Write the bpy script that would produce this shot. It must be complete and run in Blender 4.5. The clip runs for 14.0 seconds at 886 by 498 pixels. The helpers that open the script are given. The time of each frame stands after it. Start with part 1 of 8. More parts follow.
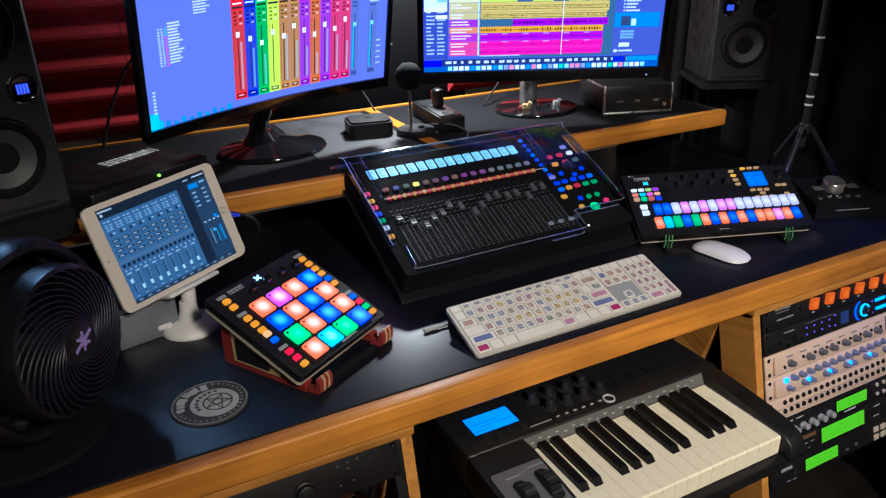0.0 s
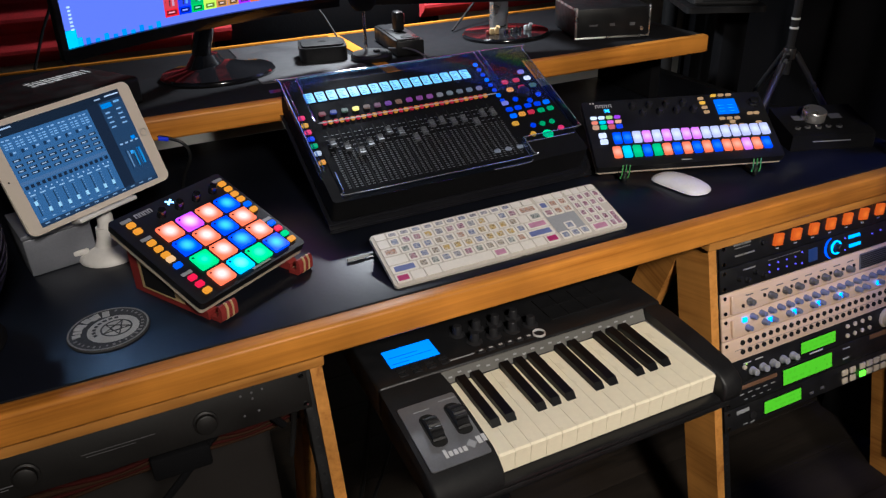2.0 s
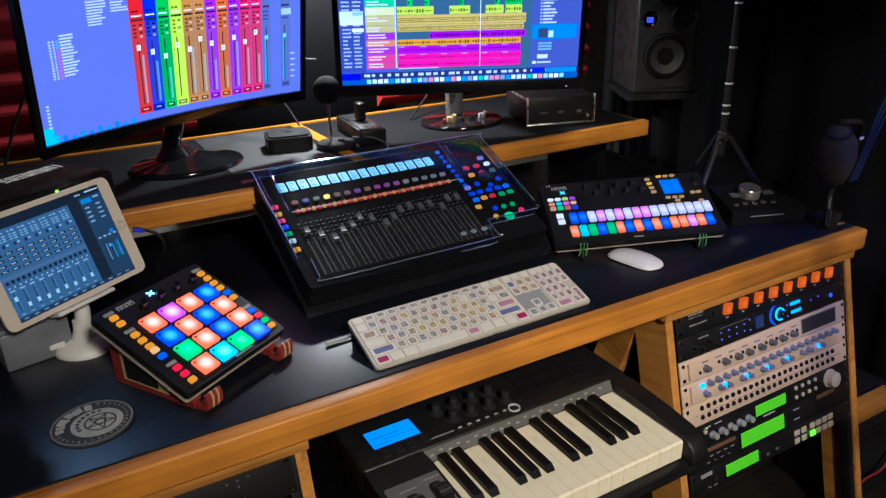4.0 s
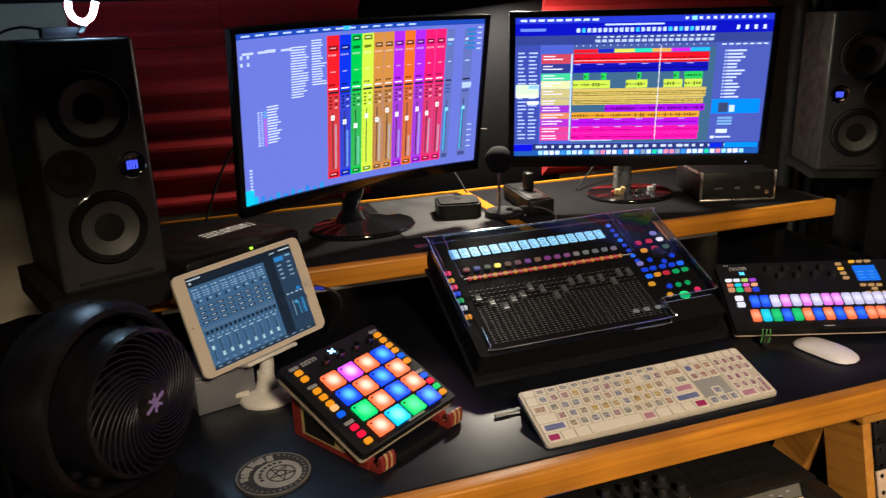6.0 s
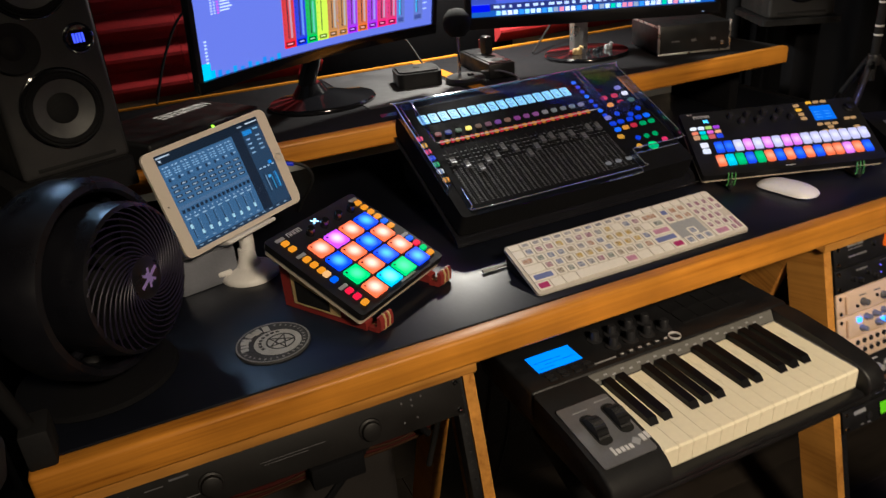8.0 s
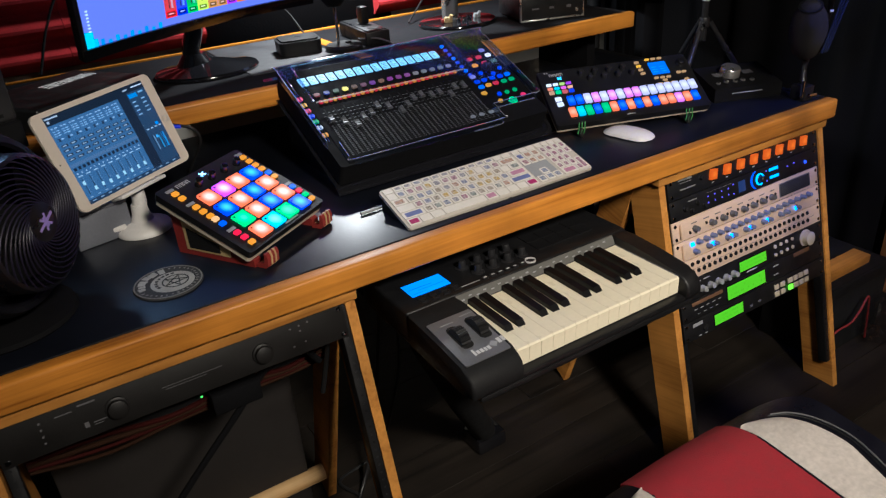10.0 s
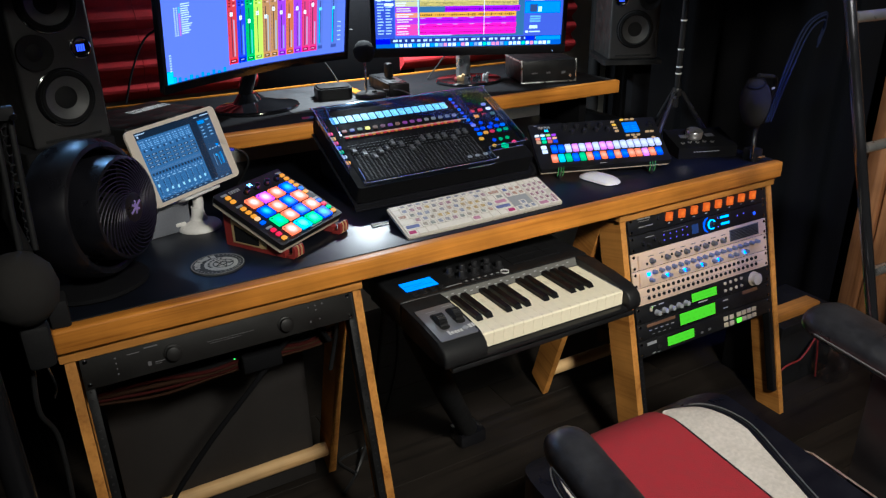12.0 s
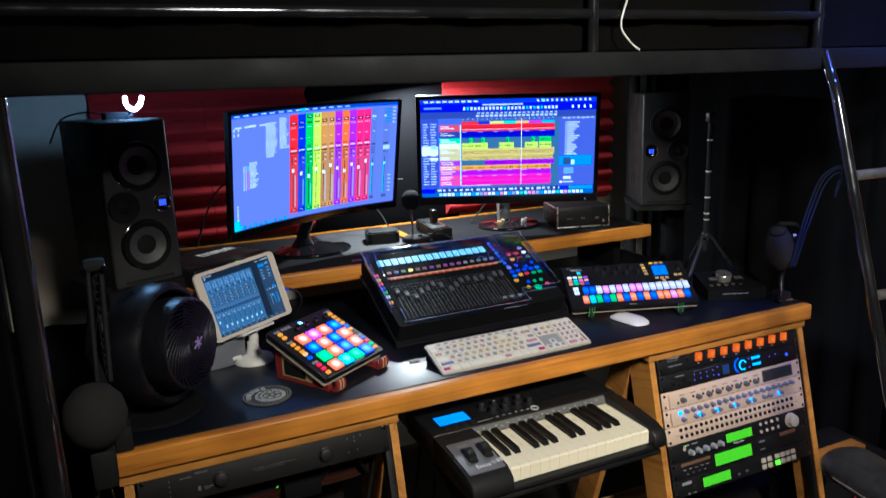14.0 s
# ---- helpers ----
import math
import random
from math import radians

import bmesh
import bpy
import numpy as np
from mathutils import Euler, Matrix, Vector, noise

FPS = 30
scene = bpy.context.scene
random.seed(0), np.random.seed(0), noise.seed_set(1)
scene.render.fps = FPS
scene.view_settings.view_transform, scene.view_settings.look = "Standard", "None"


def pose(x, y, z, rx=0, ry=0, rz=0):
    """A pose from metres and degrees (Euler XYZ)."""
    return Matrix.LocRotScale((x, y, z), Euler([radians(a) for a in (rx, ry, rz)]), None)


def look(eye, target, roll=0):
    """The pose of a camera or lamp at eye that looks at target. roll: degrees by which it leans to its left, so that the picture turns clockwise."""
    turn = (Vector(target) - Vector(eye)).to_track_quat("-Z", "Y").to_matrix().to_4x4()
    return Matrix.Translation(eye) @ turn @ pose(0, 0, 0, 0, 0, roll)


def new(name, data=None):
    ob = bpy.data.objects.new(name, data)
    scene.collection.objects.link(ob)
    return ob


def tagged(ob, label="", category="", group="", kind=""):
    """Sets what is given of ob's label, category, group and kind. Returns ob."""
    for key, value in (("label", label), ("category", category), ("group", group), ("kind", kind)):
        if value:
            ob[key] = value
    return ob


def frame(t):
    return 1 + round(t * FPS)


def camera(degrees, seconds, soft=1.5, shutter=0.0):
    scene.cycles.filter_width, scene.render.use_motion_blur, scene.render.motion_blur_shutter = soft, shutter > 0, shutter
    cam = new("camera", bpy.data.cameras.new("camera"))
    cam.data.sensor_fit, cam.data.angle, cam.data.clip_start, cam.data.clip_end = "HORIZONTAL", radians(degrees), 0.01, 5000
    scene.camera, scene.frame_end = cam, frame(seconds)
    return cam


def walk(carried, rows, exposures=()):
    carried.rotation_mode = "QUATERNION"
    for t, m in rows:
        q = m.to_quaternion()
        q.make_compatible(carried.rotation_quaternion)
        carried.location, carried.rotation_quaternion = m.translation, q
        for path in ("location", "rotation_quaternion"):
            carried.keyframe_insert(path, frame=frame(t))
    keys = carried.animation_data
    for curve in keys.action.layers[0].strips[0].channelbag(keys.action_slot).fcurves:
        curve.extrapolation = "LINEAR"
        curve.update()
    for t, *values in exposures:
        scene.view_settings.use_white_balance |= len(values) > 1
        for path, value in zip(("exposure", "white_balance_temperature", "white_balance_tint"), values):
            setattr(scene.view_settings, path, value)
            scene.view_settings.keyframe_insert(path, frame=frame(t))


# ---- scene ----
# camera and path
cam = camera(62.6, 14.0, 1.25, 0.4)
PATH = [
    (0, (-0.492, -0.79, 1.373), (0.336, 0.842, 0.564), -1.4),
    (0.5, (-0.42, -0.78, 1.357), (0.351, 0.861, 0.513), -1.7),
    (1, (-0.348, -0.799, 1.342), (0.371, 0.843, 0.455), -1.9),
    (1.5, (-0.326, -0.809, 1.323), (0.381, 0.82, 0.402), -2.0),
    (2, (-0.328, -0.821, 1.314), (0.402, 0.787, 0.374), -1.9),
    (2.2, (-0.33, -0.826, 1.319), (0.415, 0.772, 0.374), -2.0),
    (4.3, (-0.391, -0.839, 1.355), (0.524, 0.787, 0.634), -1.8),
    (4.5, (-0.391, -0.833, 1.359), (0.512, 0.812, 0.665), -1.8),
    (5, (-0.392, -0.824, 1.368), (0.42, 0.896, 0.749), -2.0),
    (5.5, (-0.415, -0.812, 1.37), (0.284, 0.967, 0.782), -2.1),
    (6, (-0.443, -0.804, 1.365), (0.154, 1.012, 0.777), -2.1),
    (6.5, (-0.455, -0.798, 1.356), (0.081, 1.026, 0.735), -2.2),
    (7, (-0.451, -0.795, 1.343), (0.092, 0.999, 0.644), -2.5),
    (7.5, (-0.479, -0.781, 1.326), (0.129, 0.954, 0.539), -3.5),
    (8, (-0.516, -0.786, 1.315), (0.187, 0.874, 0.449), -4.6),
    (8.5, (-0.528, -0.855, 1.32), (0.262, 0.741, 0.409), -5.7),
    (9, (-0.532, -0.87, 1.302), (0.363, 0.65, 0.36), -5.9),
    (9.2, (-0.526, -0.866, 1.289), (0.393, 0.624, 0.323), -5.7),
    (11.3, (-0.612, -1.195, 1.348), (0.242, 0.414, 0.524), -1.7),
    (11.5, (-0.626, -1.212, 1.347), (0.251, 0.389, 0.531), -1.4),
    (12, (-0.653, -1.273, 1.362), (0.234, 0.338, 0.576), -1.3),
    (12.5, (-0.643, -1.345, 1.368), (0.207, 0.307, 0.628), -1.8),
    (13, (-0.641, -1.383, 1.38), (0.195, 0.306, 0.712), -1.8),
    (13.5, (-0.651, -1.398, 1.403), (0.167, 0.338, 0.838), -2.0),
    (14, (-0.66, -1.404, 1.424), (0.147, 0.371, 0.98), -2.0),
]
EXPOSURES = [(0.0, 0.02, 4940, 8), (2.2, -0.02, 5000, 9), (4.3, -0.1, 5060, 6), (5.5, 0.0, 6050, 8), (6.5, -0.05, 6450, 9), (8.0, -0.05, 5800, 8), (9.2, 0.03, 5320, 9), (11.3, 0.18, 4800, 4), (14.0, 0.20, 4800, 3)]
walk(cam, [(t, look(eye, target, roll)) for t, eye, target, roll in PATH], EXPOSURES)

# world and lamps
world = bpy.data.worlds.new("world")
scene.world = world
world.use_nodes = True
world.node_tree.nodes["Background"].inputs[0].default_value = (0.30, 0.32, 0.40, 1)
world.node_tree.nodes["Background"].inputs[1].default_value = 0.004


def lamp(name, kind, m, energy, color, size=0.3, size_y=None, spread=None):
    data = bpy.data.lights.new(name, kind)
    data.energy, data.color = energy, color
    if kind == "AREA":
        data.size = size
        if size_y:
            data.shape, data.size_y = "RECTANGLE", size_y
        if spread:
            data.spread = radians(spread)
    else:
        data.shadow_soft_size = size
    ob = new(name, data)
    ob.matrix_world = m
    return ob


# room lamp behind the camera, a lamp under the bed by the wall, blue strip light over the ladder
lamp("room_lamp", "AREA", look((-0.12, -2.0, 2.25), (0.55, 0.0, 0.62)), 18.5, (1.0, 0.77, 0.51), 0.3, spread=90)
lamp("under_bed_lamp", "AREA", look((0.335, 0.985, 1.435), (0.395, 0.86, 0.8)), 16.5, (1.0, 0.88, 0.70), 0.12, 0.07, spread=179)
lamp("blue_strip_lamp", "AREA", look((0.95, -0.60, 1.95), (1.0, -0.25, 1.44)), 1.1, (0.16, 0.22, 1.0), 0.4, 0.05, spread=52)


# ---------------------------------------------------------------- materials
def nodes_of(m):
    m.use_nodes = True
    return m.node_tree.nodes, m.node_tree.links


def surf(name, color, rough=0.5, metal=0.0, var=0.18, scale=40.0, bump=0.06, coat=0.0, spec=0.5, stretch=(1, 1, 1), rvar=0.12):
    """A surface with variation at two scales, in tone, gloss and fine relief."""
    m = bpy.data.materials.new(name)
    n, l = nodes_of(m)
    p = n["Principled BSDF"]
    tc, mp = n.new("ShaderNodeTexCoord"), n.new("ShaderNodeMapping")
    mp.inputs["Scale"].default_value = stretch
    l.new(tc.outputs["Object"], mp.inputs[0])
    fine, broad = n.new("ShaderNodeTexNoise"), n.new("ShaderNodeTexNoise")
    fine.inputs["Scale"].default_value, fine.inputs["Detail"].default_value = scale * 6, 5
    broad.inputs["Scale"].default_value, broad.inputs["Detail"].default_value = scale * 0.5, 4
    for t in (fine, broad):
        l.new(mp.outputs[0], t.inputs["Vector"])
    add = n.new("ShaderNodeMath")
    add.operation = "ADD"
    l.new(fine.outputs[0], add.inputs[0])
    l.new(broad.outputs[0], add.inputs[1])
    ramp = n.new("ShaderNodeMapRange")
    ramp.inputs[1].default_value, ramp.inputs[2].default_value = 0.6, 1.4
    ramp.inputs[3].default_value, ramp.inputs[4].default_value = 1 - var, 1 + var
    l.new(add.outputs[0], ramp.inputs[0])
    mul = n.new("ShaderNodeVectorMath")
    mul.operation = "SCALE"
    mul.inputs[0].default_value = color[:3]
    l.new(ramp.outputs[0], mul.inputs["Scale"])
    l.new(mul.outputs[0], p.inputs["Base Color"])
    rr = n.new("ShaderNodeMapRange")
    rr.inputs[1].default_value, rr.inputs[2].default_value = 0.3, 0.7
    rr.inputs[3].default_value, rr.inputs[4].default_value = max(0.02, rough - rvar), min(1, rough + rvar)
    l.new(broad.outputs[0], rr.inputs[0])
    l.new(rr.outputs[0], p.inputs["Roughness"])
    p.inputs["Metallic"].default_value = metal
    p.inputs["Coat Weight"].default_value = coat
    p.inputs["Specular IOR Level"].default_value = spec
    if bump:
        b = n.new("ShaderNodeBump")
        b.inputs["Strength"].default_value, b.inputs["Distance"].default_value = bump, 0.002
        l.new(fine.outputs[0], b.inputs["Height"])
        l.new(b.outputs[0], p.inputs["Normal"])
    return m


def wood(name, dark, light, rough=0.38, along=0, knots=True):
    """Varnished softwood: long grain, rings, a few knots."""
    m = bpy.data.materials.new(name)
    n, l = nodes_of(m)
    p = n["Principled BSDF"]
    tc, mp, mp2 = n.new("ShaderNodeTexCoord"), n.new("ShaderNodeMapping"), n.new("ShaderNodeMapping")
    s, s2 = [26.0] * 3, [160.0] * 3
    s[along], s2[along] = 1.6, 4.0
    mp.inputs["Scale"].default_value, mp2.inputs["Scale"].default_value = s, s2
    info = n.new("ShaderNodeObjectInfo")
    off = n.new("ShaderNodeVectorMath")
    off.operation = "ADD"
    sc = n.new("ShaderNodeMath")
    sc.operation = "MULTIPLY"
    sc.inputs[1].default_value = 9.0
    l.new(info.outputs["Random"], sc.inputs[0])
    l.new(tc.outputs["Object"], off.inputs[0])
    l.new(sc.outputs[0], off.inputs[1])
    for q in (mp, mp2):
        l.new(off.outputs[0], q.inputs[0])
    grain, fibre = n.new("ShaderNodeTexNoise"), n.new("ShaderNodeTexNoise")
    grain.inputs["Scale"].default_value, grain.inputs["Detail"].default_value, grain.inputs["Distortion"].default_value = 1.0, 6, 0.8
    fibre.inputs["Scale"].default_value, fibre.inputs["Detail"].default_value = 1.0, 3
    l.new(mp.outputs[0], grain.inputs["Vector"])
    l.new(mp2.outputs[0], fibre.inputs["Vector"])
    mix = n.new("ShaderNodeMath")
    mix.operation = "MULTIPLY_ADD"
    mix.inputs[1].default_value = 0.5
    l.new(fibre.outputs[0], mix.inputs[0])
    l.new(grain.outputs[0], mix.inputs[2])
    blot = n.new("ShaderNodeTexNoise")
    blot.inputs["Scale"].default_value, blot.inputs["Detail"].default_value = 7.0, 3
    l.new(off.outputs[0], blot.inputs["Vector"])
    shade = n.new("ShaderNodeMapRange")
    shade.inputs[1].default_value, shade.inputs[2].default_value = 0.3, 0.7
    shade.inputs[3].default_value, shade.inputs[4].default_value = 0.72, 1.18
    l.new(blot.outputs[0], shade.inputs[0])
    tone = n.new("ShaderNodeVectorMath")
    tone.operation = "SCALE"
    l.new(shade.outputs[0], tone.inputs["Scale"])
    ramp = n.new("ShaderNodeValToRGB")
    e = ramp.color_ramp.elements
    e[0].position, e[0].color = 0.52, (*dark, 1)
    e[1].position, e[1].color = 0.90, (*light, 1)
    mid = e.new(0.68)
    mid.color = (*[(a * 0.4 + b * 0.6) for a, b in zip(dark, light)], 1)
    l.new(mix.outputs[0], ramp.inputs[0])
    l.new(ramp.outputs[0], tone.inputs[0])
    l.new(tone.outputs[0], p.inputs["Base Color"])
    rr = n.new("ShaderNodeMapRange")
    rr.inputs[3].default_value, rr.inputs[4].default_value = rough - 0.1, rough + 0.15
    l.new(grain.outputs[0], rr.inputs[0])
    l.new(rr.outputs[0], p.inputs["Roughness"])
    p.inputs["Specular IOR Level"].default_value = 0.3
    b = n.new("ShaderNodeBump")
    b.inputs["Strength"].default_value, b.inputs["Distance"].default_value = 0.15, 0.001
    l.new(mix.outputs[0], b.inputs["Height"])
    l.new(b.outputs[0], p.inputs["Normal"])
    return m


GLOW = {}


def glow(color, strength=1.0, rough=0.3):
    """A lit display or lamp of one colour; equal ones are shared."""
    key = (tuple(color), strength, rough)
    if key not in GLOW:
        m = bpy.data.materials.new("glow")
        n, l = nodes_of(m)
        p = n["Principled BSDF"]
        p.inputs["Base Color"].default_value = (*[c * 0.15 for c in color], 1)
        p.inputs["Roughness"].default_value = rough
        p.inputs["Emission Color"].default_value = (*color, 1)
        p.inputs["Emission Strength"].default_value = strength
        GLOW[key] = m
    return GLOW[key]


PADS = {}


def lit_pad(edge, core, strength, radius):
    """A translucent pad with an LED behind its middle."""
    key = (edge, core, strength, radius)
    if key not in PADS:
        m = bpy.data.materials.new("lit_pad")
        n, l = nodes_of(m)
        p = n["Principled BSDF"]
        p.inputs["Base Color"].default_value = (*[0.3 * c for c in edge], 1)
        p.inputs["Roughness"].default_value = 0.45
        tc = n.new("ShaderNodeTexCoord")
        ln = n.new("ShaderNodeVectorMath")
        ln.operation = "LENGTH"
        l.new(tc.outputs["Object"], ln.inputs[0])
        mr = n.new("ShaderNodeMapRange")
        mr.interpolation_type = "SMOOTHSTEP"
        mr.inputs[1].default_value, mr.inputs[2].default_value = 0.0, radius
        l.new(ln.outputs["Value"], mr.inputs[0])
        ramp = n.new("ShaderNodeMix")
        ramp.data_type = "RGBA"
        ramp.inputs[6].default_value, ramp.inputs[7].default_value = (*core, 1), (*edge, 1)
        l.new(mr.outputs[0], ramp.inputs[0])
        l.new(ramp.outputs[2], p.inputs["Emission Color"])
        p.inputs["Emission Strength"].default_value = strength
        PADS[key] = m
    return PADS[key]


def clear(name, tint=(0.95, 0.96, 0.98), gloss=0.03):
    """Thin clear plastic: see-through with a glossy surface."""
    m = bpy.data.materials.new(name)
    n, l = nodes_of(m)
    n.remove(n["Principled BSDF"])
    tr, gl, mx = n.new("ShaderNodeBsdfTransparent"), n.new("ShaderNodeBsdfGlossy"), n.new("ShaderNodeMixShader")
    tr.inputs[0].default_value = (*tint, 1)
    gl.inputs["Roughness"].default_value = 0.06
    mx.inputs[0].default_value = gloss
    l.new(tr.outputs[0], mx.inputs[1])
    l.new(gl.outputs[0], mx.inputs[2])
    l.new(mx.outputs[0], n["Material Output"].inputs[0])
    return m


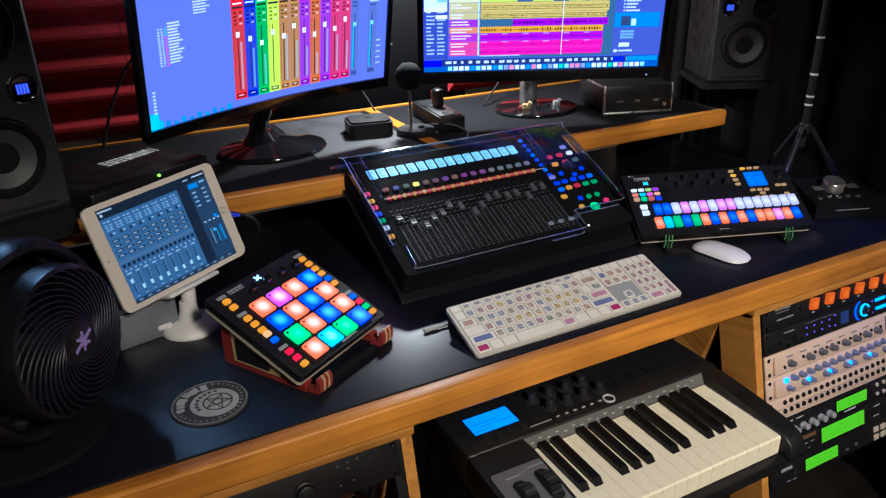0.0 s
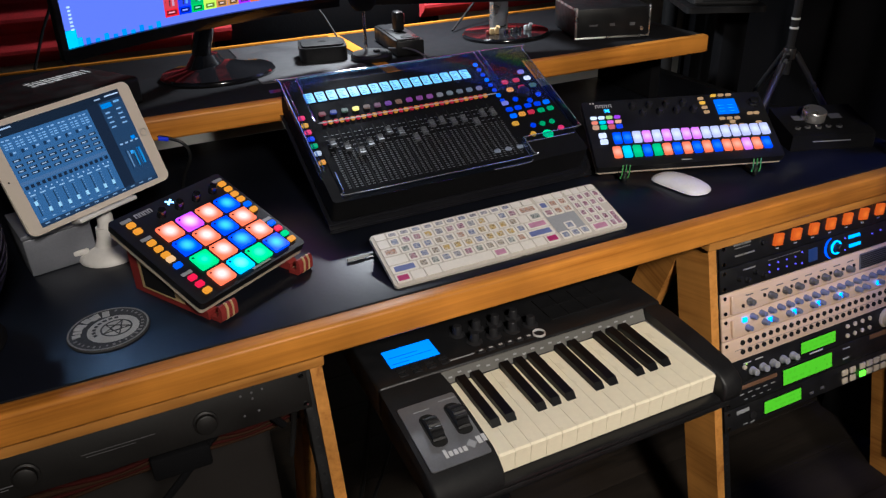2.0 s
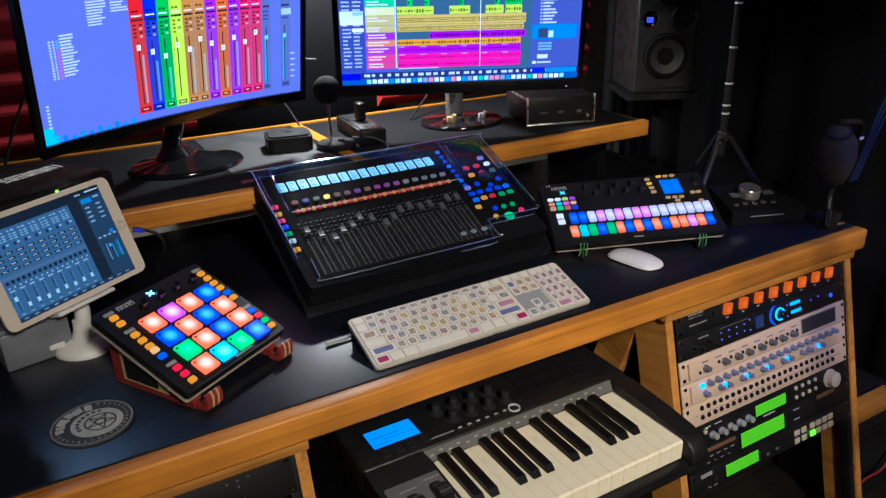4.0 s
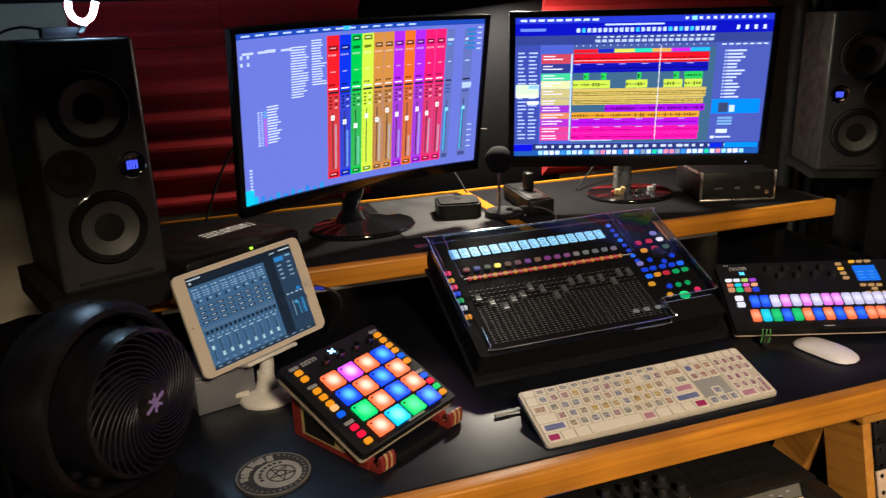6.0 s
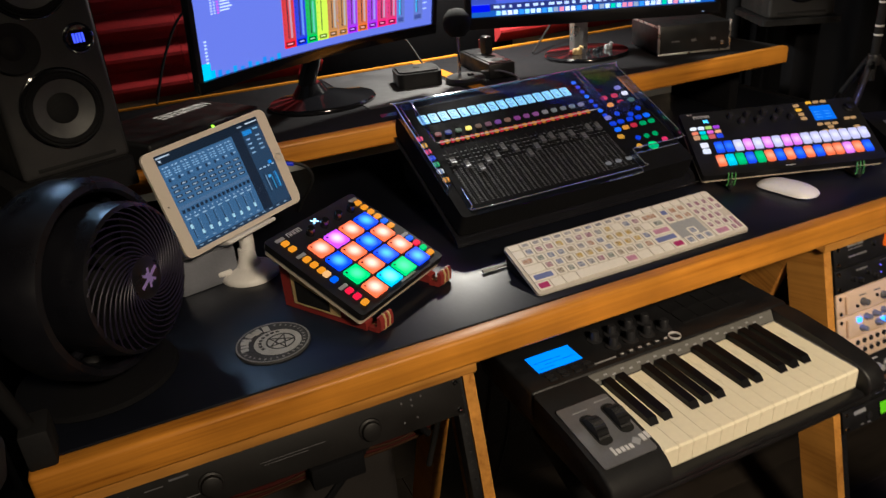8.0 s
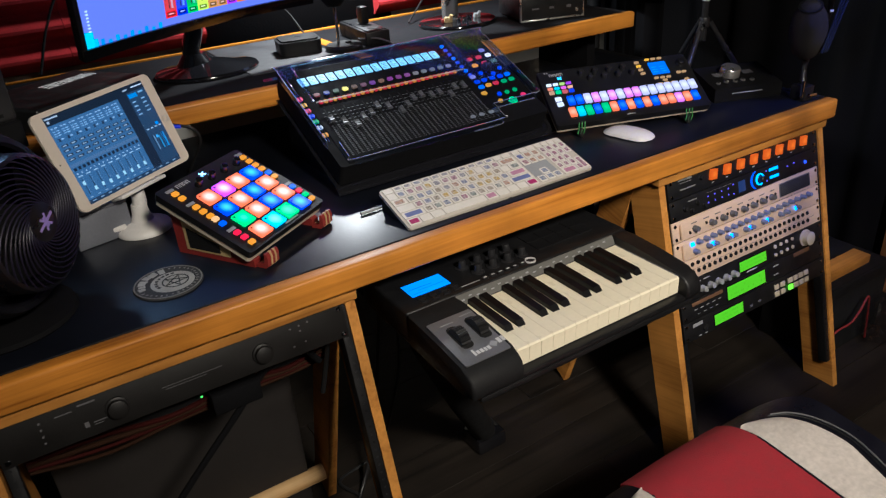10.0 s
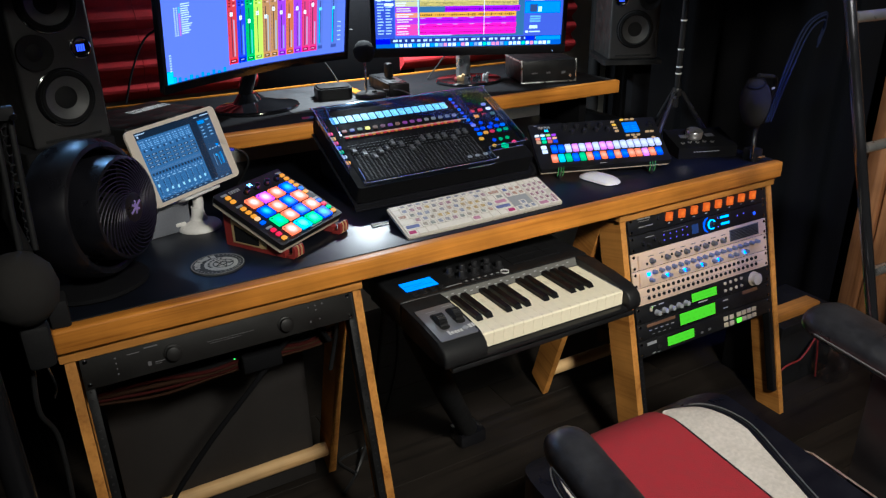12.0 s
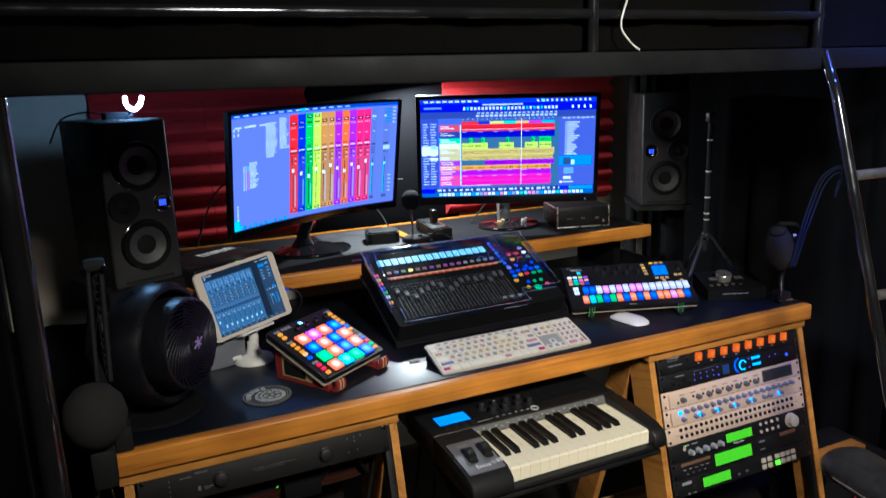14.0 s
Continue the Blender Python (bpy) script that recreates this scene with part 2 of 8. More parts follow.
M = {
    "laminate": surf("black_laminate", (0.004, 0.005, 0.0095), 0.385, var=0.25, scale=20, bump=0.05, rvar=0.04, spec=0.62),
    "oak": wood("varnished_pine", (0.26, 0.080, 0.0055), (0.66, 0.268, 0.028), 0.38, 0),
    "palewood": wood("pale_dowel_wood", (0.46, 0.27, 0.10), (0.66, 0.44, 0.20), 0.55, 0),
    "ampface": surf("amplifier_face", (0.008, 0.0072, 0.007), 0.55, var=0.2, scale=30, bump=0.08, spec=0.3),
    "pine": wood("pale_pine", (0.34, 0.130, 0.018), (0.60, 0.275, 0.05), 0.5, 0),
    "pine_up": wood("pale_pine_upright", (0.34, 0.130, 0.018), (0.60, 0.275, 0.05), 0.5, 2),
    "tape": surf("orange_trim", (0.40, 0.155, 0.010), 0.8, spec=0.1),
    "black": surf("black_plastic", (0.009, 0.009, 0.010), 0.42, var=0.2, scale=60, bump=0.08, spec=0.35),
    "gloss": surf("gloss_black", (0.008, 0.008, 0.010), 0.12, var=0.2, scale=15, bump=0.0, coat=0.6, rvar=0.05),
    "dull": surf("dull_black", (0.007, 0.007, 0.008), 0.75, var=0.3, scale=40, bump=0.15, spec=0.3),
    "grey": surf("grey_plastic", (0.10, 0.10, 0.11), 0.5, var=0.12, scale=60),
    "panelgrey": surf("satin_grey_panel", (0.21, 0.212, 0.225), 0.38, metal=0.5, var=0.1, scale=60),
    "midgrey": surf("mid_grey", (0.30, 0.31, 0.33), 0.5, var=0.1),
    "white": surf("white_plastic", (0.74, 0.72, 0.70), 0.35, var=0.06, scale=30, bump=0.02),
    "key_white": surf("white_key", (0.72, 0.69, 0.64), 0.4, var=0.06, scale=50, bump=0.03),
    "ivory": surf("piano_ivory", (0.82, 0.755, 0.57), 0.28, var=0.05, scale=20, bump=0.0),
    "alu": surf("aluminium", (0.62, 0.61, 0.60), 0.32, metal=0.9, var=0.08, scale=60, bump=0.03),
    "knobblue": surf("blue_grey_knob", (0.16, 0.18, 0.30), 0.45, var=0.1),
    "slot": surf("brown_trim", (0.16, 0.085, 0.045), 0.5, var=0.15),
    "alu_panel": surf("brushed_panel", (0.76, 0.57, 0.42), 0.45, metal=0.2, var=0.1, scale=30, stretch=(0.1, 1, 1)),
    "chrome": surf("chrome", (0.72, 0.72, 0.74), 0.12, metal=1.0, var=0.05, bump=0.0, rvar=0.05),
    "gold": surf("pale_gold_bezel", (0.74, 0.66, 0.58), 0.35, var=0.04, scale=20, bump=0.0),
    "silver_box": surf("silver_case", (0.22, 0.23, 0.27), 0.42, metal=0.4, var=0.1),
    "rubber": surf("rubber_foam", (0.008, 0.008, 0.009), 0.95, spec=0.2, var=0.35, scale=120, bump=0.5),
    # lighter foam tone carries the light on the boom microphones
    "softfoam": surf("lit_grey_foam", (0.021, 0.0195, 0.019), 0.95, spec=0.25, var=0.25, scale=160, bump=0.5),
    "cone": surf("woven_cone", (0.072, 0.072, 0.075), 0.5, var=0.25, scale=200, bump=0.2),
    "cabinet": surf("speaker_vinyl", (0.016, 0.016, 0.016), 0.48, var=0.3, scale=80, bump=0.2),
    "baffle": surf("speaker_baffle", (0.033, 0.0325, 0.0335), 0.42, var=0.2, scale=60, bump=0.1),
    "foam": surf("red_acoustic_foam", (0.42, 0.014, 0.018), 0.95, var=0.35, scale=60, bump=0.6),
    "cream": surf("cream_wall", (0.60, 0.54, 0.44), 0.85, var=0.08, scale=6, bump=0.1),
    "darkwall": surf("unseen_room_black", (0.010, 0.010, 0.011), 0.98, spec=0.15, var=0.3, scale=20, bump=0.3),
    "curtain": surf("black_curtain", (0.004, 0.004, 0.005), 0.98, spec=0.1, var=0.2, scale=30, bump=0.3),
    "mattress": surf("black_bed_cloth", (0.006, 0.0055, 0.0055), 0.98, spec=0.1, var=0.12, scale=60, bump=0.3),
    "beam": surf("painted_steel_beam", (0.0065, 0.0064, 0.0075), 0.6, metal=0.0, var=0.2, scale=20, spec=0.2),
    "tube": surf("black_chrome_tube", (0.10, 0.10, 0.115), 0.15, metal=0.9, var=0.1, scale=30, bump=0.02),
    "floor": wood("dark_floor_boards", (0.0065, 0.0052, 0.0043), (0.019, 0.0145, 0.011), 0.6, 0),
    "redfab": surf("red_mesh_fabric", (0.30, 0.016, 0.026), 0.9, var=0.22, scale=90, bump=0.5),
    "whitefab": surf("scuffed_white_leather", (0.55, 0.50, 0.46), 0.6, var=0.22, scale=22, bump=0.3),
    "leather": surf("black_leather", (0.006, 0.006, 0.011), 0.38, var=0.25, scale=60, bump=0.25, spec=0.3),
    "armleather": surf("worn_black_leather", (0.016, 0.016, 0.020), 0.36, var=0.5, scale=14, bump=0.3, spec=0.6, rvar=0.16),
    "redstand": surf("red_stand", (0.22, 0.022, 0.018), 0.55, var=0.2, scale=40),
    "tan": surf("tan_stripe", (0.50, 0.36, 0.17), 0.55, var=0.15),
    "beige": surf("beige_plastic", (0.55, 0.48, 0.38), 0.5, var=0.08),
    "greenband": surf("green_rubber", (0.05, 0.22, 0.05), 0.6),
    "coaster": surf("slate_coaster", (0.035, 0.036, 0.040), 0.75, var=0.3, scale=60, bump=0.3),
    "coasterprint": surf("pale_print", (0.38, 0.38, 0.37), 0.8, var=0.3, scale=80, bump=0.2),
    "coasterrim": surf("dull_print", (0.20, 0.20, 0.20), 0.8, var=0.35, scale=60, bump=0.2),
    "cable": surf("black_cable", (0.012, 0.012, 0.013), 0.5),
    "redcable": surf("red_cable", (0.22, 0.02, 0.02), 0.5),
    # blue light on the dark cables mixed into their colour
    "bluecable": surf("blue_lit_cable", (0.010, 0.014, 0.040), 0.8, spec=0.1),
    "ink": surf("pale_print_ink", (0.55, 0.55, 0.56), 0.6, var=0.05),
    "inkdim": surf("worn_print_ink", (0.20, 0.20, 0.20), 0.6, var=0.25, scale=300),
    "clear": clear("clear_cover"),
    # pale metal that stands in for light lines on the clear cover
    "bead": surf("cover_edge_highlight", (0.62, 0.66, 0.74), 0.12, metal=0.8, var=0.05, bump=0),
    "browncable": surf("brown_cable", (0.028, 0.013, 0.007), 0.9, spec=0.08),
    "maroon": surf("maroon_cable", (0.034, 0.006, 0.005), 0.9, spec=0.08),
    "shelfboard": surf("worn_black_board", (0.011, 0.011, 0.013), 0.85, var=0.3, scale=12, bump=0.05, spec=0.08),
    "matte": surf("matt_black_panel", (0.006, 0.006, 0.007), 0.85, var=0.2, scale=60, bump=0.05, spec=0.08),
    "bandsilver": surf("silver_band", (0.75, 0.74, 0.72), 0.45, metal=0.2, var=0.05),
    "tower": surf("charcoal_case", (0.019, 0.0162, 0.0152), 0.7, var=0.15, scale=10, bump=0.05),
    "film": clear("crumpled_film", (0.90, 0.91, 0.93), 0.10),
    "blackkey": surf("black_piano_key", (0.004, 0.004, 0.005), 0.42, var=0.1, bump=0.0, spec=0.18),
    "encoder": surf("satin_black_knob", (0.017, 0.017, 0.019), 0.33, var=0.15, spec=0.5),
    "stripgrey": surf("grey_print_strip", (0.11, 0.107, 0.10), 0.5, var=0.12, scale=60),
    "pinkfab": surf("pinkish_white_leather", (0.58, 0.46, 0.42), 0.5, var=0.15, scale=30, bump=0.2),
    "browndoor": wood("brown_wood_panel", (0.20, 0.085, 0.030), (0.42, 0.20, 0.08), 0.4, 2),
    # violet in the wire colour stands for purple light on the grill
    "wire": surf("violet_lit_wire", (0.012, 0.009, 0.028), 0.5, var=0.1, bump=0.0, spec=0.4),
    "fan": surf("fan_black", (0.007, 0.007, 0.010), 0.34, var=0.2, scale=40, bump=0.04, spec=0.6),
    "board": surf("grey_board", (0.042, 0.042, 0.046), 0.55, var=0.15),
    "keyplate": surf("grey_key_plate", (0.52, 0.48, 0.43), 0.5, var=0.08),
    # blue-white tint puts the glow of lit edges into the clear rims
    "rim": clear("clear_cover_edge", (0.75, 0.84, 1.0), 0.22),
    "gap": surf("dark_recess", (0.004, 0.004, 0.004), 0.9, bump=0),
}


# ---------------------------------------------------------------- mesh helpers
def box(bm, x0, x1, y0, y1, z0, z1, bevel=0.0, m=None, seg=2):
    r = bmesh.ops.create_cube(bm, size=1)
    vs = r["verts"]
    t = Matrix.Translation(((x0 + x1) / 2, (y0 + y1) / 2, (z0 + z1) / 2)) @ Matrix.Diagonal((x1 - x0, y1 - y0, z1 - z0, 1))
    bmesh.ops.transform(bm, matrix=t, verts=vs)
    if bevel:
        es = list({e for v in vs for e in v.link_edges})
        out = bmesh.ops.bevel(bm, geom=es, offset=bevel, segments=seg, affect="EDGES", profile=0.5)
        vs = list({v for f in out["faces"] for v in f.verts} | {v for v in vs if v.is_valid})
    if m is not None:
        bmesh.ops.transform(bm, matrix=m, verts=[v for v in vs if v.is_valid])
    return bm


def cyl(bm, r, z0, z1, m=None, n=20, r2=None, bevel=0.0):
    out = bmesh.ops.create_cone(bm, cap_ends=True, segments=n, radius1=r, radius2=r if r2 is None else r2, depth=z1 - z0)
    vs = out["verts"]
    bmesh.ops.transform(bm, matrix=Matrix.Translation((0, 0, (z0 + z1) / 2)), verts=vs)
    if bevel:
        es = [e for e in {e for v in vs for e in v.link_edges} if any(len(f.verts) > 4 for f in e.link_faces)]
        o = bmesh.ops.bevel(bm, geom=es, offset=bevel, segments=2, affect="EDGES", profile=0.5)
        vs = list({v for f in o["faces"] for v in f.verts} | {v for v in vs if v.is_valid})
    if m is not None:
        bmesh.ops.transform(bm, matrix=m, verts=[v for v in vs if v.is_valid])
    return bm


def lathe(bm, prof, n=40, m=None, closed=False):
    """Turn a profile of (radius, height) round z."""
    rings = []
    for r, z in prof:
        rings.append([bm.verts.new((r * math.cos(2 * math.pi * i / n), r * math.sin(2 * math.pi * i / n), z)) for i in range(n)] if r > 1e-6 else [bm.verts.new((0, 0, z))])
    vs = [v for ring in rings for v in ring]
    pairs = list(zip(rings, rings[1:] + ([rings[0]] if closed else [])))
    for a, b in (pairs if closed else pairs[: len(rings) - 1]):
        for i in range(n):
            j = (i + 1) % n
            if len(a) == 1 and len(b) == 1:
                continue
            if len(a) == 1:
                bm.faces.new((a[0], b[j], b[i]))
            elif len(b) == 1:
                bm.faces.new((a[i], a[j], b[0]))
            else:
                bm.faces.new((a[i], a[j], b[j], b[i]))
    if m is not None:
        bmesh.ops.transform(bm, matrix=m, verts=vs)
    return bm


def prism(bm, poly, x0, x1, m=None):
    """A polygon of (y, z) drawn out along x."""
    a = [bm.verts.new((x0, y, z)) for y, z in poly]
    b = [bm.verts.new((x1, y, z)) for y, z in poly]
    bm.faces.new(a[::-1])
    bm.faces.new(b)
    k = len(poly)
    for i in range(k):
        bm.faces.new((a[i], a[(i + 1) % k], b[(i + 1) % k], b[i]))
    if m is not None:
        bmesh.ops.transform(bm, matrix=m, verts=a + b)
    return bm


def tube(bm, pts, r, n=8, smooth=6):
    """A round tube along a smooth line through points."""
    P = [Vector(p) for p in pts]
    if smooth and len(P) > 2:
        Q = []
        ext = [P[0] * 2 - P[1]] + P + [P[-1] * 2 - P[-2]]
        for i in range(1, len(ext) - 2):
            a, b, c, d = ext[i - 1 : i + 3]
            for k in range(smooth):
                t = k / smooth
                Q.append(0.5 * ((2 * b) + (c - a) * t + (2 * a - 5 * b + 4 * c - d) * t * t + (3 * b - a - 3 * c + d) * t**3))
        P = Q + [P[-1]]
    rings, up = [], Vector((0.31, 0.17, 0.93))
    for i, p in enumerate(P):
        d = (P[min(i + 1, len(P) - 1)] - P[max(i - 1, 0)]).normalized()
        s = d.cross(up)
        s = s.normalized() if s.length > 1e-4 else d.orthogonal().normalized()
        w = s.cross(d)
        rings.append([bm.verts.new(p + r * (math.cos(2 * math.pi * k / n) * s + math.sin(2 * math.pi * k / n) * w)) for k in range(n)])
    for a, b in zip(rings, rings[1:]):
        for k in range(n):
            bm.faces.new((a[k], a[(k + 1) % n], b[(k + 1) % n], b[k]))
    bm.faces.new(rings[0][::-1])
    bm.faces.new(rings[-1])
    return bm


def slab(bm, w, d, z0, z1, radius=0.01, m=None, seg=5, x=0.0, y=0.0):
    """A plate with rounded corners, its near left corner at x, y."""
    radius = min(radius, w / 2 - 1e-4, d / 2 - 1e-4)
    pts = []
    for cx, cy, a0 in ((w - radius, radius, -90), (w - radius, d - radius, 0), (radius, d - radius, 90), (radius, radius, 180)):
        for k in range(seg + 1):
            a = radians(a0 + 90 * k / seg)
            pts.append((x + cx + radius * math.cos(a), y + cy + radius * math.sin(a)))
    lo = [bm.verts.new((px, py, z0)) for px, py in pts]
    hi = [bm.verts.new((px, py, z1)) for px, py in pts]
    bm.faces.new(lo[::-1])
    bm.faces.new(hi)
    k = len(pts)
    for i in range(k):
        bm.faces.new((lo[i], lo[(i + 1) % k], hi[(i + 1) % k], hi[i]))
    if m is not None:
        bmesh.ops.transform(bm, matrix=m, verts=lo + hi)
    return bm


def BM():
    return bmesh.new()


def to_mesh(name, bm, material, smooth=True):
    me = bpy.data.meshes.new(name)
    bmesh.ops.recalc_face_normals(bm, faces=bm.faces)
    bm.to_mesh(me)
    bm.free()
    for mt in material if isinstance(material, (list, tuple)) else [material]:
        me.materials.append(mt)
    if smooth:
        me.shade_smooth()
        me.set_sharp_from_angle(angle=radians(38))
    return me


def part(name, bm, material, parent, label="", m=None):
    ob = new(name, to_mesh(name, bm, material))
    ob.parent = parent
    if m is not None:
        ob.matrix_basis = m
    if label:
        tagged(ob, label)
    return ob


def again(ob, m, parent=None):
    """The same piece once more: an object of its own on the same mesh."""
    o = new(ob.name.split(".")[0], ob.data)
    o.parent = parent or ob.parent
    o.matrix_basis = m
    if "label" in ob:
        tagged(o, ob["label"])
    return o


def thing(name, m, label, category, group="", kind=""):
    ob = new(name)
    ob.empty_display_size = 0.05
    ob.matrix_basis = m
    return tagged(ob, label, category, group, kind)


def solid(name, bm, material, label, category, group="", kind="", m=None):
    ob = new(name, to_mesh(name, bm, material))
    if m is not None:
        ob.matrix_basis = m
    return tagged(ob, label, category, group, kind)


def T(x, y, z=0.0):
    return Matrix.Translation((x, y, z))


def quad(bm, x0, y0, x1, y1, z, mi=0, bend=None, n=1):
    """A flat patch of a display in local x, y; bend gives the height over a curved screen."""
    for k in range(n):
        a, b = x0 + (x1 - x0) * k / n, x0 + (x1 - x0) * (k + 1) / n
        za, zb = (bend(a) + z, bend(b) + z) if bend else (z, z)
        f = bm.faces.new([bm.verts.new(c) for c in ((a, y0, za), (b, y0, zb), (b, y1, zb), (a, y1, za))])
        f.material_index = mi


class Screen:
    """Gathers flat patches by colour and links them as one display picture."""

    def __init__(self, bend=None):
        self.bm, self.mats, self.bend = BM(), [], bend

    def add(self, x0, y0, x1, y1, color, z=0.0004, strength=1.0, n=1):
        mt = glow(color, strength)
        if mt not in self.mats:
            self.mats.append(mt)
        quad(self.bm, x0, y0, x1, y1, z, self.mats.index(mt), self.bend, n)

    def done(self, name, parent, label="", m=None):
        me = bpy.data.meshes.new(name)
        self.bm.to_mesh(me)
        self.bm.free()
        for mt in self.mats:
            me.materials.append(mt)
        ob = new(name, me)
        ob.parent = parent
        if m is not None:
            ob.matrix_basis = m
        if label:
            tagged(ob, label)
        return ob


rng = random.Random(7)

# ---------------------------------------------------------------- the room
def setting(name, bm, material, label, m=None):
    return solid(name, bm, material, label, name.split("_")[0], kind="structure", m=m)


WALL = 1.13
fl = setting("floor", box(BM(), -2.2, 2.6, -3.2, WALL + 0.1, -0.06, -0.0125), M["gap"], "dark wooden floor boards in a dim room")
setting("wall_north", box(BM(), -2.2, 2.6, WALL, WALL + 0.1, 0, 2.5), M["cream"], "cream painted wall behind the desk")
# unseen walls and ceiling, kept black so little light bounces back
setting("wall_south", box(BM(), -2.2, 2.6, -3.3, -3.2, 0, 2.5), M["darkwall"], "unseen wall kept black to cut bounced light")
setting("wall_west", box(BM(), -2.3, -2.2, -3.3, WALL + 0.1, 0, 2.5), M["darkwall"], "unseen wall kept black to cut bounced light")
setting("wall_east", box(BM(), 2.6, 2.7, -3.3, WALL + 0.1, 0, 2.5), M["darkwall"], "unseen wall kept black to cut bounced light")
setting("ceiling", box(BM(), -2.3, 2.7, -3.3, WALL + 0.1, 2.5, 2.6), M["darkwall"], "dark ceiling")
# black panel between the two foam sheets
setting("trim_panel", box(BM(), -0.06, 0.56, WALL - 0.02, WALL, 0.75, 1.75, 0.003), M["curtain"], "black cloth panel on the wall")


def drape(name, p, q, z0, z1, label, waves=9, depth=0.03):
    """A hanging cloth with folds between two points of the plan."""
    bm = BM()
    p, q = Vector((*p, 0)), Vector((*q, 0))
    d = q - p
    nrm = Vector((-d.y, d.x, 0)).normalized()
    n = waves * 8
    rows = []
    for z in (z0, (z0 + z1) / 2, z1):
        row = []
        for side in (0, 0.006):
            row.append([bm.verts.new(p + d * i / n + nrm * (side + depth * math.sin(2 * math.pi * waves * i / n + 0.6 * math.sin(i * 0.31)) * (0.7 + 0.3 * math.sin(i * 0.13 + z))) + Vector((0, 0, z))) for i in range(n + 1)])
        rows.append(row)
    for a, b in zip(rows, rows[1:]):
        for s in (0, 1):
            for i in range(n):
                bm.faces.new((a[s][i], a[s][i + 1], b[s][i + 1], b[s][i]))
    return solid(name, bm, M["curtain"], label, "curtain")


drape("curtain", (1.62, 1.1), (1.62, 0.07), 0.0, 1.43, "black curtain hanging under the loft bed", 6, 0.03)
drape("curtain", (1.46, 1.10), (1.62, 1.08), 0.0, 1.43, "black curtain hanging beside the speaker", 4, 0.02)

# cloth added only to turn the low left wall dark
drape("curtain", (-2.15, 1.02), (-0.74, 1.02), 0.0, 0.74, "added black cloth that darkens the low wall beside the desk", 9, 0.025)

# wooden panel beyond the ladder
pn = thing("folding_door", T(1.72, -0.22, 0), "brown varnished wooden door standing in the dark", "door")
part("board", box(BM(), -0.02, 0.02, -0.30, 0.22, 0.30, 1.9, 0.004), M["browndoor"], pn)
part("stile", box(BM(), -0.035, 0.025, 0.225, 0.29, 0.0, 1.9, 0.005), M["browndoor"], pn)
part("bottom_board", box(BM(), -0.03, 0.02, -0.30, 0.22, 0.0, 0.296, 0.004), M["browndoor"], pn)


def wedge_foam(x0, x1, z0, z1, pitch, label):
    """Acoustic foam with level wedge ridges."""
    n = int(round((z1 - z0) / pitch))
    h = (z1 - z0) / n
    base, amp = WALL - 0.024, 0.034
    sheet_ = thing("acoustic_foam", T(0, 0, 0), label, "foam", "foam sheets")
    cols = max(2, int(round((x1 - x0) / 0.31)))
    wide = (x1 - x0) / cols
    for r in range(0, n, 3):
        top_ = min(n, r + 3)
        poly = [(WALL - 0.001, z0 + r * h + 0.0008), (WALL - 0.001, z0 + top_ * h - 0.0008)]
        for k in range(top_, r, -1):
            for i in range(9):
                u = i / 9
                if k == top_ and i == 0:
                    continue
                poly.append((base - amp * (0.5 - 0.5 * math.cos(2 * math.pi * u)) ** 0.85, z0 + (k - u) * h))
        poly.insert(2, (base, z0 + top_ * h - 0.0008))
        poly.append((base, z0 + r * h + 0.0008))
        for c in range(cols):
            part("foam_tile", prism(BM(), poly, x0 + c * wide + 0.0006, x0 + (c + 1) * wide - 0.0006), M["foam"], sheet_)
    return sheet_


wedge_foam(-0.69, -0.02, 0.93, 1.74, 0.0675, "red wedge acoustic foam on the wall behind the curved monitor")
wedge_foam(0.50, 1.262, 0.93, 1.74, 0.0675, "red wedge acoustic foam on the wall behind the flat monitor")

# ---------------------------------------------------------------- loft bed
BY = -0.25
bed = thing("loft_bed", T(0, BY, 0), "dark steel loft bed frame over the desk", "bed")
part("front_beam", box(BM(), -1.05, 1.62, -0.014, 0.014, 1.425, 1.47, 0.004), M["beam"], bed)
part("back_beam", box(BM(), -1.05, 1.62, 1.27, 1.30, 1.440, 1.47, 0.004), M["beam"], bed)
for k in range(9):
    part("slat", box(BM(), -1.0 + 0.3 * k, -0.93 + 0.3 * k, 0.015, 1.299, 1.452, 1.468, 0.002), M["beam"], bed)
part("guard_rail", tube(BM(), [(-1.03, 0.03, 1.541), (0.825, 0.03, 1.541)], 0.010, 10, 0), M["tube"], bed)
for x in (-1.03, 0.206, 0.815):
    part("rail_post", tube(BM(), [(x, 0.03, 1.465), (x, 0.03, 1.85)], 0.011, 10, 0), M["tube"], bed)
part("leg", tube(BM(), [(-0.79, 0.0, 0.0), (-0.79, 0.0, 1.43)], 0.019, 14, 0), M["tube"], bed, "black chrome bed leg")
part("leg", tube(BM(), [(1.56, 0.0, 0.0), (1.56, 0.0, 1.43)], 0.019, 14, 0), M["tube"], bed, "black chrome bed leg")
part("leg", tube(BM(), [(1.335, 1.29, 0.0), (1.335, 1.29, 1.43)], 0.024, 14, 0), M["dull"], bed, "black bed leg by the wall")
part("leg", tube(BM(), [(-1.0, 1.3, 0.0), (-1.0, 1.3, 1.43)], 0.019, 14, 0), M["tube"], bed, "black chrome bed leg")

mt = BM()
box(mt, -1.0, 1.6, BY + 0.085, WALL - 0.06, 1.471, 1.66, 0.03)
solid("mattress", mt, M["mattress"], "mattress under a black cloth on the loft bed", "mattress")
bm = BM()
n = 60
lo, hi = [], []
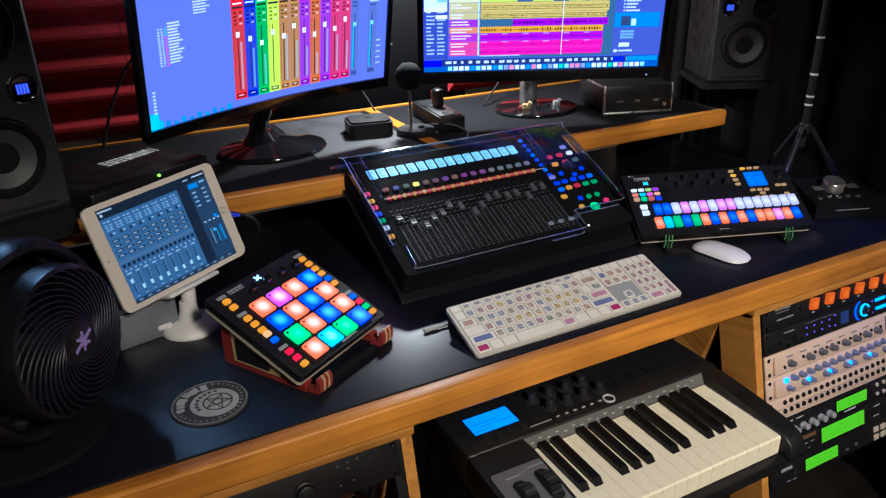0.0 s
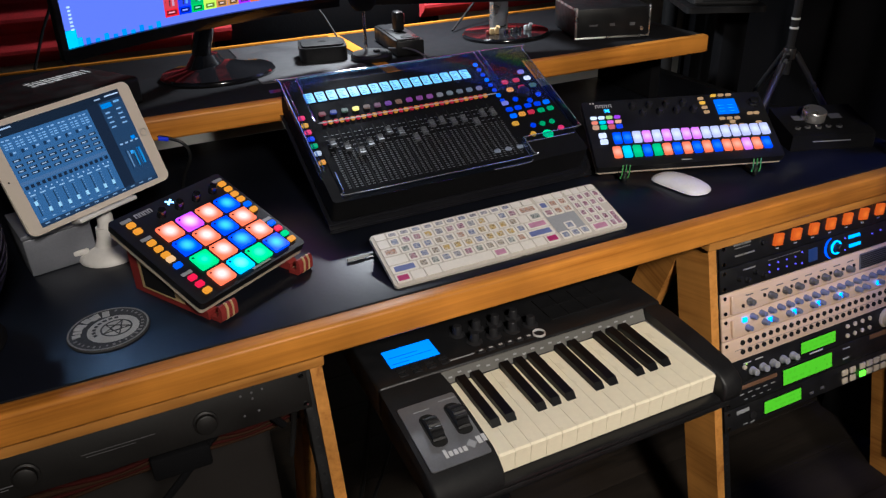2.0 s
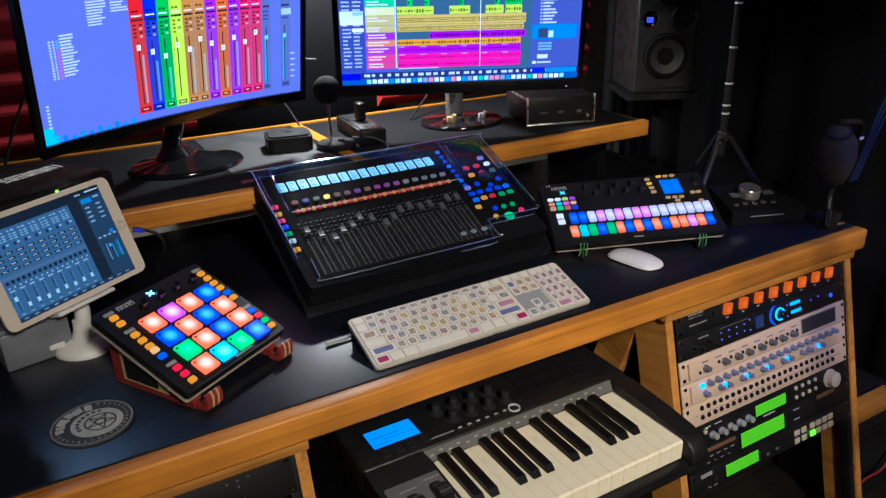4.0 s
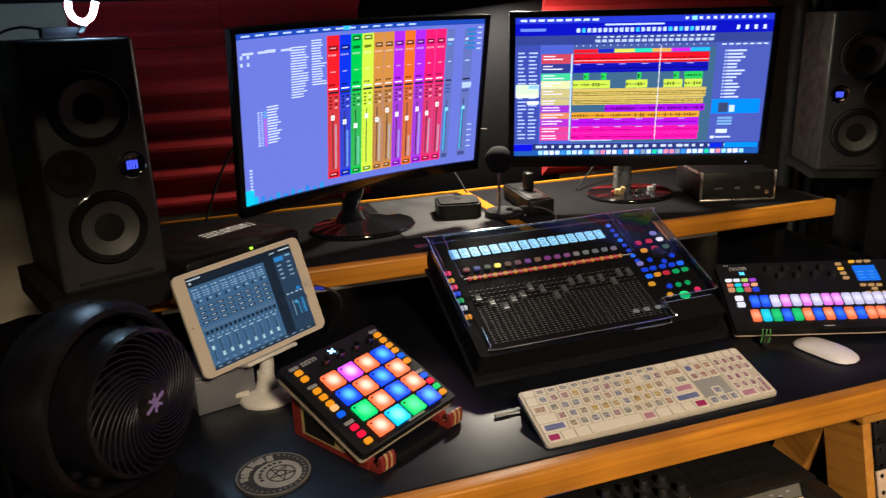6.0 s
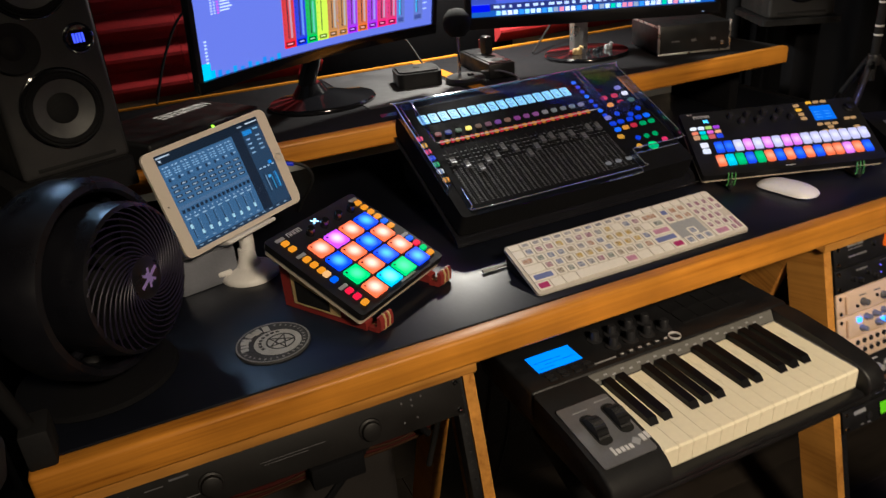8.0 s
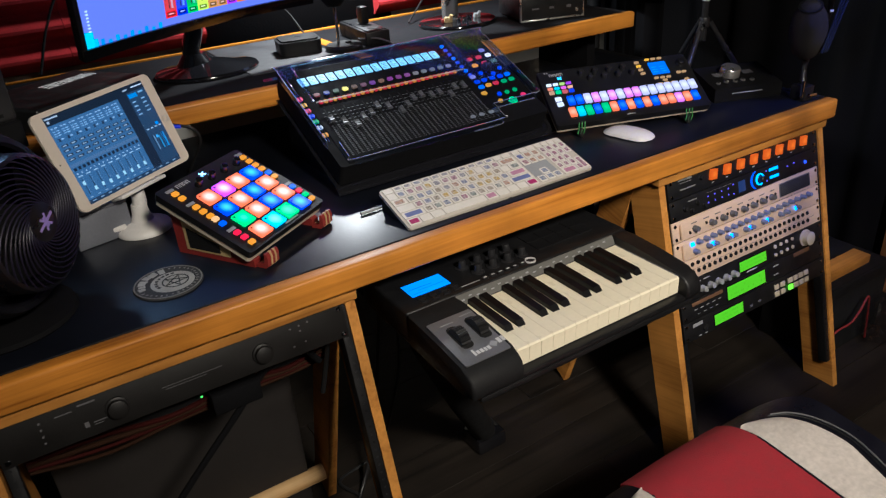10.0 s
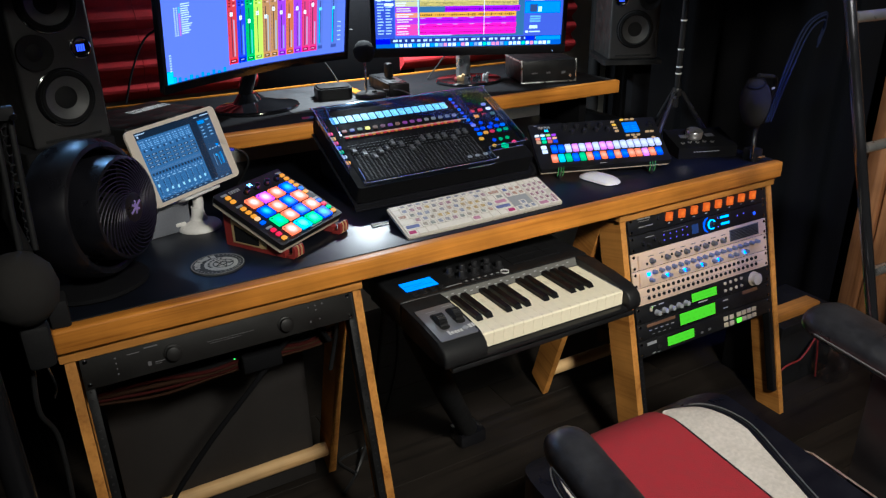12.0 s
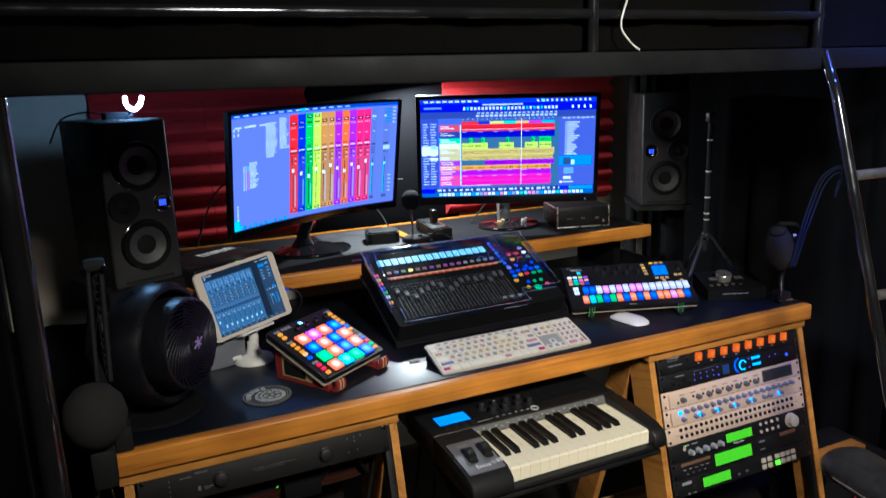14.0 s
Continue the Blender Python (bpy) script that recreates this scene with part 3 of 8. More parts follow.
for i in range(n + 1):
    x = -1.02 + 2.6 * i / n
    w = 0.006 * math.sin(i * 0.9) + 0.004 * math.sin(i * 2.3)
    lo.append(bm.verts.new((x, BY + 0.052 + w, 1.476)))
    hi.append(bm.verts.new((x, BY + 0.046 - w, 1.80)))
for i in range(n):
    bm.faces.new((lo[i], lo[i + 1], hi[i + 1], hi[i]))
bmesh.ops.solidify(bm, geom=bm.faces[:], thickness=0.004)
solid("bed_cover", bm, M["mattress"], "black cloth hung along the guard rail of the bed", "cloth")
solid("white_cord", tube(BM(), [(0.30, BY + 0.018, 1.62), (0.268, BY + 0.016, 1.55), (0.262, BY + 0.016, 1.515), (0.285, BY + 0.016, 1.488), (0.305, BY + 0.014, 1.4735)], 0.0019), M["white"], "white cord hanging from the bed rail", "cord")

ld = thing("ladder", T(0.790, BY - 0.03, 0), "black chrome tube ladder leaning on the loft bed", "ladder")
top, mid, foot = Vector((0.004, 0, 1.46)), Vector((-0.016, -0.035, 1.36)), Vector((0.004, -0.42, 0.0))


def on_rail(z):
    k = (mid.z - z) / (mid.z - foot.z)
    return mid.lerp(foot, k)


for dx in (0.0, 0.40):
    part("rail", tube(BM(), [top + Vector((dx, 0.02, 0)), Vector((dx - 0.004, -0.004, 1.415)), mid + Vector((dx, 0, 0)), on_rail(1.1) + Vector((dx, 0, 0)), on_rail(0.5) + Vector((dx, 0, 0)), foot + Vector((dx, 0, 0))], 0.0115, 14, 4), M["tube"], ld)
for z in (1.2, 0.95, 0.70, 0.45, 0.2):
    q = on_rail(z)
    part("rung", tube(BM(), [q + Vector((0.012, 0, 0)), q + Vector((0.388, 0, 0))], 0.011, 12, 0), M["alu"], ld)

# ---------------------------------------------------------------- desk and shelf
desk = thing("desk", T(0, 0, 0), "black laminate desk with a varnished pine front edge", "desk")
part("tabletop", box(BM(), -0.69, 1.125, 0.0272, 0.86, 0.717, 0.76, 0.0015), M["laminate"], desk, "satin black laminate top")
part("front_edge", box(BM(), -0.715, 1.152, -0.004, 0.0268, 0.714, 0.7602, 0.006, seg=3), M["oak"], desk, "varnished pine edging")
part("end_edge", box(BM(), 1.1255, 1.150, 0.0272, 0.86, 0.716, 0.760, 0.003), M["black"], desk, "black end edging")
part("end_edge", box(BM(), -0.713, -0.6905, 0.0272, 0.86, 0.716, 0.760, 0.003), M["black"], desk, "black end edging")

shelf = thing("monitor_shelf", T(0, 0, 0), "raised black shelf with a varnished pine front edge", "shelf")
part("board", box(BM(), -0.70, 0.984, 0.5525, 1.036, 0.888, 0.925, 0.0015), M["shelfboard"], shelf, "black laminate board")
part("front_edge", box(BM(), -0.645, 1.008, 0.527, 0.552, 0.885, 0.9265, 0.006, seg=3), M["oak"], shelf, "varnished pine edging")
part("end_edge", box(BM(), 0.9845, 1.006, 0.5525, 1.036, 0.887, 0.925, 0.003), M["black"], shelf, "black end edging")
part("back_edge", box(BM(), -0.70, 1.006, 1.0365, 1.050, 0.885, 0.929, 0.002), M["tape"], shelf, "orange varnished back edge")
part("seam_strip", box(BM(), 0.207, 0.237, 0.5525, 1.036, 0.9251, 0.9272, 0.0008), M["tape"], shelf, "orange strip across the board")
for x in (-0.60, 0.30, 0.92):
    part("support", box(BM(), x, x + 0.03, 0.62, 0.84, 0.7605, 0.8878, 0.002), M["curtain"], shelf, "black support")
part("mat", slab(BM(), 0.235, 0.36, 0.9252, 0.9268, 0.004, x=-0.045, y=0.66), M["board"], shelf, "grey board lying on the shelf")

# ---------------------------------------------------------------- trestles
LEAN_DEG = 14.0


def rack_pose(x):
    return pose(x, 0.02, 0.687, 90 - LEAN_DEG, 0, 0)


def trestle(x, w, label):
    t = thing("trestle", T(x, 0, 0), label, "trestle", "trestles under the desk")
    rp = rack_pose(0)
    for u in (-0.026, w + 0.003):
        part("front_leg", prism(BM(), [(-0.001, 0), (-0.708, 0), (-0.686, -0.085), (-0.001, -0.085)], u, u + 0.018), M["pine_up"], t, m=rp)
    rear = pose(0, 0.078, 0.684, 90 + 18.5, 0, 0)
    for u in (-0.027, w + 0.002):
        part("rear_leg", prism(BM(), [(0.0, 0.0), (-0.721, 0.0), (-0.696, -0.075), (0.0, -0.075)], u, u + 0.021), M["pine_up"], t, m=rear)
    part("top_rail", box(BM(), -0.033, w + 0.024, 0.012, 0.20, 0.688, 0.7135, 0.003), M["pine"], t)
    part("dowel", tube(BM(), [(-0.005, 0.306, 0.085), (w + 0.001, 0.306, 0.085)], 0.0195, 16, 0), M["palewood"], t, "round pale wooden dowel")
    for u in (-0.0035, w - 0.0125):
        part("rack_rail", box(BM(), u, u + 0.016, -0.63, -0.006, -0.028, -0.0045, 0.001), M["black"], t, "black steel rack rail", m=rp)
        bm = BM()
        for k in range(40):
            cyl(bm, 0.0022, -0.0044, -0.0036, T(u + 0.008, -0.02 - 0.0152 * k, 0), 8)
        tagged(part("rail_holes", bm, M["encoder"], t, m=rp), kind="stuff")
    return t


W1, W2 = 0.519, 0.524
trestle(0.599, W2, "pale pine trestle holding rack gear under the desk")
trestle(-0.682, W1, "pale pine trestle with a rack amplifier under the desk")


# ---------------------------------------------------------------- rack gear
U = 0.0475


def knob(bm, x, y, r, h, m=None, n=14, z=0.0):
    lathe(bm, [(0, z), (r, z), (r * 0.98, z + h * 0.25), (r * 0.82, z + h * 0.35), (r * 0.78, z + h * 0.92), (r * 0.66, z + h), (0, z + h)], n, (m or Matrix()) @ T(x, y, 0))
    return bm


def rack_unit(name, x, row, w, material, label, units=1.0, depth=0.2):
    """One rack unit: its own pose at the lower left of its front panel."""
    m = rack_pose(x) @ T(-0.003, 0.004 - U * (row + units), 0)
    t = thing(name, m, label, "rack unit", "rack units")
    part("faceplate", box(BM(), 0, w, 0.0008, U * units - 0.0008, -0.003, 0.002, 0.0012), material, t)
    part("chassis", box(BM(), 0.025, w - 0.025, 0.002, U * units - 0.002, -depth, -0.0035, 0.002), M["dull"], t, "black steel chassis")
    s = cyl(BM(), 0.0042, 0.002, 0.0042, n=10, bevel=0.0008)
    first = part("screw", s, M["chrome"], t, "rack screw", m=T(0.009, 0.009))
    for px, py in ((0.009, U * units - 0.009), (w - 0.009, 0.009), (w - 0.009, U * units - 0.009)):
        again(first, T(px, py))
    return t


def bars(parent, rects, material=None, name="lettering", z=0.0022, h=0.0005):
    """Unreadable lettering and marks as plain raised bars."""
    if len(rects) <= 8:
        for x0, y0, x1, y1 in rects:
            part(name, box(BM(), x0, x1, y0, y1, z, z + h), material or M["ink"], parent)
        return
    bm = BM()
    for x0, y0, x1, y1 in rects:
        box(bm, x0, x1, y0, y1, z, z + h)
    tagged(part(name, bm, material or M["ink"], parent), kind="stuff")


RW = W2 - 0.010
# power conditioner with eight lit rocker switches
u = rack_unit("power_conditioner", 0.599, 0, RW, M["black"], "black rack power conditioner with lit orange rocker switches")
bars(u, [(0.034, 0.0375, 0.058, 0.0408), (0.060, 0.0372, 0.076, 0.0412), (0.036, 0.0322, 0.074, 0.0334), (0.036, 0.0170, 0.056, 0.0200), (0.058, 0.0170, 0.084, 0.0200)], M["inkdim"])
part("knob", knob(BM(), 0.104, 0.030, 0.006, 0.008), M["dull"], u, "small black knob")
sb = BM()
box(sb, -0.0108, 0.0108, -0.0118, 0.0118, 0.0, 0.007, 0.0015)
first = None
for k in range(8):
    mm = T(0.141 + 0.0460 * k, 0.0285, 0.002) @ pose(0, 0, 0, 8, 0, -6)
    if first is None:
        first = part("rocker_switch", sb, lit_pad((0.60, 0.085, 0.003), (1.0, 0.25, 0.014), 0.98, 0.013), u, "lit orange rocker switch", m=mm)
    else:
        again(first, mm)
bars(u, [(0.137 + 0.0460 * k, 0.009, 0.145 + 0.0460 * k, 0.0115) for k in range(8)], M["midgrey"], name="switch_marks")

# interface with a glowing blue dial
u = rack_unit("audio_interface", 0.599, 1, RW, M["black"], "black rack audio interface with a glowing blue dial")
bars(u, [(0.055, 0.0345, 0.085, 0.037), (0.118, 0.0385, 0.20, 0.0393)], M["inkdim"])
kb_ = knob(BM(), 0, 0, 0.006, 0.009)
first = part("input_knob", kb_, M["dull"], u, "black knob", m=T(0.045, 0.022, 0.002))
for k in range(3):
    again(first, T(0.065 + 0.02 * k, 0.014 + 0.012 * (k % 2), 0.002))
dd = cyl(BM(), 0.0017, 0.002, 0.0032, n=8)
first = part("indicator_lamp", dd, glow((0.16, 0.12, 0.85), 1.2), u, "violet indicator lamp", m=T(0.120, 0.030))
for px, py in [(0.120 + 0.0225 * (k % 4), 0.030 - 0.014 * (k // 4)) for k in range(1, 8)] + [(0.205, 0.035), (0.205, 0.013), (0.322, 0.036), (0.322, 0.012), (0.40, 0.028), (0.425, 0.03)]:
    again(first, T(px, py))
part("lamp", cyl(BM(), 0.0045, 0.002, 0.004, T(0.468, 0.022), 14), glow((0.05, 0.10, 0.9), 1.5), u, "blue power lamp")
part("display", box(BM(), 0.222, 0.246, 0.010, 0.036, 0.0021, 0.0032, 0.0006), glow((0.02, 0.035, 0.10), 1.0), u, "small dark display")
part("dial", knob(BM(), 0.297, 0.023, 0.0105, 0.016), M["black"], u, "black dial")
part("dial_ring", lathe(BM(), [(0.0115, 0.002), (0.0138, 0.002), (0.0138, 0.005), (0.0115, 0.005)], 36, T(0.297, 0.023), True), glow((0.03, 0.42, 1.0), 2.4), u, "glowing blue ring")
bm = BM()
for k in range(20):
    a = 105 + 7.5 * k
    thick = 0.0012 + 0.0034 * math.sin(math.pi * (k + 0.5) / 20)
    box(bm, 0.0205 - thick / 2, 0.0205 + thick / 2, -0.0014, 0.0014, 0.002, 0.0034, m=T(0.288, 0.0240) @ pose(0, 0, 0, 0, 0, a))
part("level_arc", bm, glow((0.02, 0.10, 1.0), 1.5), u, "blue level arc")
part("meter", box(BM(), 0.332, 0.364, 0.032, 0.0385, 0.0021, 0.0032), glow((0.02, 0.34, 1.0), 2.0), u, "blue meter bar")
part("meter", box(BM(), 0.334, 0.366, 0.0135, 0.020, 0.0021, 0.0032), glow((0.02, 0.34, 1.0), 2.0), u, "blue meter bar")

# two silver channel strips
u = rack_unit("preamp", 0.599, 2, RW, M["alu_panel"], "silver rack preamp with a row of grey knobs")
part("handle", box(BM(), 0.020, 0.027, 0.005, 0.041, 0.002, 0.009, 0.003), M["alu_panel"], u)
first = part("gain_knob", knob(BM(), 0, 0, 0.0075, 0.013), M["grey"], u, "grey knob", m=T(0.069, 0.0185, 0.002))
for px in (0.123, 0.160, 0.193, 0.231, 0.265, 0.298, 0.333):
    again(first, T(px, 0.0175, 0.002))
sw = box(BM(), -0.002, 0.002, -0.003, 0.003, 0.002, 0.006, 0.0006)
first = part("toggle", sw, M["black"], u, "small black button", m=T(0.052, 0.014))
for px in (0.106, 0.141, 0.176, 0.212, 0.248, 0.281, 0.316, 0.347):
    again(first, T(px, 0.0215))
gr = BM()
for k in range(7):
    box(gr, 0.368, 0.478, 0.009 + 0.0042 * k, 0.0115 + 0.0042 * k, 0.0022, 0.0034)
part("vent_field", box(BM(), 0.364, 0.482, 0.007, 0.040, 0.0021, 0.0026, 0.0005), M["grey"], u, "grey vent field")
part("vent_slats", gr, M["dull"], u)
bars(u, [(0.06 + 0.0385 * k, 0.031, 0.078 + 0.0385 * k, 0.033) for k in range(8)], M["grey"])

u = rack_unit("channel_strip", 0.599, 3, RW, M["alu_panel"], "silver rack mixer with blue-lit buttons and small knobs")
part("handle", box(BM(), 0.020, 0.027, 0.005, 0.041, 0.002, 0.009, 0.003), M["alu_panel"], u)
first = part("small_knob", knob(BM(), 0, 0, 0.0062, 0.013, n=12), M["knobblue"], u, "blue-grey knob", m=T(0.075, 0.035, 0.002))
for k in range(1, 18):
    again(first, T(0.075 + 0.0232 * k, 0.035, 0.002))
for k in range(18):
    again(first, T(0.062 + 0.0212 * k, 0.0155, 0.002)) if k % 3 != 1 else None
lb = box(BM(), -0.0052, 0.0052, -0.005, 0.005, 0.002, 0.0065, 0.0014)
first = part("lit_button", lb, lit_pad((0.03, 0.22, 1.0), (0.45, 0.85, 1.0), 4.0, 0.0065), u, "glowing blue button", m=T(0.055, 0.033))
for px, py in ((0.119, 0.016), (0.183, 0.015), (0.249, 0.015), (0.312, 0.015), (0.421, 0.014)):
    again(first, T(px, py))

u = rack_unit("patchbay", 0.599, 4, RW, M["alu_panel"], "silver rack patchbay with two rows of jack sockets")
jk = BM()
lathe(jk, [(0.0050, 0.002), (0.0050, 0.0042), (0.0034, 0.0046), (0.0030, 0.0026), (0, 0.0024)], 14)
first = part("jack_socket", jk, M["dull"], u, "black jack socket", m=T(0.049, 0.0165))
for r in range(2):
    for k in range(24):
        if r or k:
            again(first, T(0.049 + 0.0180 * k, 0.0165 + 0.019 * r))
bars(u, [(0.03, 0.0225, 0.49, 0.0231)], M["grey"])

LCD = glow((0.135, 0.54, 0.004), 1.0)


def lcd(parent, x0, x1, y0, y1, label="lit green display"):
    part("display_frame", box(BM(), x0 - 0.003, x1 + 0.003, y0 - 0.003, y1 + 0.003, 0.0021, 0.0030, 0.0006), M["gloss"], parent)
    d = part("display", box(BM(), x0, x1, y0, y1, 0.0031, 0.0037, 0.0003), LCD, parent, label)
    bm = BM()
    n = int((x1 - x0) / 0.006)
    for r in range(2):
        for k in range(n):
            if rng.random() < 0.45:
                xx = x0 + 0.004 + 0.006 * k
                yy = y0 + (y1 - y0) * (0.22 + 0.42 * r)
                box(bm, xx, xx + 0.0042, yy, yy + (y1 - y0) * 0.16, 0.0037, 0.0039)
    tagged(part("display_characters", bm, glow((0.115, 0.47, 0.004), 1.0), d), kind="stuff")
    return d


u = rack_unit("effects_unit", 0.599, 5, RW, M["black"], "black rack effects unit with lit green display and jog dial")
lcd(u, 0.201, 0.297, 0.013, 0.037)
first = part("soft_knob", knob(BM(), 0, 0, 0.0085, 0.014), M["midgrey"], u, "silver grey knob", m=T(0.072, 0.018, 0.002))
for k in range(1, 5):
    again(first, T(0.072 + 0.0265 * k, 0.018, 0.002))
bt = lathe(BM(), [(0.0045, 0.002), (0.0045, 0.005), (0.0034, 0.0058), (0, 0.0058)], 12)
first = part("round_button", bt, M["beige"], u, "pale round button", m=T(0.052, 0.031))
for k in range(8):
    again(first, T(0.332 + 0.022 * (k % 4), 0.015 + 0.021 * (k // 4)))
part("jog_dial", knob(BM(), 0.449, 0.023, 0.0215, 0.020, n=28), M["beige"], u, "large pale jog dial")
part("lamp", cyl(BM(), 0.0015, 0.002, 0.003, T(0.058, 0.036), 8), glow((0.4, 0.9, 0.02), 1.5), u, "green lamp")
bars(u, [(0.225, 0.005, 0.262, 0.008), (0.05 + 0.0, 0.0375, 0.07, 0.0395), (0.08, 0.0375, 0.10, 0.0395)])

u = rack_unit("sound_module", 0.599, 6, RW, M["black"], "black rack sound module with a wide lit green display")
lcd(u, 0.152, 0.287, 0.0075, 0.040)
part("slot", box(BM(), 0.034, 0.136, 0.033, 0.0415, 0.0021, 0.0034, 0.0008), M["slot"], u, "brown card slot")
bars(u, [(0.04 + 0.020 * k, 0.022, 0.050 + 0.020 * k, 0.024) for k in range(5)] + [(0.05 + 0.020 * k, 0.010, 0.058 + 0.020 * k, 0.0115) for k in range(4)], M["midgrey"])
bars(u, [(0.32, 0.034, 0.34, 0.037), (0.32, 0.012, 0.338, 0.015)], M["midgrey"], "print")
part("brown_badge", box(BM(), 0.40, 0.462, 0.034, 0.044, 0.0021, 0.0028), M["slot"], u)

u = rack_unit("signal_processor", 0.599, 7, RW, M["black"], "black rack sound module with a small green display and pale buttons")
lcd(u, 0.101, 0.200, 0.010, 0.0355)
part("jack", cyl(BM(), 0.0085, 0.002, 0.005, T(0.070, 0.018), 18, bevel=0.001), M["dull"], u, "headphone socket")
bars(u, [(0.030, 0.031, 0.062, 0.039), (0.046, 0.005, 0.056, 0.007), (0.064, 0.004, 0.074, 0.006)], M["midgrey"])
first = part("small_button", box(BM(), -0.005, 0.005, -0.003, 0.003, 0.002, 0.004, 0.0008), M["grey"], u, m=T(0.23, 0.014))
again(first, T(0.26, 0.016))

pb = box(BM(), -0.0085, 0.0085, -0.0065, 0.0065, 0.002, 0.0060, 0.0018)
first = part("pale_button", pb, M["beige"], u, "pale beige button", m=T(0.325, 0.0115))
for r in range(2):
    for k, px in enumerate((0.325, 0.348, 0.378, 0.399, 0.420, 0.441)):
        if (r, k) == (0, 0):
            continue
        mm = T(px, 0.0115 + 0.018 * r)
        if (r, k) == (0, 2):
            bm = box(BM(), -0.0085, 0.0085, -0.0065, 0.0065, 0.002, 0.0060, 0.0018)
            part("lit_button", bm, glow((0.25, 1.0, 0.02), 1.6), u, "lit green button", m=mm)
        else:
            again(first, mm)

# amplifier in the other trestle
u = rack_unit("amplifier", -0.682, 0.05, W1, M["ampface"], "dull black rack amplifier with small print and two knobs", 1.30, 0.28)
bars(u, [(0.078, 0.046, 0.10, 0.0475), (0.108, 0.050, 0.132, 0.0525), (0.110, 0.016, 0.116, 0.024), (0.122, 0.0195, 0.140, 0.021), (0.122, 0.016, 0.134, 0.017), (0.22, 0.0315, 0.31, 0.0322), (0.225, 0.0275, 0.285, 0.0281)], M["grey"])
first = part("volume_knob", knob(BM(), 0, 0, 0.017, 0.012, n=26), M["ampface"], u, "black volume knob", m=T(0.156, 0.028, 0.002))
again(first, T(0.374, 0.026, 0.002))
dd = cyl(BM(), 0.0016, 0.002, 0.003, n=8)
first = part("indicator", dd, M["grey"], u, m=T(0.058, 0.046))
for px, py in ((0.058, 0.036), (0.058, 0.026), (0.058, 0.016), (0.425, 0.048), (0.44, 0.049), (0.455, 0.050), (0.44, 0.040), (0.425, 0.018), (0.445, 0.02)):
    again(first, T(px, py))
lower = thing("power_strip", rack_pose(-0.682) @ T(0.03, -0.125, -0.12), "dark metal power strip behind the trestle", "power strip")
part("body", box(BM(), 0, 0.46, 0, 0.025, -0.03, 0.0, 0.003), M["dull"], lower)
part("lamp", cyl(BM(), 0.002, 0.0, 0.0015, T(0.25, 0.013), 8), glow((0.2, 1.0, 0.1), 1.5), lower, "green lamp")
solid("power_adapter", box(BM(), -0.395, -0.312, 0.062, 0.095, 0.533, 0.572, 0.004), M["matte"], "black power adapter hanging under the amplifier", "adapter")

# ---------------------------------------------------------------- monitors
MW, MH = 0.575, 0.3425
RAD = 1.8


def bend(x):
    d = x - MW / 2
    return RAD - math.sqrt(RAD * RAD - d * d)


def curved_panel(bm, x0, x1, y0, y1, z0, z1, n=24):
    cols = []
    for i in range(n + 1):
        x = x0 + (x1 - x0) * i / n
        h = bend(x)
        cols.append([bm.verts.new((x, y, z)) for y, z in ((y0, h + z0), (y1, h + z0), (y1, h + z1), (y0, h + z1))])
    for a, b in zip(cols, cols[1:]):
        for k in range(4):
            bm.faces.new((a[k], a[(k + 1) % 4], b[(k + 1) % 4], b[k]))
    bm.faces.new(cols[0])
    bm.faces.new(cols[-1][::-1])
    return bm


M1 = pose(-0.3913, 0.5878, 1.0357, 100.5, -1.3, 18.9)
mon = thing("curved_monitor", M1, "curved black monitor showing a colourful mixer on blue", "monitor", "monitors")
part("case", curved_panel(BM(), 0, MW, 0, MH, -0.022, -0.004), M["dull"], mon)
part("rim", curved_panel(BM(), 0, MW, MH - 0.0075, MH + 0.0005, -0.012, 0.0012), M["dull"], mon)
part("rim", curved_panel(BM(), 0, MW, -0.0005, 0.021, -0.012, 0.0012), M["gloss"], mon, "glossy black lower rim")
part("rim", curved_panel(BM(), 0, 0.010, 0.021, MH - 0.0075, -0.012, 0.0012, 2), M["black"], mon)
part("rim", curved_panel(BM(), MW - 0.010, MW, 0.021, MH - 0.0075, -0.012, 0.0012, 2), M["black"], mon)
SX0, SX1, SY0, SY1 = 0.0102, MW - 0.0102, 0.0212, MH - 0.0077
sc = Screen(bend)
PW, PH = SX1 - SX0, SY1 - SY0


def put(fx0, fy0, fx1, fy1, color, z=0.0, strength=1.0, n=1, top=True):
    """A patch by fractions of the screen, y from the top."""
    sc.add(SX0 + PW * fx0, SY1 - PH * fy1, SX0 + PW * fx1, SY1 - PH * fy0, color, z - 0.0036, strength * 1.25, n)


BG1 = (0.135, 0.175, 0.64)
put(0, 0, 1, 1, BG1, 0.0, 1.0, 24)
put(0, 0, 1, 0.033, (0.012, 0.06, 0.42), 0.0004, 1.0, 20)
put(0.40, 0.004, 0.43, 0.028, (0.05, 0.5, 0.8), 0.0006)
for k in range(14):
    put(0.02 + 0.05 * k, 0.012, 0.05 + 0.05 * k, 0.022, (0.5, 0.6, 0.95), 0.0006)
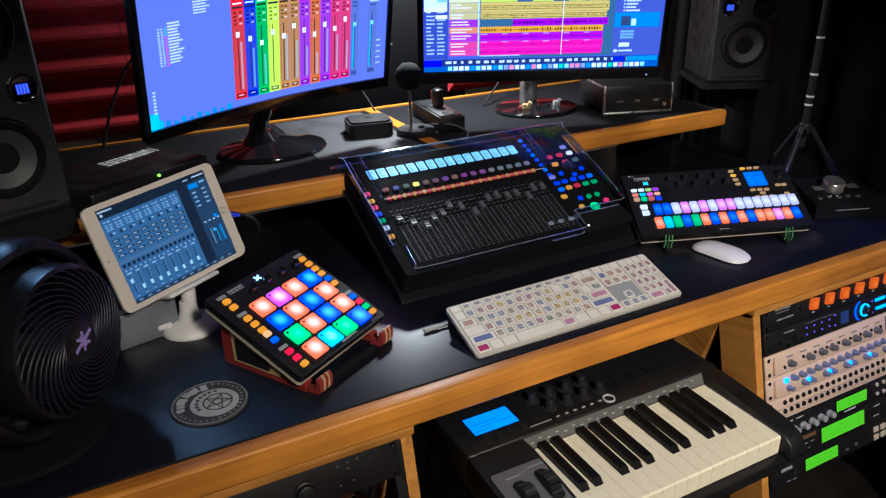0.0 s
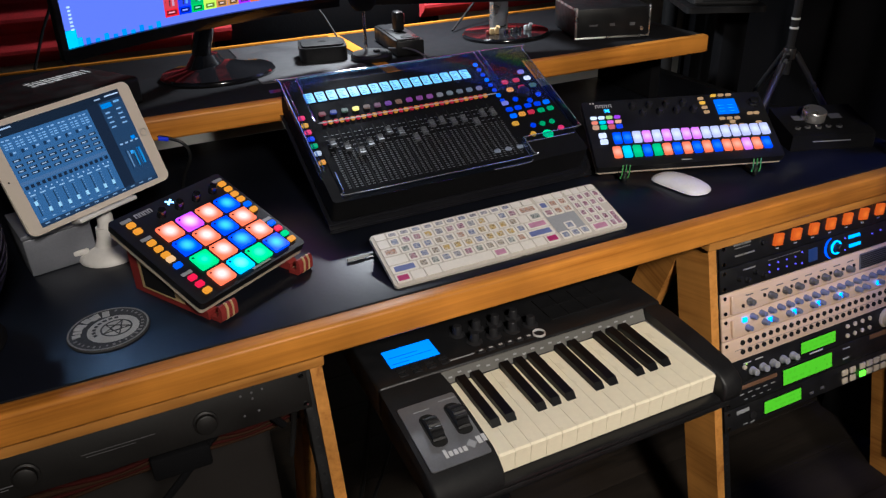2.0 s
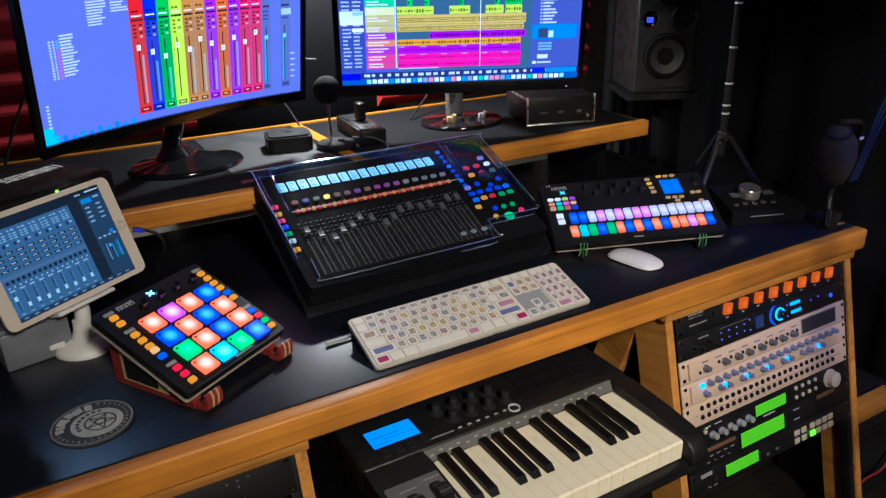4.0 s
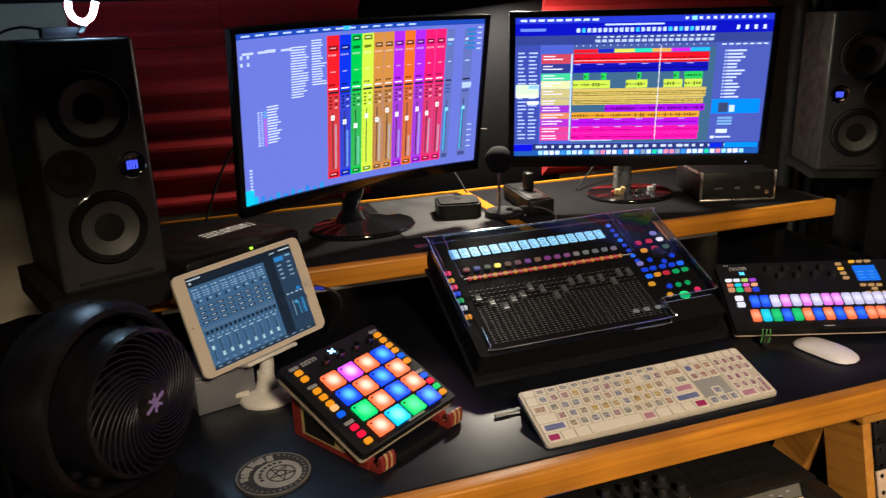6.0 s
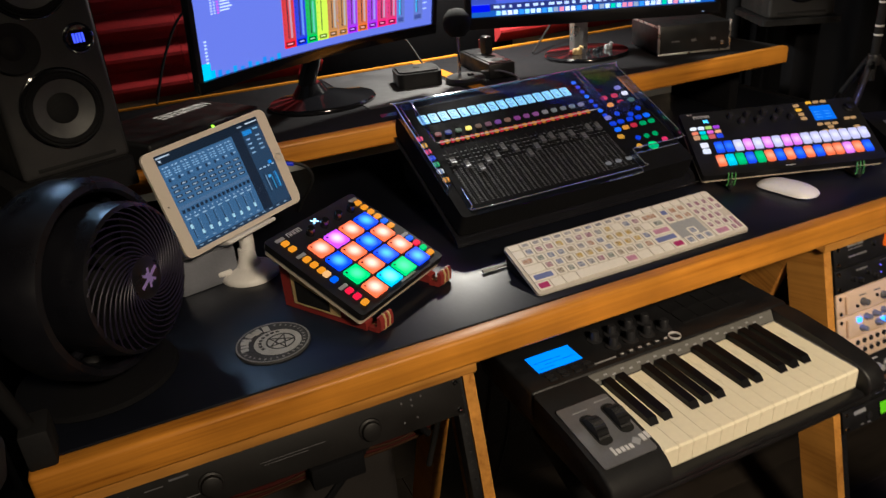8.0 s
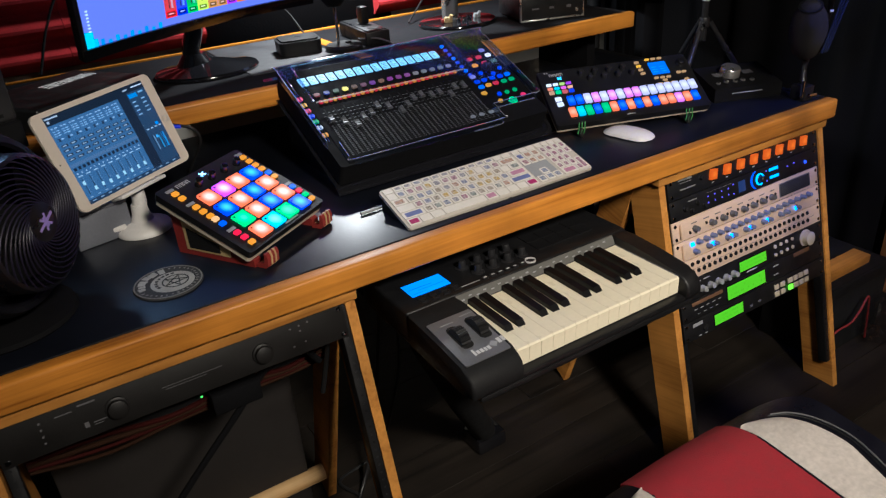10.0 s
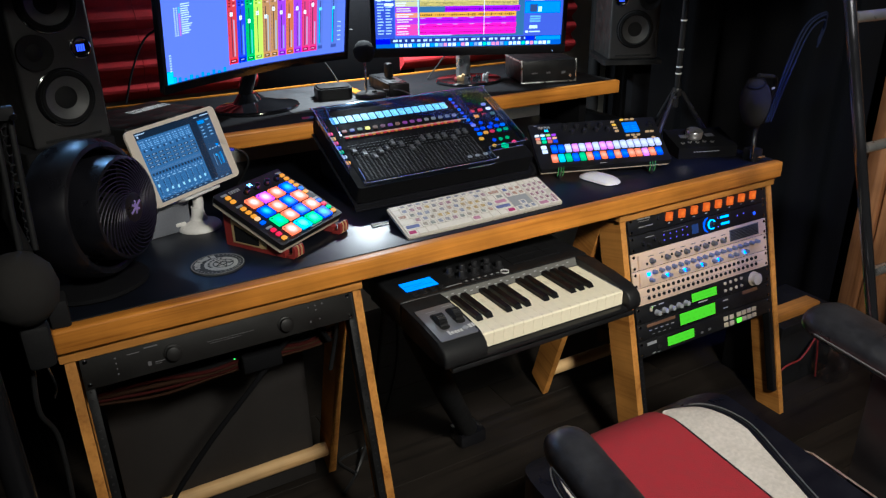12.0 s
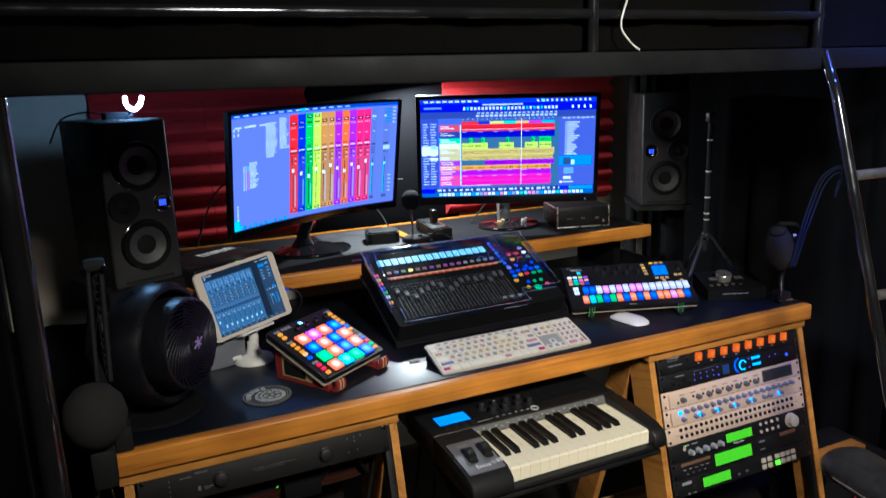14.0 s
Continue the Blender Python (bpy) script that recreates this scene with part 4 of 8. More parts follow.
STR = [((0.80, 0.012, 0.02), 0.335, 0.385), ((0.004, 0.03, 0.72), 0.385, 0.432), ((0.004, 0.55, 0.07), 0.432, 0.478), ((0.62, 0.85, 0.06), 0.478, 0.525),
       ((0.62, 0.25, 0.05), 0.525, 0.568), ((0.62, 0.25, 0.05), 0.569, 0.611), ((0.42, 0.02, 0.80), 0.611, 0.656), ((0.80, 0.15, 0.02), 0.656, 0.701),
       ((0.42, 0.02, 0.80), 0.701, 0.746), ((0.85, 0.012, 0.16), 0.746, 0.79), ((0.85, 0.012, 0.16), 0.791, 0.835)]
for i, (c, a, b) in enumerate(STR):
    d = tuple(v * 0.25 for v in c)
    mute_c = tuple(v * 0.72 + 0.03 for v in c)
    lite = tuple(min(1, v * 0.6 + 0.35) for v in c)
    put(a, 0.055, b, 0.955, c, 0.0003)
    put(a + 0.001, 0.415, b - 0.001, 0.91, mute_c if i != 3 else c, 0.0004)
    top_y = 0.115 if i not in (2, 3) else 0.065
    put(a + 0.007, top_y, b - 0.007, top_y + 0.03, d, 0.0007)
    put(a + 0.012, top_y + 0.01, b - 0.014, top_y + 0.018, lite, 0.001)
    put(a + 0.007, 0.125, b - 0.010, 0.142, d, 0.0006)
    for r in range(3):
        put(a + 0.006 + 0.011 * r, 0.165, a + 0.013 + 0.011 * r, 0.176, lite, 0.0007)
    put(a + 0.012, 0.268, b - 0.016, 0.275, lite, 0.0007)
    for r in range(2):
        put(a + 0.008 + 0.013 * r, 0.345, a + 0.018 + 0.013 * r, 0.357, d, 0.0007)
    put(a + 0.006, 0.372, b - 0.008, 0.380, (0.8, 0.85, 0.9), 0.0009)
    put(a + 0.004, 0.392, b - 0.004, 0.404, (0.02, 0.02, 0.03), 0.0009)
    for r in range(4):
        put(a + 0.008, 0.422 + 0.022 * r, a + 0.019, 0.433 + 0.022 * r, d, 0.0007)
        put(b - 0.020, 0.422 + 0.022 * r, b - 0.009, 0.433 + 0.022 * r, lite if r % 2 else d, 0.0007)
    m0 = a + (b - a) * 0.42
    put(m0 - 0.002, 0.525, m0 + 0.002, 0.895, (0.02, 0.02, 0.03), 0.0007)
    lv = 0.54 + 0.09 * ((i * 7) % 5) / 5
    put(m0 - 0.007, lv, m0 + 0.007, lv + 0.032, (0.95, 0.95, 0.95), 0.001)
    put(m0 - 0.0015, lv + 0.010, m0 + 0.0015, lv + 0.022, d, 0.0012)
    if i != 3:
        put(m0 + 0.008, 0.60 + 0.05 * (i % 4), m0 + 0.016, 0.895, tuple(0.45 * v + q for v, q in zip(c, (0.14, 0.28, 0.34))), 0.0009)
    for r in range(12):
        put(a + 0.004, 0.535 + 0.030 * r, a + 0.008, 0.540 + 0.030 * r, d, 0.0007)
    put(a + 0.007, 0.918, b - 0.007, 0.945, d, 0.0007)
    put(a + 0.013, 0.926, b - 0.015, 0.934, lite, 0.001)
for fa, fb in ((0.838, 0.872), (0.915, 0.955)):
    put(fa, 0.06, fb, 0.955, (0.12, 0.16, 0.46), 0.0004)
    put(fa + 0.004, 0.12, fb - 0.004, 0.135, (0.55, 0.65, 0.95), 0.0006)
    put(fa + 0.004, 0.15, fb - 0.010, 0.160, (0.05, 0.45, 0.75), 0.0006)
    put(fa + 0.010, 0.268, fb - 0.010, 0.275, (0.55, 0.65, 0.95), 0.0006)
    put(fa + 0.004, 0.392, fb - 0.004, 0.404, (0.02, 0.02, 0.05), 0.0006)
    for r in range(3):
        put(fa + 0.004, 0.425 + 0.024 * r, fb - 0.008, 0.436 + 0.024 * r, (0.05, 0.07, 0.28), 0.0006)
    put(fa + 0.014, 0.53, fa + 0.018, 0.90, (0.03, 0.04, 0.14), 0.0006)
    put(fa + 0.009, 0.60, fa + 0.014, 0.90, (0.05, 0.55, 0.85), 0.0007)
    put(fa + 0.009, 0.585, fa + 0.023, 0.61, (0.25, 0.75, 0.95), 0.0009)
    put(fa + 0.004, 0.918, fb - 0.006, 0.945, (0.05, 0.07, 0.25), 0.0006)
for k in range(5):
    put(0.925, 0.06 + 0.03 * k, 0.965, 0.075 + 0.03 * k, (0.02, 0.20, 0.55), 0.0006)
    put(0.972, 0.05 + 0.035 * k, 0.99, 0.06 + 0.035 * k, (0.5, 0.6, 0.95), 0.0006)
    put(0.955, 0.72 + 0.04 * k, 0.975, 0.728 + 0.04 * k, (0.5, 0.6, 0.95), 0.0006)
put(0.918, 0.42, 0.96, 0.46, (0.45, 0.6, 0.95), 0.0006)
for k in range(20):
    put(0.195, 0.10 + 0.0152 * k, 0.195 + rng.uniform(0.045, 0.07) * (1.4 if k == 0 else 1), 0.107 + 0.0152 * k, (0.62, 0.70, 1.0), 0.0006)
for k in range(18):
    put(0.275, 0.07 + 0.0152 * k, 0.275 + rng.uniform(0.035, 0.06), 0.077 + 0.0152 * k, (0.62, 0.70, 1.0), 0.0006)
for k in range(14):
    put(0.062, 0.445 + 0.0152 * k, 0.07, 0.453 + 0.0152 * k, (0.55, 0.62, 1.0), 0.0006)
    put(0.075, 0.445 + 0.0152 * k, 0.081, 0.453 + 0.0152 * k, (0.55, 0.62, 1.0), 0.0006)
    put(0.086, 0.445 + 0.0152 * k, 0.094, 0.455 + 0.0152 * k, (0.62, 0.10, 0.75) if k > 2 else (0.1, 0.5, 0.9), 0.0006)
    put(0.098, 0.42 + 0.0165 * k, 0.098 + rng.uniform(0.035, 0.055), 0.428 + 0.0165 * k, (0.62, 0.70, 1.0), 0.0006)
for k, (fx, c) in enumerate(((0.16, 0), (0.075, 0), (0.02, 0), (0.10, 1))):
    put(fx, 0.105 if c == 0 else 0.10, fx + 0.04, 0.118, (0.55, 0.62, 0.98), 0.0006)
for k in range(4):
    put(0.012 + 0.024 * (k % 2), 0.12 + 0.04 * (k // 2), 0.02 + 0.024 * (k % 2), 0.14 + 0.04 * (k // 2), (0.55, 0.65, 0.98), 0.0006)
put(0.0, 0.905, 0.035, 1.0, (0.01, 0.55, 0.85), 0.0005)
put(0.035, 0.955, 0.05, 1.0, (0.01, 0.45, 0.80), 0.0005)
for k in range(9):
    put(0.06 + 0.03 * k, 0.965 + 0.015 * (k % 2), 0.075 + 0.03 * k, 1.0, (0.02, 0.22 + 0.04 * (k % 3), 0.70), 0.0005)
    put(0.022, 0.78 + 0.02 * k if k < 6 else 0.9, 0.032, 0.79 + 0.02 * k if k < 6 else 0.91, (0.55, 0.65, 0.98), 0.0006)
sc.done("display", mon, "lit screen with a blue mixer window and coloured channel strips")


def monitor_foot(mon, m, cx, cy, base_r, base_r2, label, rise=0.940):
    """Round foot, given in world places."""
    inv = m.inverted()
    bm = BM()
    lathe(bm, [(0, 0.9268), (1.0, 0.9268), (1.0, 0.931), (0.97, 0.935), (0.6, 0.936 + 0.3 * (rise - 0.936)), (0.35, 0.936 + 0.7 * (rise - 0.936)), (0, rise)], 48)
    bmesh.ops.transform(bm, matrix=inv @ T(cx, cy, 0) @ Matrix.Diagonal((base_r, base_r2, 1, 1)), verts=bm.verts)
    part("foot", bm, M["gloss"], mon, label)
    return inv


inv = monitor_foot(mon, M1, -0.108, 0.790, 0.120, 0.102, "glossy black round foot", 0.956)
bm = tube(BM(), [(-0.128, 0.80, 0.935), (-0.135, 0.80, 0.975), (-0.126, 0.765, 1.03), (-0.120, 0.715, 1.12)], 0.020, 16)
bmesh.ops.transform(bm, matrix=inv, verts=bm.verts)
part("neck", bm, M["gloss"], mon, "glossy black neck")
bm = lathe(BM(), [(0.044, 0.945), (0.036, 0.956), (0.026, 0.970), (0, 0.974)], 24, T(-0.129, 0.80, 0))
bmesh.ops.transform(bm, matrix=inv, verts=bm.verts)
part("collar", bm, M["gloss"], mon, "glossy black collar")

# flat monitor
MW, MH = 0.59, 0.35
M2 = pose(0.2427, 0.7638, 1.0373, 92.5, 0.9, -21.2)
mon2 = thing("flat_monitor", M2, "flat black monitor showing a colourful track arrangement", "monitor", "monitors")
part("case", box(BM(), 0, MW, 0, MH, -0.034, -0.004, 0.004), M["black"], mon2)
for a in ((0, MW, MH - 0.013, MH), (0, MW, 0, 0.026), (0, 0.013, 0.0265, MH - 0.0135), (MW - 0.013, MW, 0.0265, MH - 0.0135)):
    part("rim", box(BM(), *a, -0.010, 0.0022, 0.0015), M["black"], mon2)
SX0, SX1, SY0, SY1 = 0.0132, MW - 0.0132, 0.0267, MH - 0.0137
PW, PH = SX1 - SX0, SY1 - SY0
sc = Screen()
BG2 = (0.075, 0.12, 0.58)
put(0, 0, 1, 1, BG2)
put(0, 0, 1, 0.042, (0.02, 0.04, 0.60), 0.0004)
put(0, 0.042, 1, 0.125, (0.004, 0.006, 0.50), 0.0004)
put(0, 0.125, 1, 0.19, (0.035, 0.055, 0.28), 0.0004)
for k in range(9):
    put(0.02 + 0.035 * k, 0.012, 0.045 + 0.035 * k, 0.028, (0.65, 0.75, 1.0), 0.0008)
for k in range(12):
    put(0.66 + 0.027 * k, 0.012, 0.672 + 0.027 * k, 0.03, (0.75, 0.85, 1.0), 0.0008)
put(0.685, 0.008, 0.705, 0.034, (0.3, 0.9, 0.75), 0.001)
put(0.35, 0.05, 0.58, 0.062, (0.6, 0.7, 1.0), 0.0008)
put(0.02, 0.075, 0.12, 0.095, (0.15, 0.25, 0.85), 0.0007)
for k in range(26):
    lit = k in (1, 11, 17, 19, 21)
    put(0.24 + 0.021 * k, 0.078, 0.254 + 0.021 * k, 0.108, (0.05, 0.55, 1.0) if lit else (0.55, 0.65, 0.95), 0.0008)
for k in range(4):
    put(0.86 + 0.034 * k, 0.075, 0.872 + 0.034 * k, 0.105, (0.7, 0.8, 1.0), 0.0008)
for k in range(18):
    put(0.32 + 0.026 * k, 0.135, 0.335 + 0.026 * k, 0.146, (0.6, 0.7, 0.95), 0.0008)
    put(0.315 + 0.026 * k, 0.158, 0.334 + 0.026 * k, 0.178, (0.5, 0.6, 0.9), 0.0008)
# inspector
put(0, 0.19, 0.10, 0.91, (0.045, 0.07, 0.40), 0.0004)
for k in range(24):
    y = 0.24 + 0.027 * k
    put(0.012, y, 0.012 + rng.uniform(0.015, 0.035), y + 0.01, (0.5, 0.6, 0.98), 0.0008)
    put(0.055, y, 0.055 + rng.uniform(0.02, 0.035), y + 0.01, (0.5, 0.6, 0.98), 0.0008)
put(0.004, 0.47, 0.097, 0.54, (0.70, 0.85, 0.62), 0.0009)
put(0.055, 0.475, 0.095, 0.50, (0.30, 0.60, 0.95), 0.0011)
put(0.004, 0.54, 0.097, 0.565, (0.85, 0.90, 0.70), 0.0009)
put(0.05, 0.59, 0.097, 0.615, (0.9, 0.92, 0.85), 0.0009)
put(0.0, 0.915, 0.075, 0.965, (0.004, 0.006, 0.72), 0.0009)
# tracks: colour, top, bottom, clips
TR = [((0.80, 0.006, 0.02), 0.255, 0.325, [(0, 1)], (0.60, 0.06, 0.10)), ((0.006, 0.006, 0.42), 0.325, 0.392, [(0, 1)], (0.03, 0.04, 0.25)),
      ((0.03, 0.60, 0.10), 0.392, 0.445, [(0.08, 0.12), (0.21, 0.25), (0.48, 0.51), (0.75, 0.79), (0.83, 0.965)], (0.06, 0.65, 0.30)),
      ((0.62, 0.80, 0.08), 0.445, 0.505, [(0, 0.28), (0.40, 0.56), (0.68, 0.82), (0.835, 0.965)], (0.78, 0.80, 0.42)),
      ((0.68, 0.50, 0.12), 0.505, 0.575, [(0, 1)], (0.60, 0.52, 0.22)), ((0.68, 0.50, 0.12), 0.575, 0.625, [(0, 0.985)], (0.60, 0.52, 0.22)),
      ((0.38, 0.006, 0.80), 0.625, 0.678, [(0.25, 1)], (0.35, 0.03, 0.60)), ((0.82, 0.36, 0.03), 0.678, 0.725, [(0, 0.965)], (0.75, 0.25, 0.12)),
      ((0.45, 0.006, 0.75), 0.725, 0.782, [(0, 0.965)], (0.45, 0.03, 0.60)), ((0.90, 0.006, 0.40), 0.782, 0.835, [(0, 0.97)], (0.75, 0.05, 0.30)), ((0.90, 0.006, 0.40), 0.835, 0.888, [(0, 0.965)], (0.75, 0.05, 0.30))]
AX0, AX1 = 0.232, 0.765
put(0.23, 0.19, 0.79, 0.905, (0.05, 0.13, 0.24), 0.0005)
put(0.23, 0.19, 0.79, 0.225, (0.06, 0.10, 0.35), 0.0007)
for k in range(20):
    put(0.24 + 0.027 * k, 0.195, 0.243 + 0.027 * k, 0.205, (0.7, 0.8, 1.0), 0.001)
for a, b, c in ((0, 0.18, (0.8, 0.01, 0.02)), (0.18, 0.3, (0.01, 0.02, 0.5)), (0.3, 0.45, (0.75, 0.8, 0.10)), (0.45, 0.58, (0.03, 0.75, 0.45)), (0.58, 0.72, (0.85, 0.45, 0.1)), (0.72, 0.86, (0.6, 0.02, 0.75)), (0.86, 1.0, (0.02, 0.45, 0.95))):
    put(AX0 + (AX1 - AX0) * a, 0.225, AX0 + (AX1 - AX0) * b, 0.25, c, 0.0009)
for i, (c, y0, y1, clips, hd) in enumerate(TR):
    put(0.105, y0, 0.222, y1 - 0.002, hd, 0.0007)
    for k in range(2):
        put(0.112, y0 + 0.012 + 0.02 * k, 0.15 + rng.uniform(0, 0.05), y0 + 0.02 + 0.02 * k, (0.85, 0.8, 0.95), 0.001)
    put(0.2225, y0, 0.2285, y1 - 0.002, (0.6, 0.8, 1.0), 0.0009)
    dk = tuple(v * 0.18 for v in c)
    for a, b in clips:
        xa, xb = AX0 + (AX1 - AX0) * a, AX0 + (AX1 - AX0) * b
        put(xa, y0, xb, y1 - 0.002, c, 0.0009)
        nn = int((xb - xa) / 0.011)
        mid_y = (y0 + y1) / 2
        if i == 0:
            put(xa, mid_y + 0.012, xb, mid_y + 0.018, (0.9, 0.5, 0.5), 0.0012)
        elif i in (4, 5):
            put(xa, mid_y - 0.012, xb, mid_y - 0.008, dk, 0.0012)
            put(xa, mid_y + 0.012, xb, mid_y + 0.016, dk, 0.0012)
        for k in range(nn):
            h = rng.uniform(0.001, 0.012) if i in (2, 3, 6, 7) else rng.uniform(0.0, 0.004)
            put(xa + 0.011 * k + 0.002, mid_y - h, xa + 0.011 * k + 0.009, mid_y + h + 0.002, dk, 0.0012)
        if i in (1, 8, 9):
            for k in range(6):
                xk = xa + (xb - xa) * k / 6
                put(xk + 0.004, y0 + 0.003, xk + 0.03, y0 + 0.009, (0.5, 0.4, 0.9), 0.0012)
put(0.572, 0.20, 0.575, 0.89, (0.85, 0.85, 0.9), 0.0015)
put(0.23, 0.885, 0.40, 0.893, (0.5, 0.6, 0.95), 0.001)
# browser
put(0.79, 0.19, 1.0, 0.91, (0.07, 0.10, 0.45), 0.0005)
for k in range(7):
    put(0.81 + 0.027 * k, 0.20, 0.828 + 0.027 * k, 0.21, (0.6, 0.7, 1.0), 0.0008)
for k in range(15):
    y = 0.245 + 0.0235 * k
    put(0.825, y, 0.832, y + 0.012, (0.5, 0.62, 1.0), 0.0008)
    put(0.836, y, 0.836 + rng.uniform(0.03, 0.075), y + 0.012, (0.62, 0.70, 1.0), 0.0008)
put(0.793, 0.595, 0.985, 0.70, (0.004, 0.24, 0.95), 0.0007)
put(0.82, 0.62, 0.86, 0.69, (0.04, 0.06, 0.15), 0.001)
put(0.864, 0.64, 0.885, 0.69, (0.6, 0.75, 1.0), 0.001)
for k in range(3):
    put(0.822, 0.725 + 0.022 * k, 0.88, 0.74 + 0.022 * k, (0.2, 0.42, 0.75), 0.0008)
put(0.82, 0.815, 0.865, 0.845, (0.7, 0.8, 1.0), 0.0008)
put(0.80, 0.865, 0.815, 0.885, (0.8, 0.88, 1.0), 0.0008)
put(0.82, 0.868, 0.88, 0.88, (0.6, 0.7, 1.0), 0.0008)
# transport and dock
put(0.075, 0.912, 1.0, 0.958, (0.02, 0.03, 0.16), 0.0007)
for k in range(26):
    put(0.09 + 0.032 * k, 0.924, 0.09 + 0.032 * k + rng.uniform(0.01, 0.026), 0.944, (0.6, 0.7, 0.95), 0.001)
put(0.86, 0.916, 0.995, 0.954, (0.004, 0.26, 0.95), 0.0012)
put(0.80, 0.918, 0.85, 0.952, (0.004, 0.02, 0.75), 0.0012)
put(0, 0.958, 1, 1.0, (0.015, 0.10, 0.42), 0.0007)
DK = [(0.7, 0.85, 1.0), (0.8, 0.8, 0.85), (0.05, 0.3, 0.8), (0.9, 0.9, 0.95), (0.02, 0.65, 0.35), (0.9, 0.25, 0.35), (0.35, 0.75, 0.95), (0.3, 0.35, 0.45)]
for k in range(36):
    put(0.10 + 0.0235 * k, 0.963, 0.118 + 0.0235 * k, 0.994, DK[rng.randrange(8)], 0.0012)
sc.done("display", mon2, "lit screen with coloured audio tracks and a dock of icons")
inv = monitor_foot(mon2, M2, 0.60, 0.80, 0.112, 0.098, "dark round foot with small parts lying on it")
bm = box(BM(), 0.578, 0.622, 0.845, 0.868, 0.935, 1.06, 0.004)
box(bm, 0.578, 0.622, 0.675, 0.866, 1.062, 1.10, 0.004)
bmesh.ops.transform(bm, matrix=inv @ T(0, -0.02, 0), verts=bm.verts)
part("neck", bm, M["alu"], mon2, "grey metal neck")
part("lamp", cyl(BM(), 0.0015, 0.002, 0.003, T(0.55, 0.008), 8), glow((0.6, 0.7, 1.0), 1.2), mon2, "white power lamp")
# oddments in the foot of the flat monitor
for dx, dy, r, mt, nm in ((-0.05, -0.03, 0.012, "tan", "yellow clip"), (-0.062, -0.022, 0.008, "redstand", "red clip"), (-0.02, -0.035, 0.008, "chrome", "metal adapter"), (0.0, -0.04, 0.009, "chrome", "metal adapter"), (0.016, -0.034, 0.008, "chrome", "metal adapter"), (0.045, -0.03, 0.010, "midgrey", "grey connector")):
    bm = BM()
    box(bm, -r, r, -r * 0.5, r * 0.5, 0, r * 1.3, r * 0.3, pose(0, 0, 0, 0, 0, rng.uniform(-60, 60)))
    cyl(bm, r * 0.45, r * 0.2, r * 2.0, pose(0, 0, 0, 25, 15, 0), 10)
    solid("small_connector", bm, M[mt], nm + " lying on the monitor foot", "connector", "oddments", m=T(0.60 + dx, 0.80 + dy, 0.937))


# ---------------------------------------------------------------- loudspeakers
def speaker(m, mirror, label):
    """A two-woofer studio monitor standing upright; origin at the base, middle of the front."""
    W, H, D = 0.165, 0.394, 0.23
    s = -1 if mirror else 1
    t = thing("loudspeaker", m, label, "loudspeaker", "studio loudspeakers")
    part("cabinet", box(BM(), -W / 2, W / 2, 0.012, D, 0, H, 0.006), M["cabinet"], t, "black vinyl cabinet")
    part("baffle", box(BM(), -W / 2, W / 2, 0, 0.0118, 0, H, 0.008, seg=3), M["baffle"], t, "dark satin front baffle")
    face = pose(0, 0, 0, 90, 0, 0)
    wr = [(0.058, 0.0), (0.058, 0.010), (0.056, 0.0125), (0.0535, 0.011), (0.051, 0.0135), (0.047, 0.0135), (0.0445, 0.0105)]
    cn = [(0.0444, 0.0105), (0.036, 0.0065), (0.0235, 0.0015), (0.0230, 0.0016), (0.019, 0.0034), (0.011, 0.0046), (0, 0.0050)]
    for z in (0.098, 0.288):
        w = part("woofer", lathe(BM(), wr, 44), M["rubber"], t, "black rubber woofer surround", m=T(0, -0.0005, z) @ face)
        part("cone", lathe(BM(), cn[:3], 44), M["cone"], w, "grey woven cone")
        part("dust_cap", lathe(BM(), cn[3:], 36), M["dull"], w, "dark dust cap")
        part("trim_ring", lathe(BM(), [(0.0585, 0.0), (0.0610, 0.0), (0.0610, 0.002), (0.0585, 0.003)], 44, None, True), M["gloss"], w, "glossy rim")
    part("tweeter", lathe(BM(), [(0.036, 0.0), (0.036, 0.008), (0.032, 0.008), (0.017, 0.0015), (0.013, 0.004), (0.006, 0.007), (0, 0.008)], 36), M["dull"], t, "black tweeter", m=T(-0.043 * s, -0.0005, 0.194) @ face)
    lg = part("badge", lathe(BM(), [(0.0, 0.004), (0.016, 0.004), (0.019, 0.0055), (0.021, 0.003), (0.021, 0.0)], 32), M["gloss"], t, "round badge", m=T(0.050 * s, -0.0005, 0.194) @ face)
    part("badge_ring", lathe(BM(), [(0.0205, 0.001), (0.0225, 0.001), (0.0225, 0.0045), (0.0205, 0.0055)], 36, None, True), M["chrome"], lg, "bright ring")
    bm = BM()
    for k in range(4):
        box(bm, -0.0085 + 0.0045 * k, -0.0055 + 0.0045 * k, -0.007, 0.007, 0.0045, 0.0052)
    part("badge_lamp", bm, glow((0.07, 0.10, 1.0), 1.6), lg, "blue lit emblem")
    part("port", box(BM(), -0.060, 0.060, -0.001, 0.0, 0.010, 0.016, 0.0004), M["gap"], t, "slot port")
    return t


speaker(pose(-0.598, 0.455, 0.972, 0, 0, 21), False, "black two-woofer studio loudspeaker standing beside the curved monitor")
speaker(pose(1.132, 0.612, 0.970, 0, 0, -28), True, "black two-woofer studio loudspeaker standing beside the flat monitor")
pad = BM()
slab(pad, 0.19, 0.26, 0.9268, 0.9715, 0.01)
solid("speaker_pad", pad, M["rubber"], "black foam pad under the loudspeaker", "pad", "speaker supports", m=T(-0.612, 0.455, 0) @ pose(0, 0, 0, 0, 0, 21) @ T(-0.095, -0.02, 0))
